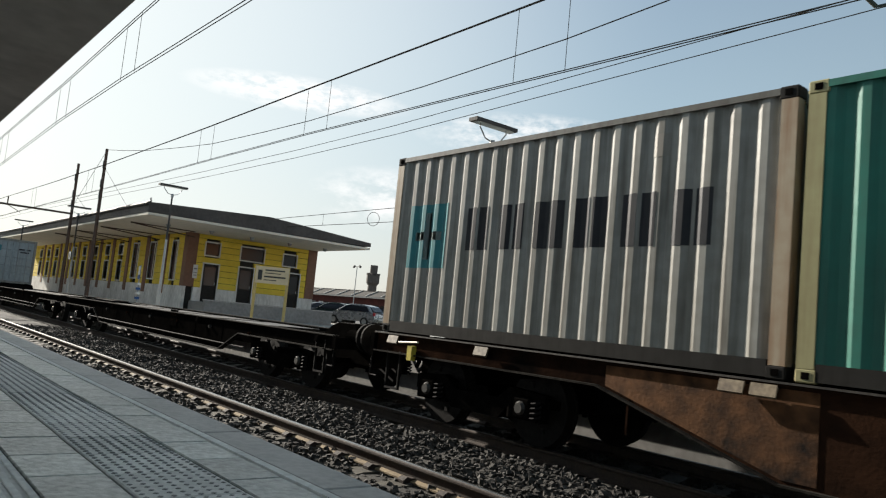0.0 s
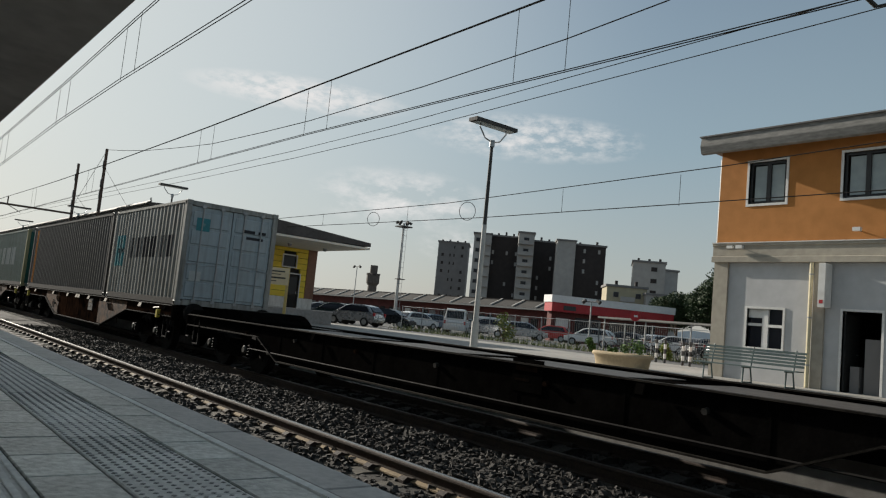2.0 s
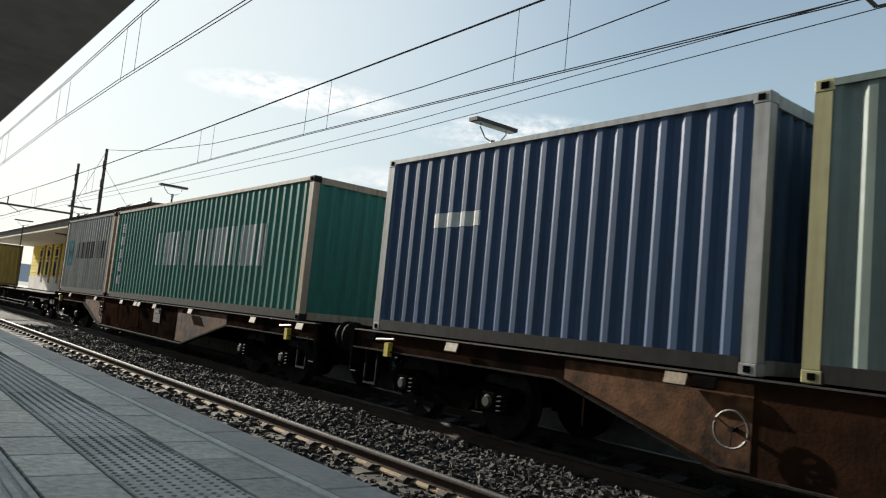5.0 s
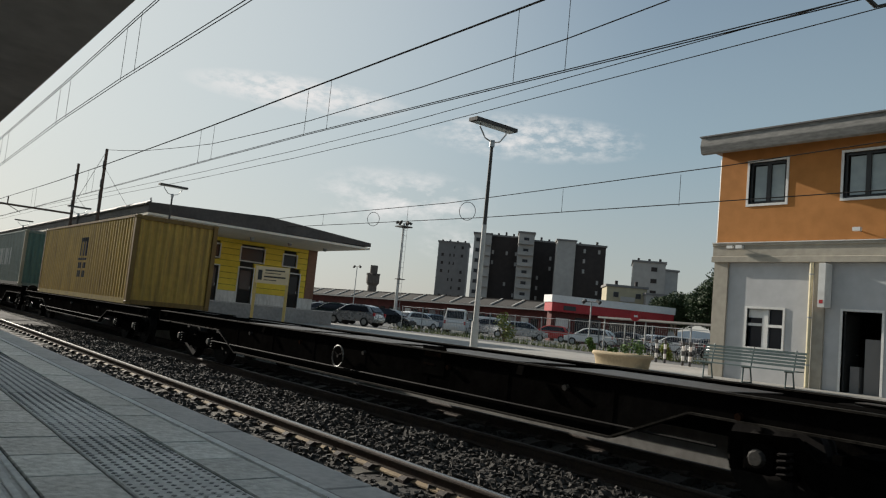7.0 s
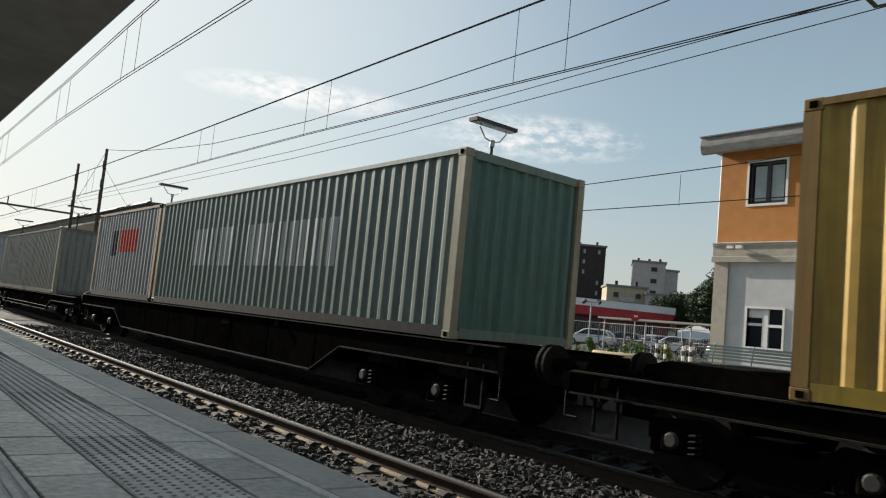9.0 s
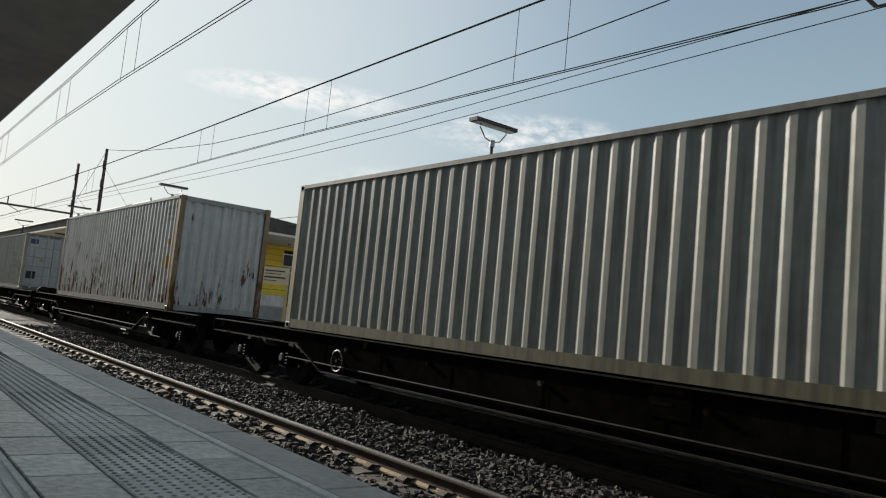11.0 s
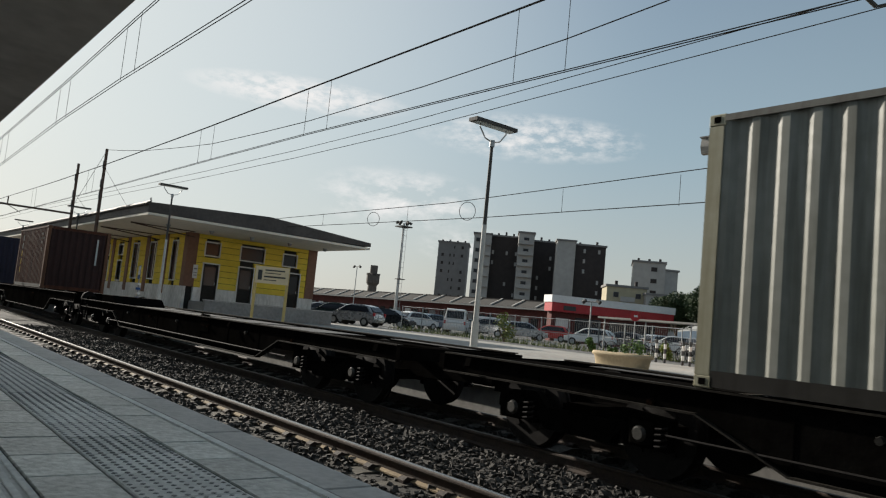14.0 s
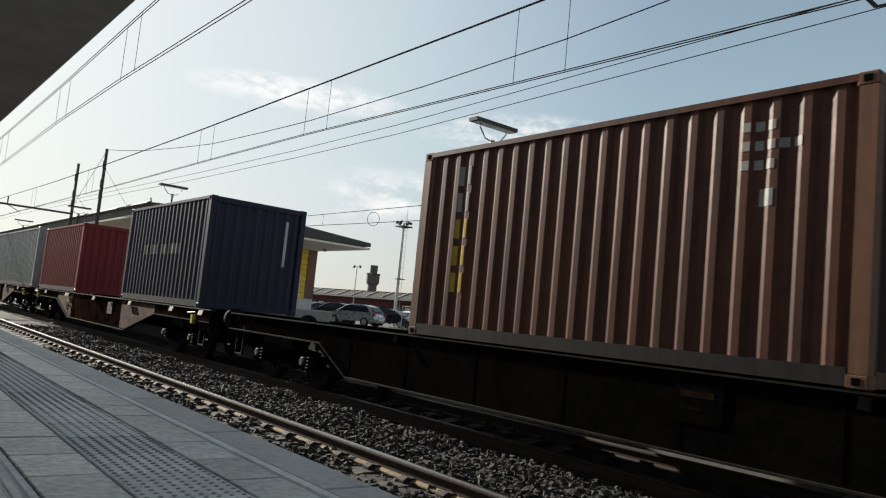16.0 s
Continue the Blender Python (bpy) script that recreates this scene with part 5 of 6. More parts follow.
# bench
bn = thing("platform_bench", (-10.45, 18.9, 0.0), "green-grey slatted steel bench on the forecourt", "bench")
for k in range(5):
    z = 0.53 + 0.085 * k
    part("back_slat", boxes((-1.42, 1.42, 0.20 + 0.022 * k, 0.225 + 0.022 * k, z, z + 0.06)), bench_paint, bn)
for k in range(5):
    y = -0.26 + 0.095 * k
    part("seat_slat", boxes((-1.42, 1.42, y, y + 0.075, 0.425, 0.455)), bench_paint, bn)
for x in (-1.15, 0.0, 1.15):
    leg = rods(((x, -0.2, 0.0), (x, -0.16, 0.42), 0.022, 8), ((x, 0.28, 0.0), (x, 0.18, 0.42), 0.022, 8), ((x, -0.24, 0.41), (x, 0.2, 0.41), 0.022, 8), ((x, 0.2, 0.42), (x, 0.33, 0.96), 0.022, 8), ((x, -0.2, 0.02), (x, 0.28, 0.02), 0.018, 8))
    part("leg", leg, bench_paint, bn)


def clump(bm, centre, size, count, leaf, seed, flat=1.0):
    """Leaves scattered in an uneven ball."""
    rnd = random.Random(seed)
    for _ in range(count):
        d = Vector((rnd.gauss(0, 1), rnd.gauss(0, 1), rnd.gauss(0, 1))).normalized() * (rnd.random() ** 0.45)
        p = Vector(centre) + Vector((d.x * size[0], d.y * size[1], d.z * size[2]))
        a = Vector((rnd.gauss(0, 1), rnd.gauss(0, 1), rnd.gauss(0, 0.6))).normalized() * leaf * rnd.uniform(0.6, 1.3)
        b = a.cross(Vector((rnd.gauss(0, 1), rnd.gauss(0, 1), rnd.gauss(0, 1)))).normalized() * leaf * rnd.uniform(0.3, 0.6)
        vs = [bm.verts.new(p + q) for q in (a, b, -a, -b)]
        bm.faces.new(vs)


# planter
pl = thing("planter", (-14.5, 18.9, 0.0), "round-edged sandstone planter with green plants", "planter")
bm = bmesh.new()


def oval(rx, ry, n=40, p=3.2):
    return [(rx * math.copysign(abs(math.cos(a)) ** (2 / p), math.cos(a)), ry * math.copysign(abs(math.sin(a)) ** (2 / p), math.sin(a))) for a in (2 * math.pi * i / n for i in range(n))]


tub = [[bm.verts.new((x, y, z)) for x, y in oval(rx, ry)] for rx, ry, z in ((0.88, 0.40, 0.0), (0.93, 0.44, 0.27), (0.99, 0.50, 0.31), (1.00, 0.51, 0.36), (0.97, 0.48, 0.42), (0.88, 0.40, 0.42), (0.87, 0.39, 0.36))]
for ra, rb in zip(tub, tub[1:]):
    for i in range(40):
        bm.faces.new((ra[i], ra[(i + 1) % 40], rb[(i + 1) % 40], rb[i]))
part("trough", bm, planter_mat, pl, smooth=True)
part("soil", boxes((-0.8, 0.8, -0.33, 0.33, 0.34, 0.37)), bark, pl)
bm = bmesh.new()
for k, (x, s) in enumerate(((0.1, 0.2), (0.45, 0.28), (0.68, 0.2), (-0.3, 0.1), (-0.5, 0.1))):
    clump(bm, (x, 0, 0.37 + s), (s * 0.8, s * 0.7, s), 110, 0.05, k)
part("plants", bm, leaf_a, pl, "leafy green plants")

# lamp posts


def lamp_post(x, y, tall, label):
    lp = thing("street_lamp", (x, y, 0.0), label, "street lamp", "platform lamp posts")
    part("base", rods(((0, 0, 0), (0, 0, 0.9), 0.085, 12)), steel_pale, lp)
    part("pole", rods(((0, 0, 0.88), (0, 0, tall * 0.62), 0.062, 12, 0.052)), steel_pale, lp)
    part("upper_pole", rods(((0, 0, tall * 0.62), (0, 0, tall), 0.046, 12, 0.036)), steel_dark, lp, "dark upper pole")
    bm = bmesh.new()
    c = Vector((0, 1, 0))
    for s in (-1, 1):
        tube(bm, [Vector((0, 0, tall)) , Vector((0, 0, tall + 0.06)) + c * 0.22 * s, Vector((0, 0, tall + 0.28)) + c * 0.40 * s, Vector((0, 0, tall + 0.38)) + c * 0.38 * s], 0.016, 6)
    rod(bm, (0, 0, tall - 0.1), (0, 0, tall + 0.05), 0.06, 10)
    part("fork", bm, steel_grey, lp)
    hd = part("head", boxes((-0.62, 0.62, -0.14, 0.14, 0, 0.08)), steel_dark, lp, "flat dark lamp head")
    hd.location = (0, 0, tall + 0.36)
    hd.rotation_euler = (0.0, 0.0, math.atan2(c.y, c.x))
    df = part("diffuser", boxes((-0.55, 0.55, -0.11, 0.11, -0.012, 0.0)), pane_grey, hd)
    return lp


for x, y, tall in ((-12.35, 10.9, 4.92), (-33.4, 10.9, 5.25), (-47.2, 10.2, 5.0), (-64.4, 10.2, 5.0), (8.5, 10.9, 4.9)):
    lamp_post(x, y, tall, "slim pale lamp post with a flat lamp head on the platform")
ln = thing("platform_number", (-47.2, 10.08, 2.55), "round white platform number plate", "sign")
part("disc", rods(((0, 0, 0), (0, -0.04, 0), 0.24, 20)), white_frame, ln)
part("rim", rods(((0, 0.012, 0), (0, -0.012, 0), 0.26, 20)), sign_ink, ln)
part("digit_bar", boxes((-0.08, 0.08, -0.05, -0.041, -0.12, 0.12)), sign_ink, ln)

# sign on two posts
sb = thing("platform_sign", (-26.1, 12.6, 0.0), "cream warning sign on two ochre posts", "sign", rz=math.radians(48))
for x in (-0.60, 0.62):
    part("post", boxes((x - 0.05, x + 0.05, -0.03, 0.03, 0, 2.30)), sign_yellow, sb)
part("board", boxes((-0.62, 0.66, -0.055, -0.032, 1.62, 2.26)), sign_cream, sb)
part("text_bar", boxes((-0.25, 0.5, -0.06, -0.056, 2.10, 2.15), (-0.25, 0.35, -0.06, -0.056, 2.0, 2.03), (-0.28, 0.55, -0.06, -0.056, 1.85, 1.91), (-0.28, 0.2, -0.06, -0.056, 1.74, 1.77)), sign_ink, sb)
part("pictogram", boxes((-0.52, -0.36, -0.06, -0.056, 1.74, 2.12)), sign_ink, sb)

# small signal column
sc = thing("signal_column", (-36.5, 10.9, 0.0), "slim platform marker column with round plates", "sign")
part("post", rods(((0, 0, 0), (0, 0, 2.1), 0.03, 8)), steel_grey, sc)
for k, z in enumerate((1.95, 1.75, 1.55)):
    part("disc", rods(((0, -0.03, z), (0, -0.06, z), 0.12, 14)), white_frame if k < 2 else sign_blue, sc)
for k in range(4):
    part("band", rods(((0, 0, 0.5 + 0.22 * k), (0, 0, 0.61 + 0.22 * k), 0.11, 12)), white_frame if k % 2 else sign_blue, sc)

# ---- overhead line ----


def wire(name, points, r, label, line=None):
    bm = bmesh.new()
    tube(bm, points, r, 5)
    if line:
        return part(name, bm, wire_mat, line)
    ob = new(name, finish(name, bm, wire_mat))
    return tagged(ob, label, "wire", "overhead wires")


def sagging(x0, x1, y, z0, z1, sag, n=24):
    return [(x0 + (x1 - x0) * k / n, y, z0 + (z1 - z0) * k / n - sag * 4 * (k / n) * (1 - k / n)) for k in range(n + 1)]


def height_on(points, x):
    for (xa, za), (xb, zb) in zip(points, points[1:]):
        if xa <= x <= xb:
            return za + (zb - za) * (x - xa) / (xb - xa)
    return points[-1][1]


def catenary(y, contact, carrier, drops):
    """Twin contact wires and carriers given as points (x, height), with droppers at the places drops."""
    line = thing("overhead_line", (0, 0, 0), "dark overhead line with droppers above the track", "overhead line", "overhead wires")
    for dy in (-0.03, 0.03):
        wire("contact_wire", [(x, y + dy, z) for x, z in contact], 0.008, "", line)
    for dy, dz in ((0, 0), (0.06, 0.02)):
        wire("carrier_wire", [(x, y + dy, z + dz) for x, z in carrier], 0.009, "", line)
    for x in drops:
        wire("dropper", [(x, y, height_on(contact, x)), (x, y, height_on(carrier, x))], 0.005, "", line)


catenary(3.75, [(-160, 4.7), (-60, 4.7), (-30, 4.75), (-21, 4.95), (-15.5, 4.96), (-9.5, 4.88), (30, 4.7)],
         [(-160, 6.0), (-60, 6.2), (-42, 5.95), (-31, 5.85), (-21, 5.97), (-15, 6.12), (-9, 6.2), (30, 6.7)],
         (-44.5, -43, -30.3, -29, -21.3, -20.2, -15.5, -14.6, -6, -5))
catenary(7.50, [(-160, 5.0), (-56, 4.9), (-30.6, 4.71), (-20, 4.67), (-14.6, 4.63), (-8.1, 4.51), (-3.35, 4.43), (30, 4.3)],
         [(-160, 6.4), (-57, 6.13), (-42, 5.85), (-31, 5.72), (-21, 5.68), (-14.8, 5.70), (-7.6, 5.71), (0, 5.8), (30, 6.4)],
         (-46, -45, -34, -33, -21.2, -20.2, -14.8, -13.8, -8.15, -7.1, -2, 0))
wire("feeder_wire", [(-41.9, 10.0, 8.15), (-39, 10, 7.75), (-34.9, 10.0, 7.26), (-30.5, 10, 6.85), (-27, 10.0, 6.56), (-22.5, 10, 6.38), (-19.5, 10.0, 6.29), (-14, 10, 6.27), (-9.5, 10.0, 6.35), (-7.3, 10.0, 6.47), (6, 10, 7.6)], 0.012, "feeder wire sagging from the mast")
for y, drop in ((10.0, 0.0), (10.05, 0.21)):
    wire("feeder_wire", [(x, y, z - drop) for x, z in ((-130, 6.6), (-60, 6.1), (-39.7, 5.76), (-28, 5.56), (-20, 5.48), (-15, 5.48), (-9.4, 5.57), (-4.5, 5.65), (20, 6.2))], 0.008, "thin feeder wire beside the line")
siding = thing("overhead_line", (0, 0, 0), "thin overhead line of a siding behind the platform", "overhead line", "overhead wires")
wire("far_wire", [(-70, 17.4, 5.75), (-35.9, 17.5, 5.41), (-29.5, 17.6, 5.40), (-22, 17.5, 5.33), (-10.4, 17.2, 5.5), (6, 17, 6.1)], 0.014, "carrier wire of a siding", siding)
wire("far_wire", [(-70, 17.4, 5.05), (-35.8, 17.5, 4.93), (-20.0, 17.5, 4.67), (-10.4, 17.2, 4.58), (6, 17, 4.5)], 0.014, "contact wire of a siding", siding)
for x, z0, z1 in ((-31.5, 4.86, 5.41), (-24.6, 4.74, 5.36), (-16.2, 4.64, 5.42), (-11.9, 4.6, 5.48)):
    wire("dropper", [(x, 17.5, z0), (x, 17.5, z1)], 0.007, "thin dropper of the siding wire", siding)
for x, r in ((-27.1, 0.30), (-20.85, 0.34)):
    wire("wire_loop", [(x + 0.62 * r * math.cos(a), 17.5 + 0.62 * r * math.cos(a), 4.95 + r * math.sin(a)) for a in (2 * math.pi * i / 18 for i in range(19))], 0.012, "round jumper loop on the siding wire", siding)


def mast(x, y, tall, cantilever, label):
    ms = thing("catenary_mast", (x, y, 0.0), label, "mast", "catenary masts")
    bm = rods(((0, 0, 0), (0, 0, tall), 0.105, 12, 0.075))
    part("pole", bm, rust_mast, ms)
    if cantilever:
        bm = rods(((0, 0, 5.9), (0, -2.5, 6.05), 0.035, 8), ((0, 0, 4.75), (0, -2.5, 6.0), 0.035, 8), ((0, -1.4, 5.35), (0, -2.55, 4.75), 0.022, 6))
        part("cantilever", bm, rust_mast, ms)
        for z in (5.9, 4.75):
            part("insulator", rods(((0, -0.15, z), (0, -0.55, z + (0.05 if z > 5 else 0.2)), 0.06, 10)), insulator, ms)
    for z in (7.2, 6.2, 5.6):
        part("bracket", rods(((0, 0, z), (0.35, -0.15, z - 0.06), 0.03, 6), ((0.33, -0.15, z - 0.1), (0.33, -0.15, z + 0.3), 0.035, 8)), steel_dark, ms)
    return ms


mast(-42.0, 10.0, 8.2, False, "tall rust-brown catenary mast on the platform")
m0 = mast(-49.0, 10.2, 8.2, False, "tall rust-brown catenary mast with a cross beam over the tracks")
part("cross_beam", rods(((0, 0, 5.12), (0, -8.7, 5.12), 0.06, 8)), rust_mast, m0)
for y in (-3.4, -7.2):
    part("drop_tube", rods(((0, y, 5.1), (0, y, 5.6), 0.035, 8), ((0, y, 5.1), (0, y + 0.7, 4.75), 0.02, 6)), rust_mast, m0)
wire("stay_wire", [(-42, 10, 8.1), (-49.0, 10.2, 5.6)], 0.01, "stay wire between the masts")
wire("stay_wire", [(-42, 10.0, 7.2), (-37.0, 10.2, 4.6)], 0.008, "stay wire at the mast")
wire("stay_wire", [(-49.0, 10.2, 6.4), (-45, 10.1, 5.1)], 0.008, "stay wire at the mast")
mn = mast(1.6, 10.0, 8.2, False, "tall rust-brown catenary mast on the platform")
arm = part("registration_arm", rods(((-4.85, -3.0, 4.62), (-4.62, -2.5, 4.30), 0.022, 8), ((-4.62, -2.5, 4.30), (-4.50, -2.36, 4.36), 0.014, 6), ((-4.6, -2.35, 4.75), (-4.30, -1.9, 4.36), 0.025, 8), ((-4.30, -1.9, 4.36), (0, 0, 5.6), 0.03, 8)), steel_dark, mn)
part("insulator", rods(((-4.52, -2.40, 4.33), (-4.42, -2.27, 4.37), 0.05, 12)), insulator, arm)

# ---- car park and town behind ----


def car(x, y, rz, paint, label, shape="hatch"):
    c = thing("parked_car", (x, y, 0.0), label, "car", "parked cars", rz=math.radians(rz))
    if shape == "van":
        low = [(-2.05, 0.30), (-2.10, 0.75), (-2.05, 1.05), (1.55, 1.05), (2.05, 0.88), (2.12, 0.62), (2.08, 0.30)]
        cabin = [(-2.02, 1.05), (-1.92, 1.80), (-1.7, 1.86), (0.55, 1.84), (0.85, 1.72), (1.5, 1.06)]
        glass_side = [(-1.85, 1.12), (-1.78, 1.62), (0.62, 1.62), (1.15, 1.12)]
    else:
        low = [(-1.92, 0.32), (-2.0, 0.62), (-1.92, 0.92), (-1.2, 0.98), (1.0, 0.95), (1.75, 0.78), (1.98, 0.62), (1.98, 0.32)]
        cabin = [(-1.86, 0.94), (-1.45, 1.40), (-0.9, 1.49), (0.05, 1.48), (0.45, 1.38), (1.15, 0.94)]
        glass_side = [(-1.6, 1.0), (-1.3, 1.36), (0.0, 1.40), (0.38, 1.33), (0.92, 0.99)]
    bm = bmesh.new()
    prism(bm, low, "y", -0.83, 0.83)
    bmesh.ops.bevel(bm, geom=list(bm.edges), offset=0.06, segments=2, affect="EDGES")
    part("body", bm, paint, c, smooth=False)
    bm = bmesh.new()
    put = [(u, v) for u, v in cabin]
    lower = [bm.verts.new((u, s * (0.80 if v < 1.1 else 0.66), v)) for s in (-1, 1) for u, v in put]
    n = len(put)
    bm.faces.new(lower[:n])
    bm.faces.new(lower[n:])
    for i in range(n):
        j = (i + 1) % n
        bm.faces.new((lower[i], lower[j], lower[n + j], lower[n + i]))
    bmesh.ops.bevel(bm, geom=list(bm.edges), offset=0.04, segments=1, affect="EDGES")
    part("cabin", bm, paint, c)
    for s in (-1, 1):
        bm = bmesh.new()
        vs = [(u, s * ((0.815 if v < 1.2 else 0.70)), v) for u, v in glass_side]
        va = [bm.verts.new(p) for p in vs]
        vb = [bm.verts.new((p[0], p[1] - s * 0.03, p[2])) for p in vs]
        bm.faces.new(va)
        bm.faces.new(vb)
        for i in range(len(vs)):
            j = (i + 1) % len(vs)
            bm.faces.new((va[i], va[j], vb[j], vb[i]))
        part("side_window", bm, pane, c)
        part("mirror", boxes((0.75, 0.88, s * 0.9 - 0.08, s * 0.9 + 0.08, 0.95, 1.07)), paint, c)
        part("headlight", boxes((1.80, 1.99, s * 0.62 - 0.14, s * 0.62 + 0.14, 0.62, 0.74)), white_frame, c)
        part("tail_light", boxes((-2.02 if shape != "van" else -2.13, -1.9, s * 0.72 - 0.07, s * 0.72 + 0.07, 0.75, 0.98)), shop_red, c)
        for wx in (-1.25, 1.25):
            wh = part("wheel", rods(((wx, s * 0.66, 0.31), (wx, s * 0.85, 0.31), 0.31, 20)), tyre_mat, c)
            part("rim", rods(((wx, s * 0.852, 0.31), (wx, s * 0.862, 0.31), 0.19, 14)), steel_grey, wh)
    (u0, v0), (u1, v1) = cabin[-2], cabin[-1]
    bm = bmesh.new()
    prism(bm, [(u0 + 0.06, v0 - 0.03), (u1 - 0.02, v1 + 0.06), (u1 + 0.03, v1 + 0.08), (u0 + 0.09, v0 - 0.0)], "y", -0.62, 0.62)
    part("windscreen", bm, pane, c)
    (u0, v0), (u1, v1) = cabin[0], cabin[1]
    bm = bmesh.new()
    prism(bm, [(u0 + 0.05, v0 + 0.10), (u1 - 0.02, v1 - 0.06), (u1 - 0.07, v1 - 0.05), (u0 - 0.02, v0 + 0.12)], "y", -0.62, 0.62)
    part("rear_window", bm, pane, c)
    part("bumper", boxes((1.93, 2.04, -0.75, 0.75, 0.34, 0.52)), tyre_mat, c)
    part("number_plate", boxes((-2.07 if shape != "van" else -2.14, -1.95, -0.26, 0.26, 0.5, 0.6)), white_frame, c)
    return c


def gloss(name, colour, metal=0.3):
    return mat(name, colour, tuple(v * 0.85 for v in colour), 2, 0.28, metal)


CAR = {"silver": gloss("silver car paint", (0.42, 0.43, 0.44), 0.6), "black": gloss("black car paint", (0.02, 0.022, 0.025)), "green": gloss("dark green car paint", (0.03, 0.05, 0.05)),
       "white": gloss("white car paint", (0.72, 0.72, 0.71), 0.0), "red": gloss("red car paint", (0.45, 0.04, 0.035), 0.0), "grey": gloss("grey car paint", (0.16, 0.165, 0.17), 0.5), "blue": gloss("blue grey car paint", (0.14, 0.20, 0.26), 0.4)}
for x, y, rz, key, shape, label in (
        (-44.8, 28.3, 205, "silver", "hatch", "silver hatchback parked behind the platform"),
        (-50.0, 29.6, 205, "green", "hatch", "dark green hatchback parked behind the platform"),
        (-56.2, 32.0, 205, "silver", "hatch", "silver car parked beside the yellow building"),
        (-62.5, 34.4, 205, "white", "hatch", "white car parked beside the yellow building"),
        (-50.8, 35.5, 30, "black", "hatch", "black hatchback parked in the lot"),
        (-54.3, 40.9, 95, "white", "hatch", "white car parked in the lot"),
        (-56.5, 44.7, 95, "blue", "hatch", "blue-grey car parked in the lot"),
        (-42.9, 36.0, 136, "white", "van", "white van parked in the lot"),
        (-45.8, 41.8, 205, "silver", "hatch", "silver car parked beside the weeds"),
        (-45.2, 45.3, 60, "silver", "hatch", "silver car parked in the lot"),
        (-48.2, 52.0, 205, "red", "hatch", "red car parked in the lot"),
        (-39.8, 47.6, 205, "white", "hatch", "white car parked in the lot"),
        (-40.3, 52.3, 205, "grey", "hatch", "grey car parked in the lot"),
        (-38.4, 55.2, 80, "silver", "hatch", "silver car parked in the lot"),
        (-35.0, 52.0, 205, "white", "hatch", "white car parked in the lot"),
        (-32.0, 52.0, 80, "grey", "hatch", "grey car parked in the lot"),
        (-29.5, 51.5, 60, "silver", "hatch", "silver car parked in the lot"),
        (-60.1, 56.1, 30, "white", "van", "white van parked far in the lot"),
        (-66.0, 57.0, 60, "silver", "hatch", "silver car far in the lot"),
        (-72.0, 51.2, 30, "white", "hatch", "white car far in the lot"),
        (-78.0, 51.0, 60, "grey", "hatch", "grey car far in the lot")):
    car(x, y, rz, CAR[key], label, shape)


def fence(p, q, tall, posts, label):
    p, q = Vector((*p, 0)), Vector((*q, 0))
    f = thing("fence", (0, 0, 0), label, "fence", "car park fences")
    for k in range(posts + 1):
        a = p.lerp(q, k / posts)
        part("post", rods((a, a + Vector((0, 0, tall)), 0.03, 6)), steel_grey, f)
    for z in (tall - 0.05, tall * 0.5, 0.15):
        part("rail", rods((p + Vector((0, 0, z)), q + Vector((0, 0, z)), 0.018, 5)), steel_grey, f)
    bm = bmesh.new()
    count = int((q - p).length / 0.14)
    for k in range(count):
        a = p.lerp(q, (k + 0.5) / count)
        rod(bm, a + Vector((0, 0, 0.15)), a + Vector((0, 0, tall - 0.05)), 0.006, 4, caps=False)
    tagged(part("wire_mesh", bm, steel_grey, f), kind="stuff")
    return f


fence((-43.0, 31.0), (-27.5, 33.6), 1.7, 8, "grey wire mesh fence along the car park")
fence((-27.5, 33.6), (-16.4, 33.0), 1.7, 6, "grey wire mesh fence along the car park")

# weeds along the fence
bm = bmesh.new()
rnd = random.Random(12)
for k in range(1500):
    t = rnd.random()
    x, y = -43 + 26 * t + rnd.gauss(0, 0.3), 30.6 + 2.4 * t + rnd.gauss(0, 0.45)
    h = rnd.uniform(0.12, 0.5)
    a = rnd.random() * 6.28
    v = [bm.verts.new(q) for q in ((x, y, 0), (x + 0.05 * math.cos(a), y + 0.05 * math.sin(a), 0), (x + rnd.gauss(0, 0.1), y + rnd.gauss(0, 0.1), h))]
    bm.faces.new(v)
tagged(new("weeds", finish("weeds", bm, grass_mat)), "dry weeds along the car park fence", "weeds", kind="stuff")
for x, y, s, m, lab in ((-31.6, 30.2, 1.0, leaf_b, "yellow-green bush beside the fence"), (-26.3, 31.5, 0.45, leaf_a, "low green bush beside the fence"), (-21.6, 31.5, 0.5, leaf_b, "low yellow-green bush beside the fence")):
    bush = thing("bush", (x, y, 0), lab, "bush")
    bm = bmesh.new()
    for k in range(14):
        a = k * 0.9
        rod(bm, (0, 0, 0), (0.4 * s * math.cos(a), 0.4 * s * math.sin(a), s * (1 + 0.25 * math.sin(k))), 0.015, 4, 0.006)
    part("stems", bm, bark, bush)
    bm = bmesh.new()
    for k in range(5):
        clump(bm, (0.3 * s * math.cos(k * 1.3), 0.3 * s * math.sin(k * 1.3), s * (0.5 + 0.22 * k)), (0.42 * s, 0.42 * s, 0.4 * s), 130, 0.075, 40 + k)
    part("leaves", bm, m, bush)


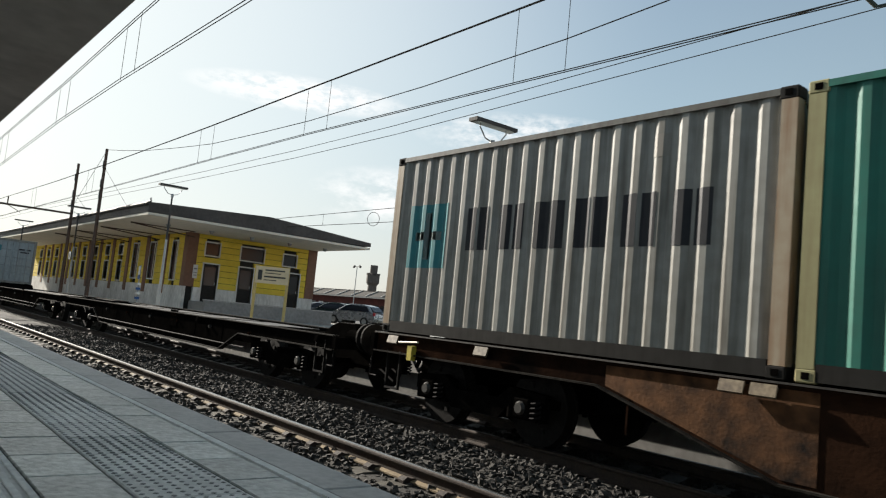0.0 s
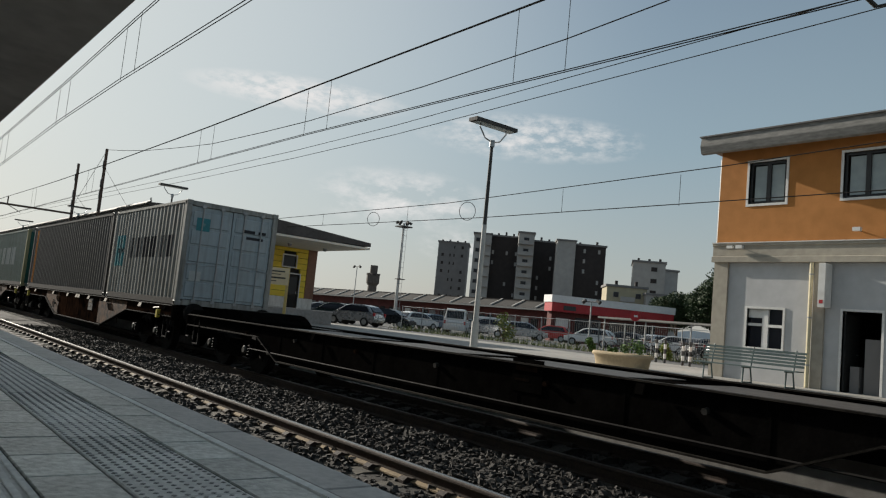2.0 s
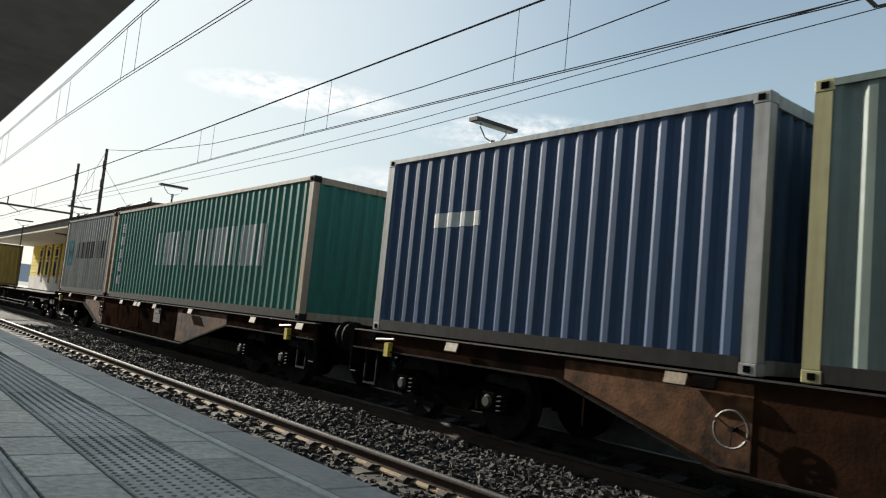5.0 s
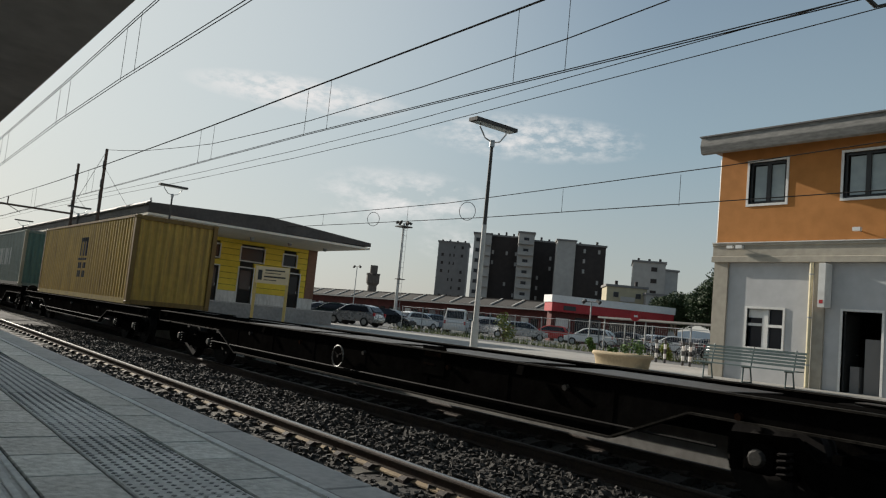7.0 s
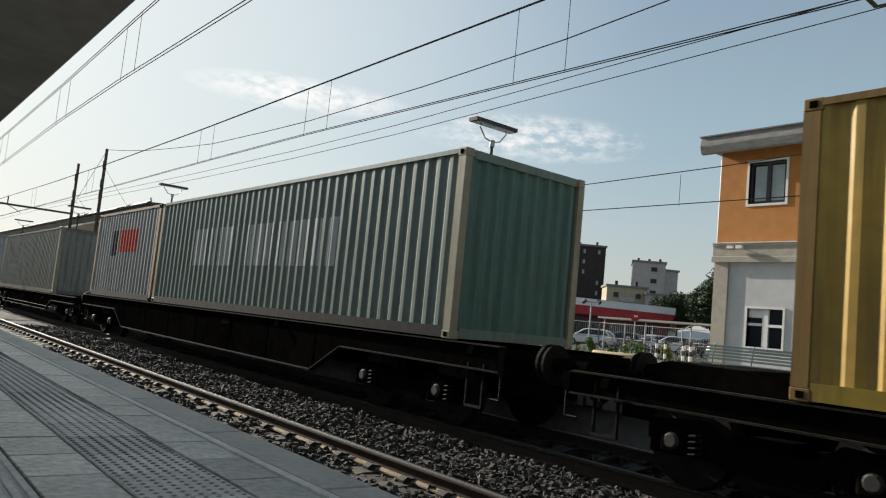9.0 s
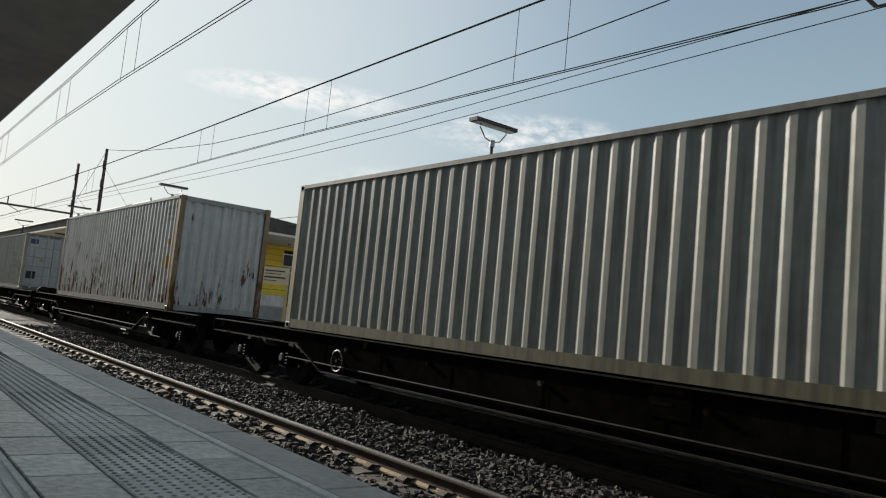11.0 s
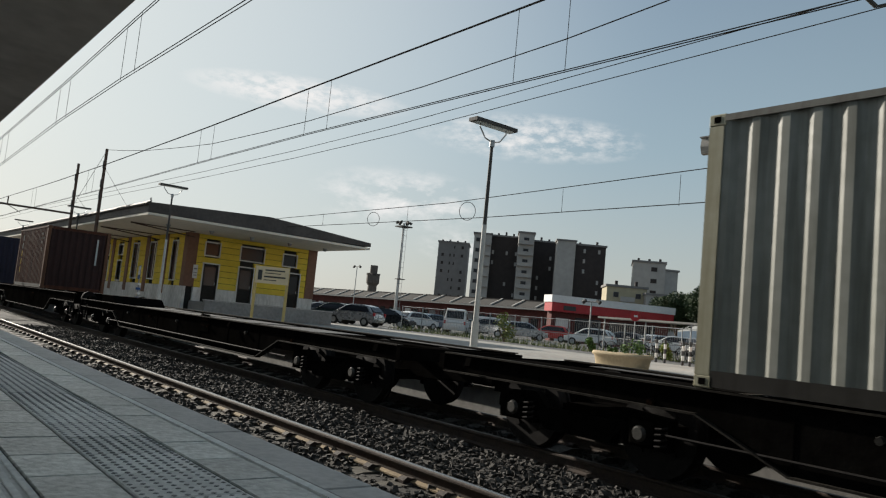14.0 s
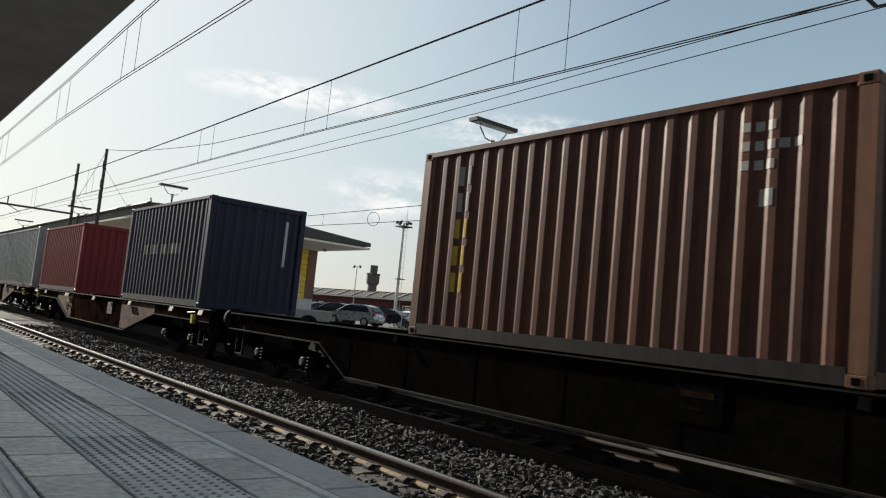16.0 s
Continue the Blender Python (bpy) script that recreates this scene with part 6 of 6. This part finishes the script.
def bicycle(x, y, rz, label):
    b = thing("bicycle", (x, y, 0), label, "bicycle", "bicycles at the fence", rz=math.radians(rz))
    for wx in (-0.52, 0.52):
        bm = bmesh.new()
        tube(bm, [(wx + 0.33 * math.cos(a), 0, 0.345 + 0.33 * math.sin(a)) for a in (2 * math.pi * i / 16 for i in range(16))], 0.016, 5, True)
        part("wheel", bm, tyre_mat, b)
    part("bike_frame", rods(((-0.52, 0, 0.34), (-0.1, 0, 0.34), 0.014, 5), ((-0.1, 0, 0.34), (-0.25, 0, 0.85), 0.014, 5), ((-0.1, 0, 0.34), (0.38, 0, 0.8), 0.014, 5), ((-0.22, 0, 0.78), (0.36, 0, 0.82), 0.014, 5), ((0.52, 0, 0.34), (0.36, 0, 0.95), 0.014, 5)), sign_ink, b)
    part("saddle", boxes((-0.38, -0.14, -0.06, 0.06, 0.86, 0.91)), tyre_mat, b)
    part("handlebar", rods(((0.36, -0.25, 0.98), (0.36, 0.25, 0.98), 0.014, 5)), steel_grey, b)


for k in range(9):
    bicycle(-24.6 + 0.75 * k, 31.9 + 0.25 * (k % 3), 60 + 11 * (k % 4), "dark bicycle leaning at the car park fence")


for x, y in ((-19.4, 27.6), (-18.9, 27.5), (-17.9, 27.3), (-17.5, 27.2)):
    bo = thing("bollard", (x, y, -0.004), "black and white striped post", "bollard", "striped posts")
    for k in range(5):
        part("band", rods(((0, 0, 0.2 * k), (0, 0, 0.2 * k + 0.2), 0.06, 10)), white_frame if k % 2 else sign_ink, bo)


def floodlight_mast(x, y, tall, lamps, label):
    m = thing("floodlight_mast", (x, y, 0), label, "floodlight mast")
    part("pole", rods(((0, 0, 0), (0, 0, tall), *((0.16, 10, 0.10) if lamps > 2 else (0.06, 8, 0.045)))), steel_grey, m)
    bm = bmesh.new()
    for s in (-0.2, 0.2):
        rod(bm, (0.32, s, 0.5), (0.32, s, tall - 0.3), 0.018, 5)
    for k in range(int(tall / 0.5)):
        rod(bm, (0.32, -0.2, 0.5 + 0.5 * k), (0.32, 0.2, 0.5 + 0.5 * k), 0.012, 4)
    if lamps > 2:
        part("ladder", bm, steel_grey, m)
        part("platform_ring", boxes((-0.6, 0.6, -0.6, 0.6, tall - 0.4, tall - 0.3)), steel_dark, m)
        part("rest_platform", boxes((-0.1, 0.6, -0.35, 0.35, tall * 0.45, tall * 0.45 + 0.07)), steel_dark, m)
    else:
        bm.free()
        part("arm", rods(((-0.5, 0, tall), (0.5, 0, tall), 0.04, 6)), steel_dark, m)
    for k in range(lamps):
        a = 2 * math.pi * k / lamps
        c = (0.5 * math.cos(a), 0.5 * math.sin(a), tall + 0.12)
        part("lamp", rods((c, (c[0] * 1.5, c[1] * 1.5, tall - 0.05), 0.10, 8, 0.15)), steel_dark, m)


floodlight_mast(-57.2, 40.4, 9.7, 6, "tall steel floodlight mast with a ladder")
floodlight_mast(-76.3, 47.7, 6.4, 2, "twin-headed car park lamp")
floodlight_mast(-34.0, 40.5, 3.2, 2, "small twin-headed car park lamp")

# market sheds: a long row of slanting roof bays
sheds = thing("market_shed", (0, 0, 0), "long low brick shed with slanting dark roof bays", "shed")
P, Q = Vector((-150.0, 61.5, 0)), Vector((-58.5, 69.7, 0))
along = (Q - P).normalized()
inward = Vector((-along.y, along.x, 0))
BAYS = 24
size = (Q - P).length / BAYS


def oriented(bm, origin, u, v, x0, x1, y0, y1, z0, z1):
    c = [bm.verts.new(origin + u * x + v * y + Vector((0, 0, z))) for x in (x0, x1) for y in (y0, y1) for z in (z0, z1)]
    for f in ((0, 1, 3, 2), (4, 6, 7, 5), (0, 4, 5, 1), (2, 3, 7, 6), (0, 2, 6, 4), (1, 5, 7, 3)):
        bm.faces.new([c[i] for i in f])


bm = bmesh.new()
oriented(bm, P, along, inward, 0, size * BAYS, 0.5, 14, 0, 3.8)
part("wall", bm, brick_red, sheds)
for k in range(BAYS):
    o = P + along * size * k
    bm = bmesh.new()
    pts = [(0.05, -1.0, 3.66), (size - 0.05, -1.0, 3.66), (size - 0.05, 1.3, 4.62), (0.05, 1.3, 4.62)]
    top = [bm.verts.new(o + along * a + inward * b + Vector((0, 0, c))) for a, b, c in pts]
    low = [bm.verts.new(o + along * a + inward * b + Vector((0, 0, c - 0.22))) for a, b, c in pts]
    bm.faces.new(top)
    bm.faces.new(low)
    for i in range(4):
        j = (i + 1) % 4
        bm.faces.new((top[i], top[j], low[j], low[i]))
    part("roof_bay", bm, shed_roof, sheds)
    bm = bmesh.new()
    pts = [(-0.11, -1.1, 3.62), (0.13, -1.1, 3.62), (0.13, 1.3, 4.62), (-0.11, 1.3, 4.62)]
    top = [bm.verts.new(o + along * a + inward * b + Vector((0, 0, c + 0.16))) for a, b, c in pts]
    low = [bm.verts.new(o + along * a + inward * b + Vector((0, 0, c - 0.1))) for a, b, c in pts]
    bm.faces.new(top)
    bm.faces.new(low)
    for i in range(4):
        j = (i + 1) % 4
        bm.faces.new((top[i], top[j], low[j], low[i]))
    part("roof_rib", bm, shed_trim, sheds)
    bm = bmesh.new()
    oriented(bm, o, along, inward, 0.0, size, -1.12, -0.98, 3.42, 3.64)
    part("eave_beam", bm, shed_trim, sheds)
    for a, w, m in ((0.12, 1.2, white_plaster if k % 3 == 0 else interior), (0.55, 1.1, interior if k % 2 else apt_grey)):
        bm = bmesh.new()
        oriented(bm, o, along, inward, size * a, size * a + w, 0.40, 0.498, 0.0, 2.4)
        part("shutter_door", bm, m, sheds)
bm = bmesh.new()
oriented(bm, P, along, inward, 0, size * BAYS, 1.2, 1.6, 3.8, 4.72)
part("ridge", bm, shed_roof, sheds)

# red and white shop
shop = thing("shop", (0, 0, 0), "low shop with a white fascia over a red band", "shop")
A, B = Vector((-53.2, 57.1, 0)), Vector((-47.8, 70.2, 0))
su = (B - A).normalized()
sv = Vector((-su.y, su.x, 0))
sl = (B - A).length
for name, x0, x1, y0, y1, z0, z1, m in (("body", 0.3, sl, 0.4, 1.5, 0, 3.2, brick_red), ("fascia", -0.2, sl + 0.2, -0.5, 1.5, 3.98, 4.72, shop_white), ("red_band", -0.1, sl + 0.1, -0.4, 1.45, 3.05, 3.975, shop_red),
                                        ("window", 3.0, 6.0, 0.30, 0.398, 0.6, 2.6, pane), ("window", 7.0, 12.5, 0.30, 0.398, 0.6, 2.6, pane), ("shop_sign", 1.2, 2.6, -0.46, -0.41, 3.25, 3.7, sign_ink), ("door", 0.8, 2.2, 0.30, 0.398, 0, 2.4, white_plaster)):
    bm = bmesh.new()
    oriented(bm, A, su, sv, x0, x1, y0, y1, z0, z1)
    part(name, bm, m, shop)
awn = thing("shelter_roof", (0, 0, 0), "white flat shelter roof on thin posts", "shelter")
part("roof", boxes((-27.5, -17.5, 50.0, 54.0, 3.0, 3.3)), shop_white, awn)
for x in (-27, -24, -21, -18):
    part("post", rods(((x, 50.2, 0), (x, 50.2, 3.0), 0.07, 6)), steel_grey, awn)
aw2 = thing("bicycle_shelter", (0, 0, 0), "low pale shelter over the bicycles", "shelter")
part("roof", boxes((-35.0, -24.0, 42.5, 44.5, 2.2, 2.32)), shed_trim, aw2)
for x in (-34.5, -31, -27.5, -24.5):
    part("post", rods(((x, 42.7, 0), (x, 42.7, 2.2), 0.05, 6)), steel_grey, aw2)
rsn = thing("road_sign", (-31.0, 41.5, 0), "round red no-entry sign on a post", "sign")
part("post", rods(((0, 0, 0), (0, 0, 2.6), 0.035, 6)), steel_grey, rsn)
part("disc", rods(((0, -0.02, 2.45), (0.02, -0.06, 2.45), 0.34, 18)), shop_red, rsn)
part("bar", boxes((-0.22, 0.24, -0.09, -0.07, 2.39, 2.51)), white_frame, rsn)


def block(x, y, rz, wide, deep, tall, wall, label, storeys, cols, win=pane, balconies=(), roof_bits=0, share_open=1.0):
    """An apartment block; its front looks along -y in its own space. cols: window columns (from, width)."""
    if y > 145:  # seen from the platform the far blocks stand a little further round
        x, y = x * math.cos(0.0095) - y * math.sin(0.0095), x * math.sin(0.0095) + y * math.cos(0.0095)
    b = thing("apartment_building", (x, y, 0), label, "building", rz=math.radians(rz))
    part("wall", boxes((-wide / 2, wide / 2, 0, deep, -0.02, tall)), wall, b)
    part("roof", boxes((-wide / 2 - 0.3, wide / 2 + 0.3, -0.3, deep + 0.3, tall, tall + 0.5)), apt_grey, b)
    step = tall / storeys
    pick = random.Random(int(tall * 10 + wide))
    for k in range(1, storeys):
        for c, w in cols:
            if pick.random() > share_open:
                continue
            wn_ = part("window", boxes((c, c + w, -0.06, 0.0, step * k + 0.8, step * k + 2.0)), apt_grey, b)
            part("pane", boxes((c + 0.08, c + w - 0.08, -0.09, -0.061, step * k + 0.88, step * k + 1.92)), win, wn_)
        for c, w in balconies:
            bl = part("balcony", boxes((c, c + w, -1.2, 0.0, step * k - 0.1, step * k + 0.08)), apt_pale, b)
            part("parapet", boxes((c, c + w, -1.2, -1.1, step * k + 0.08, step * k + 1.0)), apt_pale, bl)
    rnd = random.Random(int(x))
    for k in range(roof_bits):
        rx = -wide / 2 + wide * (k + 0.5) / roof_bits
        part("chimney", boxes((rx - 0.3, rx + 0.3, 1.2, 1.9, tall + 0.5, tall + 0.5 + rnd.uniform(0.5, 1.2))), apt_dark, b)
    return b


block(-163.3, 156.2, 47, 11.5, 10, 28.2, apt_dark, "tall dark brown apartment block", 9, [(-4.0, 0.7), (0.2, 0.7), (3.0, 0.7)], apt_pale, roof_bits=5, share_open=0.45)
block(-165.1, 148.4, 47, 5.2, 8, 28.0, apt_pale, "pale concrete end of the dark apartment block", 9, [(-2.0, 1.2)], pane, [(0.6, 1.9)])
block(-154.1, 155.7, 47, 4.6, 8, 29.0, apt_pale, "pale stair tower with balconies", 9, [(-0.8, 1.6)], pane, [(-2.2, 4.4)])
block(-154.9, 164.6, 47, 9.5, 8, 27.6, apt_dark, "dark brown apartment block behind the stair tower", 9, [(-2.0, 0.7), (1.5, 0.7)], apt_pale, roof_bits=4, share_open=0.4)
block(-141.6, 159.2, 47, 5.2, 6, 26.9, apt_pale, "pale concrete facade strip of the apartment block", 9, [(-2.2, 0.9)], pane, share_open=0.15)
block(-138.1, 164.8, 47, 9.6, 10, 26.2, apt_dark, "dark brown apartment wing with a pale edge", 9, [(-1.5, 0.7), (2.6, 0.7)], apt_pale, roof_bits=2, share_open=0.5)
block(-199.9, 166.2, 47, 10.5, 12, 28.6, apt_grey, "grey concrete tower block of flats", 10, [(-4.0, 1.0), (-1.2, 0.6), (0.2, 0.6), (2.8, 1.0)], apt_dark, roof_bits=4, share_open=0.8)
block(-116.1, 162.9, 38, 8.2, 12, 21.2, apt_pale, "pale apartment block with a flat roof", 7, [(0.5, 1.6)], apt_dark, roof_bits=3, share_open=0.7)
block(-113.5, 168.1, 62, 5.0, 8, 19.6, apt_pale, "pale apartment block wing", 7, [(-1.0, 1.2)], apt_dark, share_open=0.6)
block(-106.5, 138.8, 47, 9.0, 8, 12.6, apt_cream, "cream apartment house with balconies", 4, [(-3.0, 1.2), (2.0, 1.2)], pane, [(-1.5, 3.2)], roof_bits=2)
block(-99.5, 142.0, 47, 6.5, 8, 11.2, apt_pale, "pale low apartment house", 3, [(-2.4, 1.2), (0.8, 1.2)], pane, [(-1.5, 3.0)])

bt = thing("brick_tower", (-250.7, 164.7, 0), "old brick tower with a projecting crown", "tower")
bm = rods(((0, 0, 0), (0, 0, 13.2), 2.0, 12, 1.8), ((0, 0, 12.6), (0, 0, 13.6), 1.9, 12, 2.6), ((0, 0, 13.6), (0, 0, 16.6), 2.6, 12), ((0, 0, 16.6), (0, 0, 18.0), 1.5, 12), ((0, 0, 18.0), (0, 0, 20.6), 1.5, 12))
part("shaft", bm, tower_brick, bt)
for a in range(8):
    t = a * math.pi / 4
    part("merlon", boxes((2.3 * math.cos(t) - 0.35, 2.3 * math.cos(t) + 0.35, 2.3 * math.sin(t) - 0.35, 2.3 * math.sin(t) + 0.35, 16.6, 17.4)), tower_brick, bt)


def tree(x, y, tall, spread, seed, label):
    t = thing("tree", (x, y, 0), label, "tree", "trees behind the buildings")
    rnd = random.Random(seed)
    bm = bmesh.new()
    rod(bm, (0, 0, 0), (0.1, 0, tall * 0.55), 0.22, 8, 0.12)
    tips = []
    for k in range(9):
        a = k * 2.4
        tip = Vector((spread * 0.6 * math.cos(a) * rnd.uniform(0.5, 1), spread * 0.6 * math.sin(a) * rnd.uniform(0.5, 1), tall * rnd.uniform(0.5, 0.9)))
        rod(bm, (0.05, 0, tall * rnd.uniform(0.25, 0.5)), tip, 0.09, 6, 0.03)
        tips.append(tip)
    part("trunk", bm, bark, t)
    bm = bmesh.new()
    for k, tip in enumerate(tips + [Vector((0, 0, tall * 0.85))]):
        s = spread * rnd.uniform(0.32, 0.5)
        clump(bm, tip, (s, s, s * 0.8), 1100, 0.19, seed * 31 + k)
    part("crown", bm, tree_leaf, t)


for k, (x, y, tall, spread) in enumerate(((-47.5, 78.0, 7.6, 3.8), (-44.5, 75.5, 9.8, 4.4), (-41.0, 76.0, 11.4, 5.0), (-38.0, 74.0, 10.6, 4.6), (-36.0, 79.0, 10.0, 4.6), (-52.3, 78.0, 7.0, 3.6), (-56.5, 82.0, 6.6, 3.4), (-62.5, 90.0, 7.0, 3.4), (-33.5, 72.0, 7.2, 3.6))):
    tree(x, y, tall, spread, 50 + k, "dark green broadleaf tree behind the car park")
dish = thing("satellite_dish", (-21.6, 47.0, 0), "pale satellite dish on a post", "satellite dish")
part("post", rods(((0, 0, 0), (0, 0, 3.6), 0.05, 6)), steel_grey, dish)
part("dish", rods(((0, 0, 3.7), (0.03, -0.12, 3.72), 0.28, 16, 0.45)), white_frame, dish)

# low pale buildings and hills far off
far = thing("low_building", (0, 0, 0), "low white buildings behind the car park", "building")
part("wall", boxes((-24.0, -8.0, 66.0, 74.0, 0, 3.6)), white_plaster, far)
part("roof", boxes((-24.3, -7.7, 65.7, 74.3, 3.6, 3.9)), shop_white, far)
bm = bmesh.new()
n = 60
ridge_v = []
for k in range(n + 1):
    a = math.radians(28 + 70 * k / n)
    r = 3000
    h = 60 + 110 * max(0, noise.noise((k * 0.13, 2.0, 0))) + 30 * noise.noise((k * 0.5, 5.0, 0))
    ridge_v.append((bm.verts.new((-r * math.sin(a), r * math.cos(a), -30)), bm.verts.new((-r * math.sin(a), r * math.cos(a), max(h, 8))), bm.verts.new((-(r + 500) * math.sin(a), (r + 500) * math.cos(a), -30))))
for a, b in zip(ridge_v, ridge_v[1:]):
    bm.faces.new((a[0], b[0], b[1], a[1]))
    bm.faces.new((a[1], b[1], b[2], a[2]))
setting("backdrop", bm, hill_mat, "distant hazy blue hills", "hills")

# ---- motion ----
SHIFT = {0.0: 0.2, 0.5: -0.1, 1.0: 0.1, 2.5: -0.2, 3.0: 0.19, 3.5: -0.33, 4.0: -0.14, 6.5: -0.05, 7.0: 0.2, 7.5: -0.3, 8.0: 0.2,
         8.5: -0.33, 9.0: -0.08, 11.5: -0.15, 12.0: 0.06, 12.5: -0.3, 13.0: 0.03, 13.5: -0.24, 14.0: -0.2, 15.5: -0.2, 16.0: -0.03}


def travelled(t):
    return 15.834 * t - 0.0076 * t * t + SHIFT.get(round(t, 2), 0.0)


def motions():
    steps = [(0.5 * k, travelled(0.5 * k)) for k in range(33)]
    for ob, u, y, z in MOVERS:
        walk(ob, [(t, pose(u + s, y, z)) for t, s in steps])
    # wheels roll without slipping, by less than a quarter turn from row to row
    ticks = [k / 30 for k in range(481)]
    turns = [math.degrees((15.834 * t - 0.0076 * t * t) / 0.46) for t in ticks]
    for ws, dx in TURNING:
        walk(ws, [(t, pose(dx, 0, 0, 0, a, 0)) for t, a in zip(ticks, turns)])


motions()
